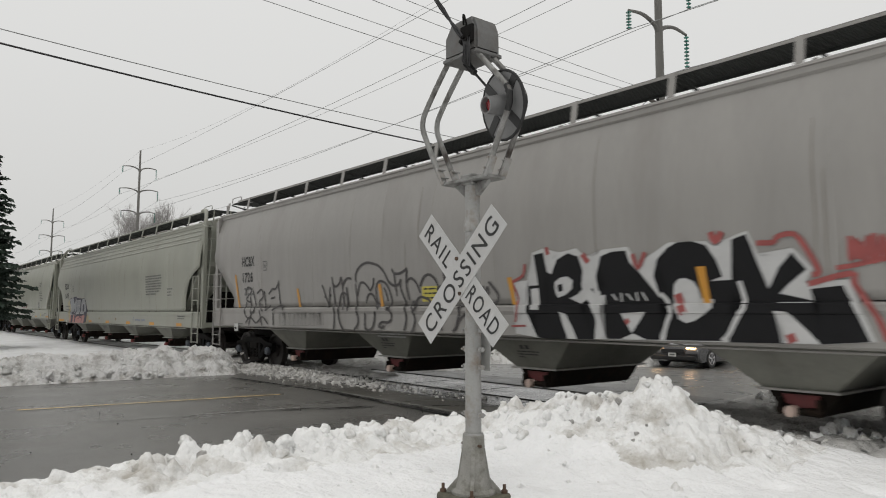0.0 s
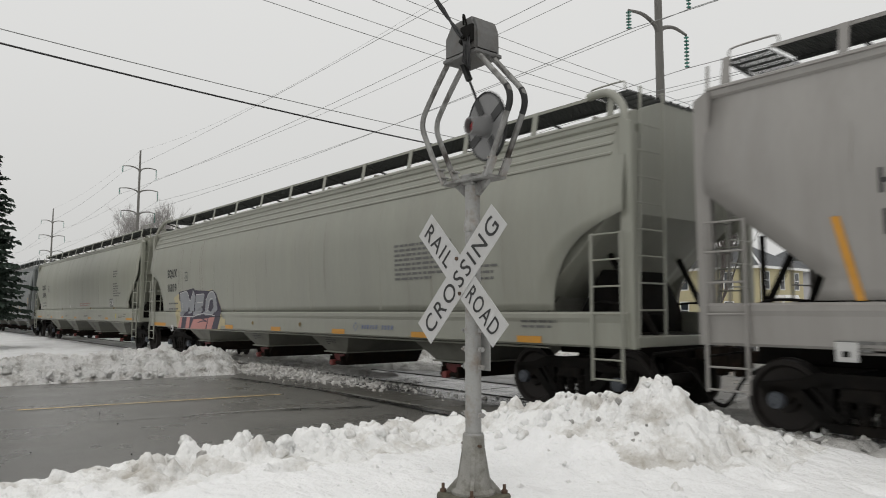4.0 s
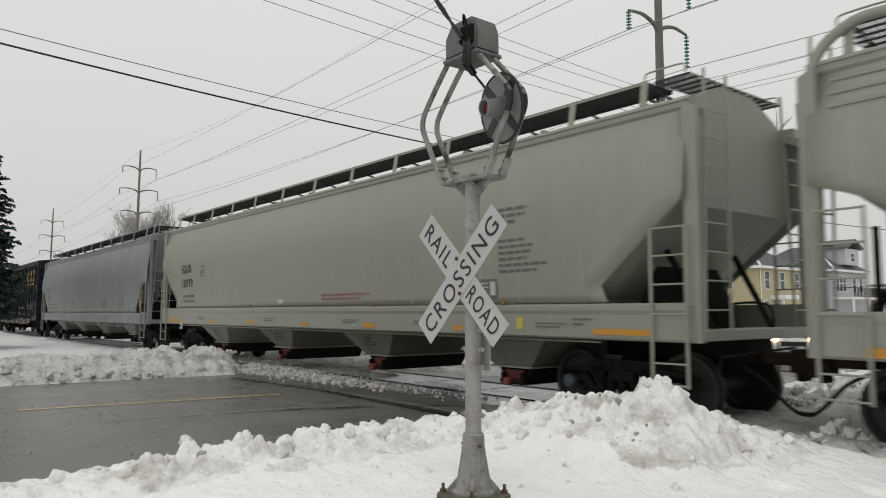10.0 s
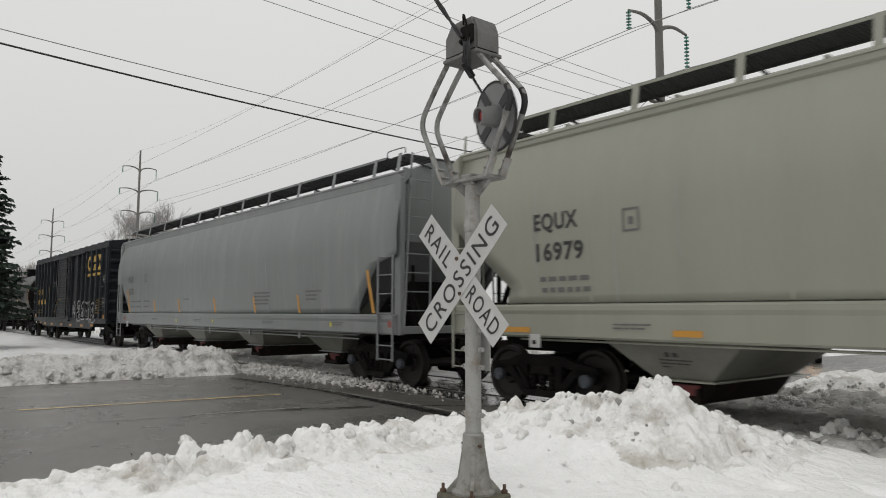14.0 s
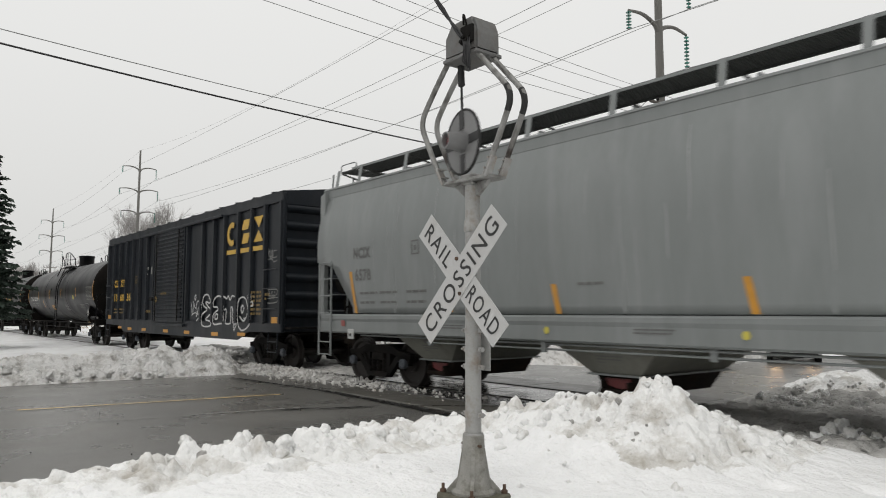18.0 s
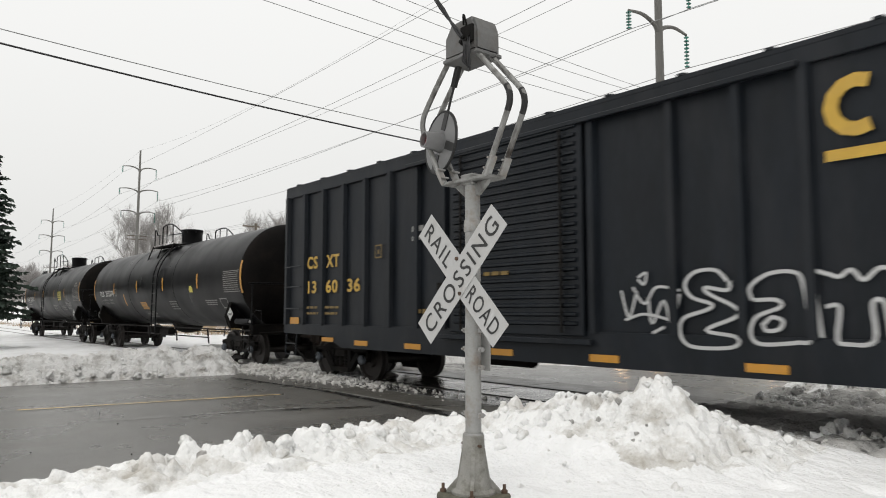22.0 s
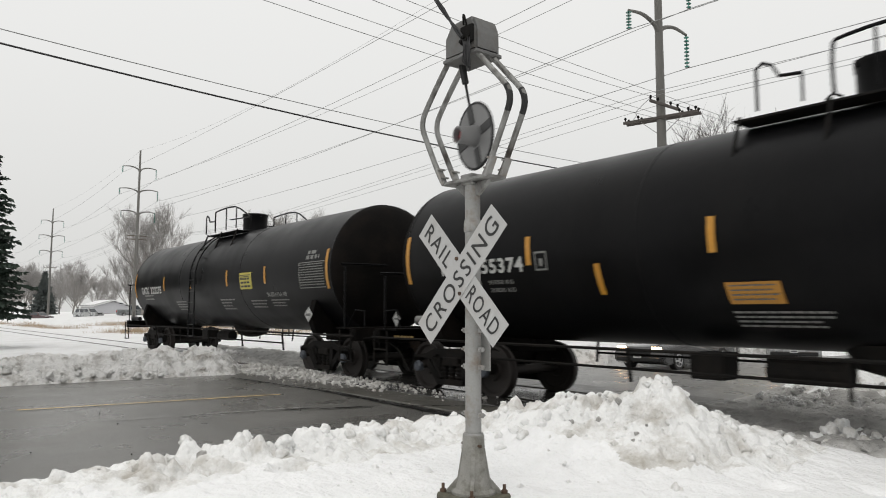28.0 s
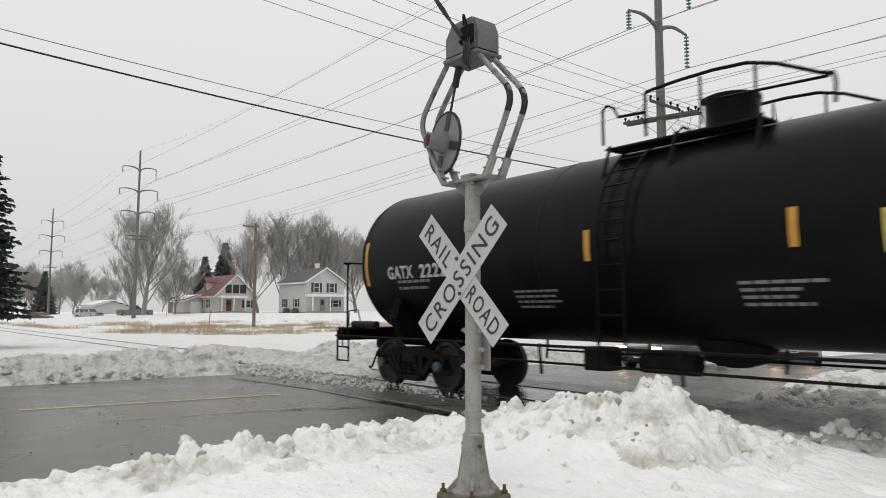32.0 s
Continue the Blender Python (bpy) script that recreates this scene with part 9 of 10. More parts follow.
# ---- houses ----
def window(parent, face, u, z, w, h, mat_frame, shutters=False, deep=0.0, cols=2):
    """A sash window set in a wall; face maps (u, out, z) to the house's space."""
    def bx(bm, u0, u1, o0, o1, z0, z1):
        a, b = face(u0, o0, z0), face(u1, o1, z1)
        box(bm, min(a[0], b[0]), max(a[0], b[0]), min(a[1], b[1]), max(a[1], b[1]), z0, z1, 0)
    bm = bmesh.new()
    f = 0.09
    for u0, u1, z0, z1 in ((u - w / 2 - f, u - w / 2, z - f, z + h + f), (u + w / 2, u + w / 2 + f, z - f, z + h + f), (u - w / 2, u + w / 2, z + h, z + h + f), (u - w / 2 - 0.04, u + w / 2 + 0.04, z - f, z)):
        bx(bm, u0, u1, 0.0, 0.075, z0, z1)
    bx(bm, u - w / 2, u + w / 2, 0.0, 0.06, z + h * 0.49, z + h * 0.53)
    win = part("window", bm, mat_frame, parent, "framed sash window")
    for k in range(2):
        bm = bmesh.new()
        bx(bm, u - w / 2, u + w / 2, 0.004, 0.045, z + (0.53 * h if k else 0), z + (h if k else 0.49 * h))
        part("pane", bm, glass_dark, win)
    if shutters:
        for s in (-1, 1):
            bm = bmesh.new()
            uc = u + s * (w / 2 + f + 0.22)
            bx(bm, uc - 0.2, uc + 0.2, 0.0, 0.06, z - 0.05, z + h + 0.05)
            part("shutter", bm, shutter_mat, win, "dark shutter")


def clapboard(name, parent, face, width, z0, z1, mat, step=0.16, gable=None):
    """A wall of overlapping boards; gable gives the half width left at a height."""
    bm = bmesh.new()
    z = z0
    while z < z1 - 0.01:
        t = min(z + step, z1)
        half = width / 2 if gable is None else min(gable(z), gable(t) + 0.05)
        if half > 0.05:
            c = [face(-half, 0.028, z), face(half, 0.028, z), face(half, 0.0, t), face(-half, 0.0, t), face(-half, -0.05, t), face(half, -0.05, t), face(-half, -0.05, z), face(half, -0.05, z)]
            v = [bm.verts.new(p) for p in c]
            for q in ((0, 1, 2, 3), (3, 2, 5, 4), (6, 7, 1, 0), (0, 3, 4, 6), (1, 7, 5, 2)):
                bm.faces.new([v[i] for i in q])
        z = t
    bmesh.ops.recalc_face_normals(bm, faces=bm.faces[:])
    return part(name, bm, mat, parent, "overlapping clapboard siding", kind="stuff")


def house(name, at, turn, wx, wy, eave_h, pitch, wall_mat, roof_mat, label, ridge="x", step=0.16):
    """A gabled house; local x and y are its two directions, front faces -y and the end faces +x."""
    ob = thing(name, at, label, "house", turn=turn)
    faces = {
        "south": lambda u, o, z: (u, -wy / 2 - o, z), "north": lambda u, o, z: (-u, wy / 2 + o, z),
        "east": lambda u, o, z: (wx / 2 + o, u, z), "west": lambda u, o, z: (-wx / 2 - o, -u, z)}
    bm = bmesh.new()
    box(bm, -wx / 2 + 0.02, wx / 2 - 0.02, -wy / 2 + 0.02, wy / 2 - 0.02, -0.8, eave_h - 0.02, 0)
    part("wall_core", bm, wall_mat, ob)
    bm = bmesh.new()
    box(bm, -wx / 2 - 0.03, wx / 2 + 0.03, -wy / 2 - 0.03, wy / 2 + 0.03, -0.9, 0.25, 0)
    part("foundation", bm, concrete, ob)
    half = (wy if ridge == "x" else wx) / 2
    rise = half * pitch
    for k in faces:
        w = wx if k in ("south", "north") else wy
        clapboard("wall", ob, faces[k], w, 0.25, eave_h, wall_mat, step)
        if ridge != "hip" and (k in ("east", "west")) == (ridge == "x"):
            clapboard("gable", ob, faces[k], w, eave_h, eave_h + rise, wall_mat, step, gable=lambda z: max(0.0, half * (1 - (z - eave_h) / rise)))
    over, th = 0.45, 0.16
    if ridge == "hip":
        bm = bmesh.new()
        ax, ay, rl = wx / 2 + over, wy / 2 + over, max(0.6, (wx - wy) / 2 + 0.8)
        ze, zr = eave_h - 0.05, eave_h + min(ax, ay) * pitch
        lo = [bm.verts.new(p) for p in ((-ax, -ay, ze), (ax, -ay, ze), (ax, ay, ze), (-ax, ay, ze))]
        hi = [bm.verts.new(p) for p in ((-ax, -ay, ze + th), (ax, -ay, ze + th), (ax, ay, ze + th), (-ax, ay, ze + th))]
        r0, r1 = bm.verts.new((-rl, 0, zr)), bm.verts.new((rl, 0, zr))
        bm.faces.new(list(reversed(lo)))
        for i in range(4):
            j = (i + 1) % 4
            bm.faces.new((lo[i], lo[j], hi[j], hi[i]))
        for f in ((hi[0], hi[1], r1, r0), (hi[1], hi[2], r1), (hi[2], hi[3], r0, r1), (hi[3], hi[0], r0)):
            bm.faces.new(f)
        part("hip_roof", bm, roof_mat, ob)
        bm = bmesh.new()
        for sgn in (-1, 1):
            box(bm, -ax - 0.06, ax + 0.06, *sorted((sgn * ay, sgn * (ay + 0.06))), ze - 0.08, ze + th, 0)
            box(bm, *sorted((sgn * ax, sgn * (ax + 0.06))), -ay, ay, ze - 0.08, ze + th, 0)
        part("gutter", bm, trim_white, ob)
        for sgn in (-1, 1):
            bm = bmesh.new()
            tube(bm, [(sgn * ax, -ay, ze + th + 0.02), (sgn * rl, 0, zr + 0.03)], 0.11, 6)
            part("roof_snow", bm, snow, ob, "line of snow on the roof hip")
        return ob, faces, rise
    ln = (wx if ridge == "x" else wy) / 2 + over
    for s in (1, -1):
        bm = bmesh.new()
        eo = half + over
        prof = [(s * eo, eave_h - over * pitch), (0, eave_h + rise), (0, eave_h + rise + th), (s * eo, eave_h - over * pitch + th)]
        prism(bm, prof, "x" if ridge == "x" else "y", -ln, ln)
        part("roof_slope", bm, roof_mat, ob)
        bm = bmesh.new()
        e0 = s * (eo + 0.02)
        prism(bm, [(e0, eave_h - over * pitch - 0.08), (e0 - s * 0.06, eave_h - over * pitch - 0.08), (e0 - s * 0.06, eave_h - over * pitch + th), (e0, eave_h - over * pitch + th)], "x" if ridge == "x" else "y", -ln, ln)
        part("gutter", bm, trim_white, ob)
        for e in (-1, 1):
            bm = bmesh.new()
            prism(bm, [(s * eo, eave_h - over * pitch - 0.10), (0, eave_h + rise - 0.10), (0, eave_h + rise + th + 0.01), (s * eo, eave_h - over * pitch + th + 0.01)], "x" if ridge == "x" else "y", e * ln, e * (ln + 0.05))
            part("bargeboard", bm, trim_white, ob)
    return ob, faces, rise


def roof_snow(parent, half_w, pitch, eave_h, a, b, lo, hi, s, axis):
    """A patch of snow lying on a roof slope, from lo to hi up the slope."""
    bm = bmesh.new()
    rise = half_w * pitch
    def zz(t):
        return eave_h + rise * t + 0.18
    y0, y1 = s * half_w * (1 - lo), s * half_w * (1 - hi)
    n = 10
    edge = [a + (b - a) * i / n for i in range(n + 1)]
    rows = []
    for i, e in enumerate(edge):
        j0, j1 = 0.10 * noise2(e, 1.0, 1.3), 0.25 * noise2(e, 7.0, 1.1)
        p = [(y0 - s * j0, zz(lo)), (y0 - s * j0 * 0.5, zz(lo) + 0.10), (y1 + s * j1, zz(hi) + 0.08), (y1 + s * j1, zz(hi))]
        rows.append([bm.verts.new((e, u, v) if axis == "x" else (u, e, v)) for u, v in p])
    for u, v in zip(rows, rows[1:]):
        for i in range(3):
            bm.faces.new((u[i], u[i + 1], v[i + 1], v[i]))
    bmesh.ops.recalc_face_normals(bm, faces=bm.faces[:])
    part("roof_snow", bm, snow_field, parent, "snow lying on the roof")


def chimney(parent, x, y, z0, z1, mat=None):
    bm = bmesh.new()
    box(bm, x - 0.3, x + 0.3, y - 0.3, y + 0.3, z0, z1, 0.01)
    box(bm, x - 0.36, x + 0.36, y - 0.36, y + 0.36, z1 - 0.25, z1 - 0.1, 0.01)
    part("chimney", bm, mat or brick_red, parent, "brick chimney")


def porch(parent, face, u0, u1, depth, z, roof_mat, posts=2):
    def bx(bm, a, b, o0, o1, z0, z1):
        p, q = face(a, o0, z0), face(b, o1, z1)
        box(bm, min(p[0], q[0]), max(p[0], q[0]), min(p[1], q[1]), max(p[1], q[1]), z0, z1, 0)
    bm = bmesh.new()
    bx(bm, u0 - 0.2, u1 + 0.2, 0.0, depth + 0.25, z, z + 0.22)
    pr = part("porch_roof", bm, trim_white, parent, "porch roof")
    bm = bmesh.new()
    bx(bm, u0 - 0.15, u1 + 0.15, 0.05, depth + 0.2, z + 0.22, z + 0.40)
    part("roof_snow", bm, snow_field, pr, "snow on the porch roof")
    bm = bmesh.new()
    bx(bm, u0, u1, 0.0, depth, -0.6, 0.35)
    part("porch_floor", bm, concrete, parent)
    for i in range(posts):
        u = u0 + 0.1 + (u1 - u0 - 0.2) * i / max(1, posts - 1)
        bm = bmesh.new()
        bx(bm, u - 0.08, u + 0.08, depth - 0.2, depth - 0.04, 0.35, z)
        part("porch_post", bm, trim_white, parent)


def door(parent, face, u, z, mat):
    def bx(bm, a, b, o0, o1, z0, z1):
        p, q = face(a, o0, z0), face(b, o1, z1)
        box(bm, min(p[0], q[0]), max(p[0], q[0]), min(p[1], q[1]), max(p[1], q[1]), z0, z1, 0)
    bm = bmesh.new()
    bx(bm, u - 0.47, u + 0.47, 0.0, 0.05, z, z + 2.05)
    dr = part("door", bm, mat, parent, "painted front door")
    bm = bmesh.new()
    bx(bm, u - 0.28, u + 0.28, 0.05, 0.06, z + 1.05, z + 1.85)
    part("pane", bm, glass_dark, dr)


def white_house():
    x, y = spot(0.3435, 121)
    z = 1.22
    ob, f, rise = house("house", (x - 3.5, y + 3.4, z), 0, 9.6, 7.4, 5.3, 0.62, siding_white, roof_dark, "white two-storey clapboard house with dark shingle roof", "x")
    for u in (-2.6, 1.6):
        window(ob, f["south"], u, 1.1, 0.95, 1.3, trim_white, True)
    for u in (-1.7, 1.2):
        window(ob, f["east"], u, 3.55, 0.95, 1.5, trim_white, True)
    window(ob, f["east"], 2.0, 1.1, 1.1, 1.1, trim_white, True)
    door(ob, f["east"], -0.6, 0.35, door_mat)
    porch(ob, f["east"], -3.5, 3.3, 2.0, 2.75, roof_dark, 3)
    chimney(ob, 1.2, 0.4, 6.0, 8.6, trim_white)
    for k in range(2):
        bm = bmesh.new()
        bmesh.ops.create_icosphere(bm, subdivisions=2, radius=0.6)
        for v in bm.verts:
            v.co *= 1 + 0.3 * noise.noise(v.co * 2.5)
        sh = part("shrub", bm, shrub_mat, None)
        sh.location = (x - 4.2 + 3.2 * k, y - 1.0, z + 0.35)
        tagged(sh, "small dark leafless shrub by a house wall", "shrub", group="shrubs")
    # steps with a hand rail down the bank
    st = thing("garden_steps", (x + 1.0, y - 4.0, z - 0.9), "snowy garden steps with a dark hand rail", "steps")
    for k in range(5):
        bm = bmesh.new()
        box(bm, -0.6, 0.6, 0.3 * k, 0.3 * k + 0.3, -0.3, 0.18 * (k + 1), 0)
        part("step", bm, concrete, st)
    bm = bmesh.new()
    tube(bm, [(-0.65, 0.0, 0.0), (-0.65, 0.0, 0.9), (-0.65, 1.5, 1.8), (-0.65, 1.5, 0.9)], 0.03, 6)
    part("hand_rail", bm, under_black, st)


def red_house():
    x, y = spot(0.2375, 126)
    z = 1.22
    ob, f, rise = house("house", (x, y + 3.0, z), 0, 8.6, 7.0, 3.2, 0.95, siding_white, roof_red, "cream house with red-brown shingle roof and dormer", "x")
    for u in (-2.6, -1.6, 0.6, 1.6):
        window(ob, f["south"], u, 0.95, 0.7, 1.35, trim_white)
    for u in (-1.3, 0.0, 1.3):
        window(ob, f["east"], u, 3.5, 0.9, 1.3, shutter_mat)
    window(ob, f["east"], 2.2, 1.0, 1.0, 1.2, trim_white, True)
    door(ob, f["east"], -1.2, 0.35, door_red)
    porch(ob, f["east"], -3.2, 1.2, 1.8, 2.55, roof_red, 3)
    # dormer
    bm = bmesh.new()
    box(bm, -2.4, -0.9, -3.1, -0.6, 4.0, 5.35, 0)
    dm = part("dormer", bm, siding_white, ob)
    bm = bmesh.new()
    prism(bm, [(-2.65, 5.30), (-1.65, 6.15), (-0.65, 5.30), (-0.65, 5.45), (-1.65, 6.3), (-2.65, 5.45)], "y", -3.35, -0.4)
    part("dormer_roof", bm, roof_red, dm)
    window(dm, lambda u, o, zz: (-1.65 + u, -3.1 - o, zz), 0.0, 4.25, 0.75, 0.9, shutter_mat)
    chimney(ob, 2.2, 0.3, 5.5, 7.6)
    gx, gy = spot(0.207, 128)
    g, f2, _ = house("garage", (gx, gy + 2, 1.15), 0, 6.0, 5.0, 2.3, 0.35, siding_white, roof_dark, "low white garage with snow on its roof", "x")
    roof_snow(g, 2.5, 0.35, 2.3, -3.2, 3.2, 0.0, 0.95, -1, "x")
    bm = bmesh.new()
    box(bm, 2.98, 3.06, -1.5, 1.5, 0.1, 2.1, 0)
    part("garage_door", bm, trim_white, g)
    fx, fy = spot(0.122, 175)
    g, f2, _ = house("house", (fx, fy, 0.9), 0, 13.0, 8.0, 2.0, 0.3, siding_grey, roof_dark, "distant low house with snow on its roof", "x", 0.4)
    roof_snow(g, 4.0, 0.3, 2.0, -6.7, 6.7, 0.0, 0.95, -1, "x")
    # flat slab added to stand in for a low brown roof behind the yards
    fx, fy = spot(0.212, 140)
    bm = bmesh.new()
    box(bm, -10, 10, -0.1, 0.1, 0, 3.4, 0)
    fc = part("brown_slab", bm, wood_pole, None)
    fc.location = (fx, fy, 1.0)
    tagged(fc, "plain brown slab in place of a low brown building", "fence")


def yellow_house():
    x, y = -33.1, 65.0
    ob, f, rise = house("house", (x - 4.75, y + 4.5, 0.05), 0, 9.5, 9.0, 5.6, 0.55, siding_yellow, roof_dark, "yellow two-storey clapboard house with dark roof", "hip")
    for u in (-3.0, 1.77):
        window(ob, f["south"], u, 3.65, 0.8, 1.5, trim_white)
        window(ob, f["south"], u, 0.75, 0.8, 1.6, trim_white)
    for u in (-3.0, 0.0, 3.0):
        window(ob, f["east"], u, 3.6, 0.85, 1.6, trim_white)
    window(ob, f["east"], -3.2, 0.9, 0.85, 1.5, trim_white)
    door(ob, f["east"], -1.2, 0.4, door_mat)
    porch(ob, f["east"], -2.4, 0.0, 1.3, 2.6, roof_dark, 2)
    chimney(ob, 0.0, -1.0, 7.5, 9.6)
    bm = bmesh.new()
    rod(bm, (4.85, -4.3, 0.2), (4.85, -4.3, 5.4), 0.05, 8)
    part("downpipe", bm, trim_white, ob)


def grey_house():
    x, y = -33.4, 81.5
    ob, f, rise = house("house", (x - 5.0, y + 4.5, 0.05), 0, 10.0, 9.0, 5.9, 0.62, siding_grey, roof_dark, "pale grey two-storey house with a balcony", "hip")
    for u in (-3.6, -2.3):
        window(ob, f["south"], u, 3.9, 0.8, 1.1, trim_white)
    window(ob, f["south"], -3.0, 1.0, 0.9, 1.2, trim_white)
    for u in (-3.2, -2.3, -1.4, 1.2, 3.0):
        window(ob, f["east"], u, 3.7, 0.75, 1.6, trim_white)
    # front dormer
    bm = bmesh.new()
    box(bm, 3.2, 5.4, -1.8, 1.8, 6.6, 8.4, 0)
    dm = part("dormer", bm, siding_grey, ob)
    bm = bmesh.new()
    prism(bm, [(-2.2, 8.35), (0, 9.3), (2.2, 8.35), (2.2, 8.5), (0, 9.5), (-2.2, 8.5)], "x", 2.6, 5.9)
    part("dormer_roof", bm, roof_dark, dm)
    window(dm, lambda u, o, zz: (5.4 + o, u, zz), 0.0, 7.0, 1.1, 0.9, trim_white)
    # balcony
    bm = bmesh.new()
    box(bm, 5.0, 7.2, -4.4, 4.4, 2.75, 3.0, 0.01)
    bal = part("balcony", bm, trim_white, ob, "front balcony over the porch")
    for k in range(24):
        bm = bmesh.new()
        yy = -4.3 + 8.6 * k / 23
        box(bm, 7.08, 7.14, yy - 0.03, yy + 0.03, 3.0, 3.95, 0)
        part("baluster", bm, shutter_mat, bal)
    bm = bmesh.new()
    box(bm, 7.05, 7.17, -4.4, 4.4, 3.92, 4.02, 0)
    box(bm, 5.0, 7.17, -4.42, -4.32, 3.92, 4.02, 0)
    part("balcony_rail", bm, shutter_mat, bal)
    for yy in (-4.1, 0.0, 4.1):
        bm = bmesh.new()
        box(bm, 6.85, 7.05, yy - 0.1, yy + 0.1, -0.2, 2.75, 0)
        part("porch_post", bm, trim_white, ob)


bx, by = spot(1.0, 98)
house("building", (bx + 5, by + 4, 0.1), 0, 16.0, 9.0, 4.6, 0.12, wood_pole, roof_dark, "low brown brick building beyond the houses", "x", 0.4)
white_house()
red_house()
yellow_house()
grey_house()


def tarp():
    x, y = spot(0.83, 44)
    bm = bmesh.new()
    for i in range(25):
        for j in range(9):
            u, v = i / 24 * 6 - 3, j / 8 * 2 - 1
            h = 0.58 * max(0, 1 - abs(v) ** 2) ** 0.5 * min(1, (3 - abs(u)) * 1.2) + 0.10 * noise2(u * 2, v * 2, 1.5)
            bm.verts.new((u, v, max(0.0, h)))
    bm.verts.ensure_lookup_table()
    for i in range(24):
        for j in range(8):
            a = i * 9 + j
            bm.faces.new([bm.verts[k] for k in (a, a + 1, a + 10, a + 9)])
    bmesh.ops.recalc_face_normals(bm, faces=bm.faces[:])
    ob = part("tarpaulin", bm, tarp_red, None, smooth=1.2)
    ob.matrix_world = pose(x, y, terrain(x, y) + 0.05, 0, 0, 20)
    tagged(ob, "red tarpaulin draped over a low heap in a yard", "tarpaulin")


tarp()


# ---- vehicles ----
def vehicle(name, at, turn, label, paint, length, width, height, kind, lit=False, rear=False):
    """A road vehicle: shaped body, glazed cabin, wheels, lamps. It points along -y."""
    ob = thing(name, at, label, "car" if kind != "pickup" else "pickup truck", turn=turn, group="waiting vehicles" if lit else "")
    L, W, H = length / 2, width / 2, height
    belt = H * 0.60
    # side outline of the lower body, from nose to tail
    nose = {"sedan": 0.50, "van": 0.55, "suv": 0.62, "pickup": 0.60}[kind] * H
    low = [(-L, 0.30), (-L - 0.02, nose * 0.7), (-L + 0.12, nose), (-L + length * 0.24, belt), (L - 0.12, belt * 1.0), (L, belt * 0.8), (L - 0.02, 0.32), (L - 0.2, 0.22), (-L + 0.2, 0.22)]
    bm = bmesh.new()
    secs = [(-W, 0.06), (-W + 0.05, 0.0), (W - 0.05, 0.0), (W, 0.06)]
    rows = []
    for x, ins in secs:
        rows.append([bm.verts.new((x, y * (1 - ins * 0.35), 0.22 + (z - 0.22) * (1 - ins))) for y, z in low])
    for u, v in zip(rows, rows[1:]):
        for i in range(len(u)):
            j = (i + 1) % len(u)
            bm.faces.new((u[i], v[i], v[j], u[j]))
    bm.faces.new(rows[0])
    bm.faces.new(list(reversed(rows[-1])))
    bmesh.ops.recalc_face_normals(bm, faces=bm.faces[:])
    bmesh.ops.bevel(bm, geom=[e for e in bm.edges if e.is_manifold and e.calc_face_angle(0) > 0.5], offset=0.035, segments=2, affect="EDGES")
    part("body", bm, paint, ob, smooth=0.7)
    a, b, c, e = {"sedan": (-0.22, -0.06, 0.22, 0.40), "van": (-0.32, -0.14, 0.44, 0.49), "suv": (-0.24, -0.12, 0.42, 0.49), "pickup": (-0.20, -0.08, 0.12, 0.16)}[kind]
    cab = [(a * length, belt - 0.02), (b * length, H - 0.03), ((b + c) / 2 * length, H), (c * length, H - 0.05), (e * length, belt - 0.02)]
    bm = bmesh.new()
    rows = []
    for s in (-1, 1):
        rows.append([bm.verts.new((s * (W - 0.06 - (z - belt) * 0.30), y, z)) for y, z in cab])
    bm.faces.new(rows[0])
    bm.faces.new(list(reversed(rows[1])))
    for i in range(len(cab)):
        j = (i + 1) % len(cab)
        bm.faces.new((rows[0][i], rows[1][i], rows[1][j], rows[0][j]))
    bmesh.ops.recalc_face_normals(bm, faces=bm.faces[:])
    bmesh.ops.bevel(bm, geom=bm.edges[:], offset=0.04, segments=2, affect="EDGES")
    part("cabin", bm, paint, ob, smooth=0.7)
    # glazing, a little proud of the cabin
    def pane(pts, nm="window"):
        bm = bmesh.new()
        v = [bm.verts.new(p) for p in pts]
        bm.faces.new(v)
        return part(nm, bm, glass_dark, ob)
    zt, zb = H - 0.10, belt + 0.04
    for s in (-1, 1):
        def sx(z):
            return s * (W - 0.06 - (z - belt) * 0.30 + 0.006)
        y0b, y0t, y1t, y1b = a * length + 0.14, b * length + 0.06, c * length - 0.08, e * length - 0.14
        cuts = 3 if kind in ("van", "suv") else (1 if kind == "pickup" else 2)
        for k in range(cuts):
            f0, f1 = k / cuts + 0.02, (k + 1) / cuts - 0.02
            pane([(sx(zb), y0b + (y1b - y0b) * f0, zb), (sx(zb), y0b + (y1b - y0b) * f1, zb), (sx(zt), y0t + (y1t - y0t) * f1, zt), (sx(zt), y0t + (y1t - y0t) * f0, zt)], "side_window")
    k0, k1 = 0.12, 0.90
    for (ya, za), (yb, zb2), off, nm in (((cab[0]), (cab[1]), -0.012, "windscreen"), ((cab[4]), (cab[3]), 0.012, "rear_window")):
        p = lambda s, t: (s * (W - 0.16 - (za + (zb2 - za) * t - belt) * 0.30), ya + (yb - ya) * t + off, za + (zb2 - za) * t + 0.012)
        pane([p(-1, k0), p(1, k0), p(1, k1), p(-1, k1)], nm)
    # wheels
    wheels = []
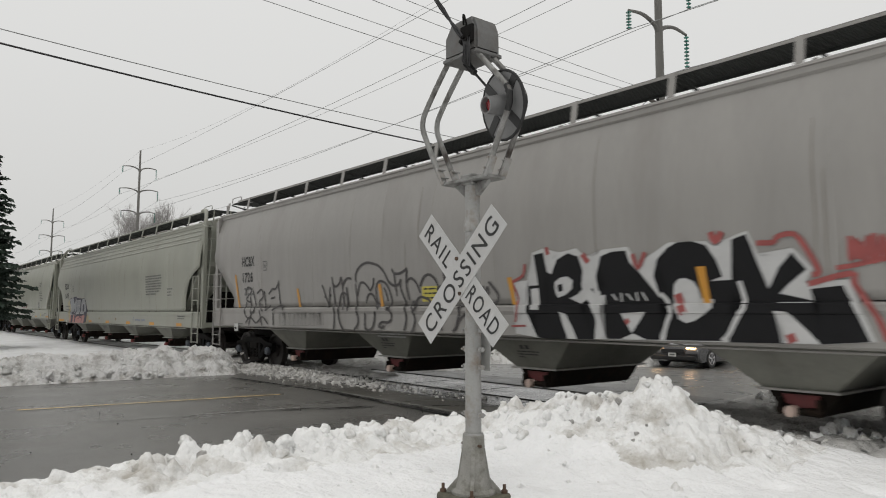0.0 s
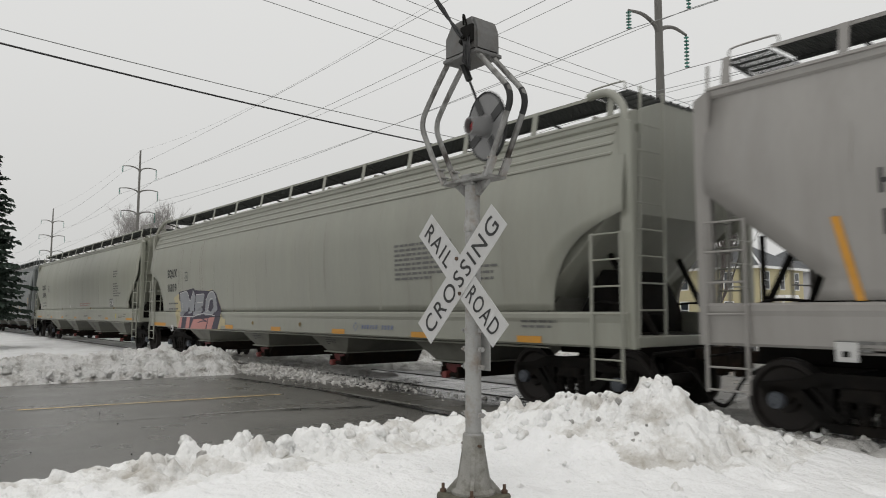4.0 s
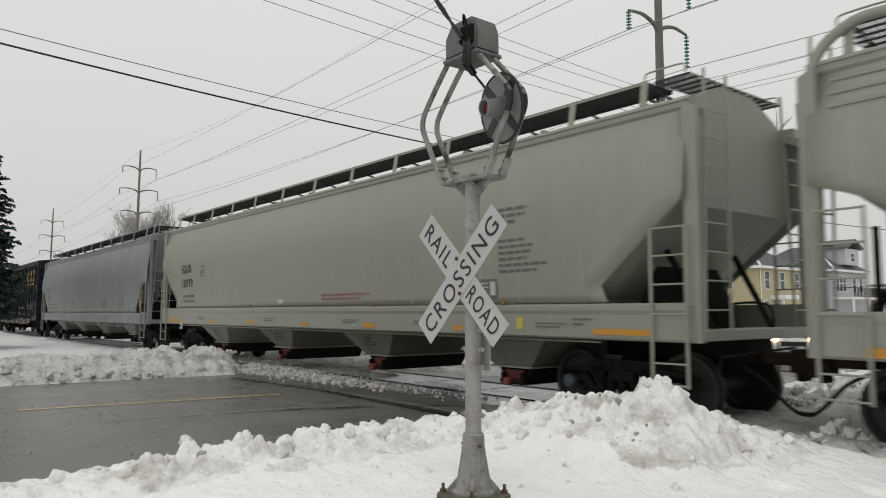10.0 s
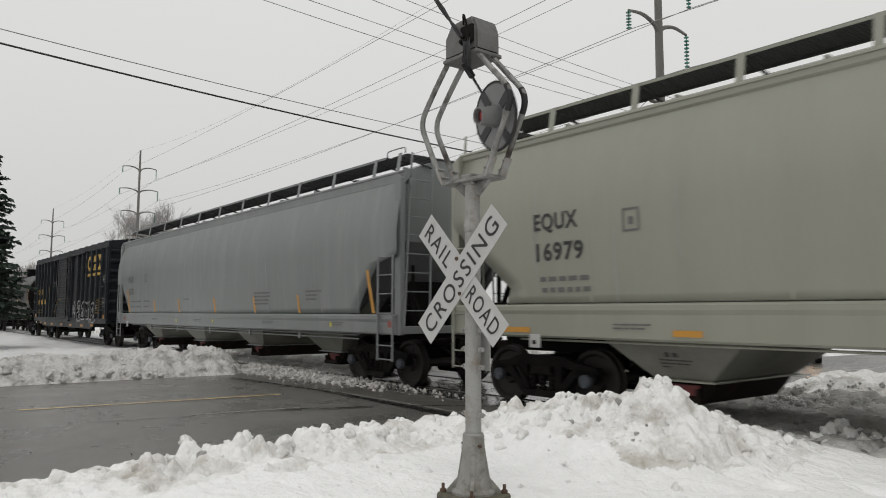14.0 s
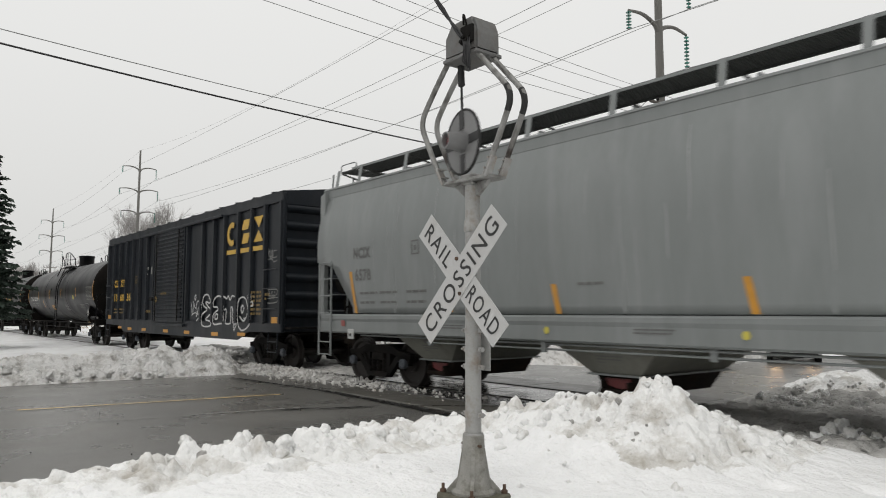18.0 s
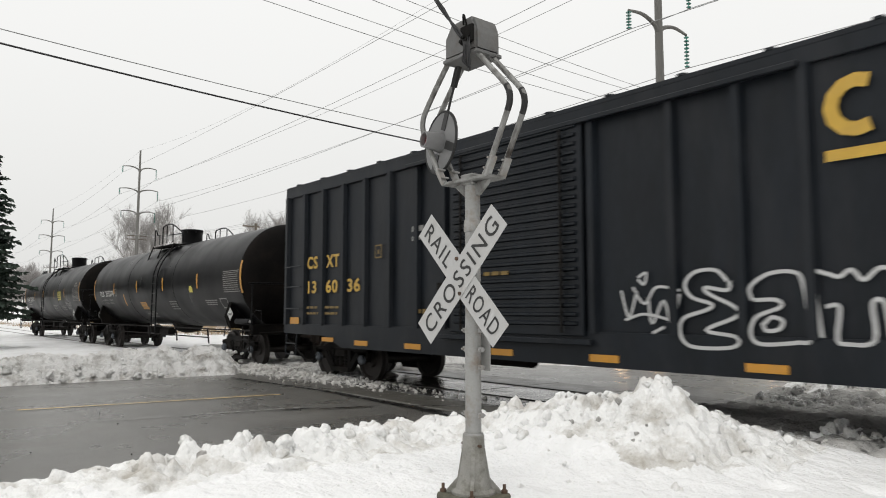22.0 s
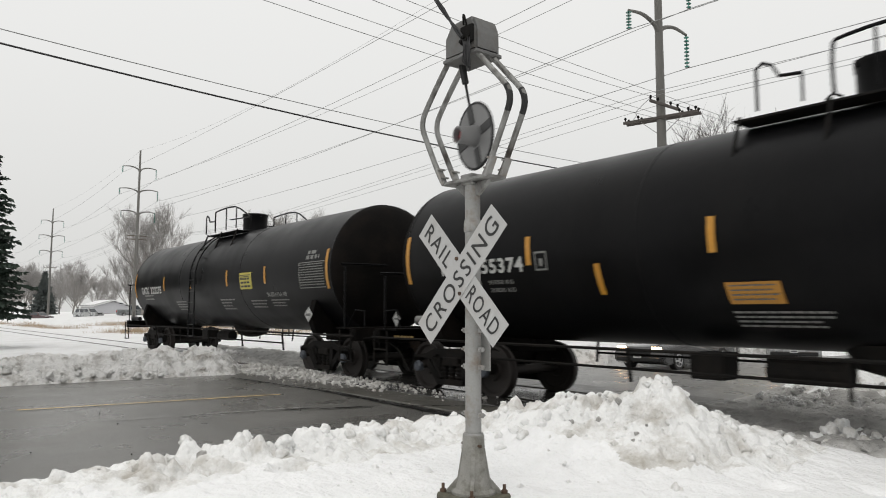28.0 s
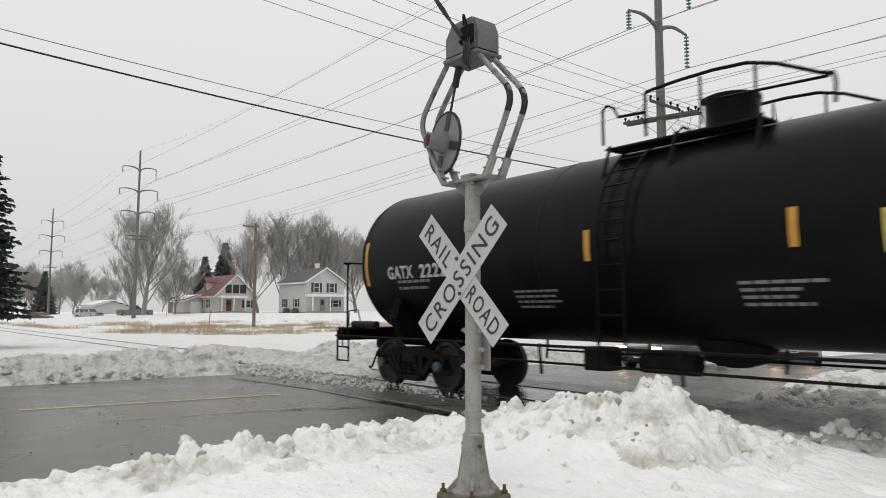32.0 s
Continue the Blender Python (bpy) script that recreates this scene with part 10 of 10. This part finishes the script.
    for s in (-1, 1):
        for y in (-L + length * 0.18, L - length * 0.20):
            bm = bmesh.new()
            turned(bm, "x", [(-0.10, 0.22), (-0.11, 0.31), (-0.08, 0.335), (0.08, 0.335), (0.11, 0.31), (0.10, 0.22)], 22)
            wh = part("wheel", bm, black_rubber, ob, "black tyre with alloy rim", smooth=0.6)
            wh.location = (s * (W - 0.09), y, 0.335)
            wheels.append(wh)
            bm = bmesh.new()
            for k in range(5):
                box(bm, -0.012, 0.012, -0.03, 0.03, 0.03, 0.21, 0, m=pose(s * 0.102, 0, 0, 72 * k, 0, 0))
            rod(bm, (s * 0.07, 0, 0), (s * 0.11, 0, 0), 0.06, 10)
            turned(bm, "x", [(s * 0.095, 0.225), (s * 0.11, 0.22), (s * 0.11, 0.19), (s * 0.095, 0.185)], 20)
            part("rim", bm, chrome, wh)
    # lamps, bumper, plate, mirrors
    for s in (-1, 1):
        bm = bmesh.new()
        box(bm, s * (W - 0.30) - 0.16, s * (W - 0.30) + 0.16, -L - 0.03, -L + 0.08, nose * 0.90, nose * 1.03, 0.02)
        part("headlight", bm, head_lamp if lit else chrome, ob, "lit headlight" if lit else "headlight")
        bm = bmesh.new()
        box(bm, s * (W - 0.2) - 0.12, s * (W - 0.2) + 0.12, L - 0.10, L + 0.02, belt * 0.68, belt * 0.9, 0.02)
        part("tail_light", bm, tail_lamp, ob, "red tail light")
        bm = bmesh.new()
        box(bm, s * (W + 0.08) - 0.08, s * (W + 0.08) + 0.08, a * length + 0.20, a * length + 0.32, belt + 0.02, belt + 0.16, 0.03)
        part("mirror", bm, paint, ob)
    bm = bmesh.new()
    box(bm, -W + 0.12, W - 0.12, -L - 0.06, -L + 0.05, 0.30, 0.46, 0.03)
    part("bumper", bm, black_rubber, ob)
    bm = bmesh.new()
    box(bm, -0.15, 0.15, -L - 0.075, -L - 0.06, 0.42, 0.55, 0)
    pl = part("number_plate", bm, plate_mat, ob)
    bm = bmesh.new()
    box(bm, -0.10, 0.10, -L - 0.079, -L - 0.075, 0.46, 0.51, 0)
    part("plate_bar", bm, ink_grey, pl)
    bm = bmesh.new()
    box(bm, -0.45, 0.45, -L - 0.045, -L - 0.01, nose * 0.70, nose * 0.88, 0.01)
    part("grille", bm, black_rubber, ob)
    if kind == "pickup":
        bm = bmesh.new()
        box(bm, -W + 0.1, W - 0.1, 0.16 * length, L - 0.1, belt - 0.3, belt + 0.02, 0.0)
        part("load_bed", bm, black_rubber, ob)
    return ob, wheels


SEDAN_FROM, SEDAN_TO, SEDAN_TURN = (-14.82, 25.02, -0.51), (-14.71, 22.82, -0.47), 3.0
SEDAN, SEDAN_WHEELS = vehicle("sedan", SEDAN_FROM, SEDAN_TURN, "wet black sedan waiting at the crossing with lit headlights", car_black, 4.95, 1.92, 1.55, "sedan", lit=True)
vehicle("minivan", (-14.05, 30.2, -0.51), 26, "silver minivan waiting on the wet road with lit headlights", car_silver, 4.9, 1.9, 1.75, "van", lit=True)
for px, depth, nm, lab, paint, dims, kind, turn, sunk in ((0.048, 118, "sedan", "dark maroon sedan parked in snow", car_maroon, (4.6, 1.8, 1.4), "sedan", 120, 0.5), (0.103, 120, "suv", "silver estate car parked in snow", car_silver, (4.8, 1.85, 1.7), "suv", 120, 0.4), (0.1545, 116, "pickup_truck", "dark grey pickup truck parked by the street", car_grey, (5.3, 1.95, 1.85), "pickup", 168, 0.3)):
    x, y = spot(px, depth)
    vehicle(nm, (x, y, terrain(x, y) - sunk), turn, lab, paint, *dims, kind)

# street sign far off and marker post in the field
for px, depth, h in ((0.1905, 108, 3.2), (0.238, 75, 1.7), (0.8265, 40, 2.3)):
    x, y = spot(px, depth)
    sp = thing("sign_post", (x, y, terrain(x, y)), "thin post with a small sign in snow", "sign post")
    bm = bmesh.new()
    rod(bm, (0, 0, -0.2), (0.0 if h > 2 else 0.35, 0, h), 0.04, 6)
    part("post", bm, galv if h > 2 else door_red, sp)
    if h > 2:
        bm = bmesh.new()
        if depth > 60:
            box(bm, -0.03, 0.03, -0.55, 0.55, h - 0.3, h, 0)
            part("sign_blade", bm, insulator_green, sp, "small green street-name blade")
        else:
            box(bm, -0.15, 0.15, -0.07, -0.045, h - 0.48, h, 0)
            part("sign_plate", bm, trim_white, sp, "small white sign plate")

# ---- moving parts ----


def motions():
    seconds = [float(i) for i in range(33)]
    for car, x0 in MOVING_CARS:
        walk(car, [(t, pose(x0 + gone(t), on_track(x0 + gone(t)), 0, 0, 0, math.degrees(SKEW))) for t in seconds])
    step = 4 / FPS
    times = [min(i * step, 32.0) for i in range(241)]
    for w in WHEELSETS:
        x, z = w.location.x, w.location.z
        walk(w, [(t, pose(x, 0, z, 0, math.degrees(gone(t) / WHEEL_R), 0)) for t in times])
    period = 1.4167
    swing = [i * 3 / FPS for i in range(321)]
    walk(BANNER, [(t, pose(*BANNER_AT, 0, -(11.0 + 32.8 * math.cos(2 * math.pi * t / period)), 0)) for t in swing])

    # the sedan creeps forward to the crossing, its wheels rolling
    creep = ((0.0, 0.0), (1.5, 0.03), (3.5, 0.15), (5.0, 0.28), (6.0, 0.38), (7.0, 0.53), (8.0, 0.72), (9.0, 0.88), (10.0, 0.97), (10.8, 1.0), (12.0, 1.0), (32.0, 1.0))
    walk(SEDAN, [(t, pose(*(a + (b - a) * k for a, b in zip(SEDAN_FROM, SEDAN_TO)), 0, 0, SEDAN_TURN)) for t, k in creep])
    for w in SEDAN_WHEELS:
        at = tuple(w.location)
        walk(w, [(t, pose(*at, k * 382.0, 0, 0)) for t, k in creep])


motions()
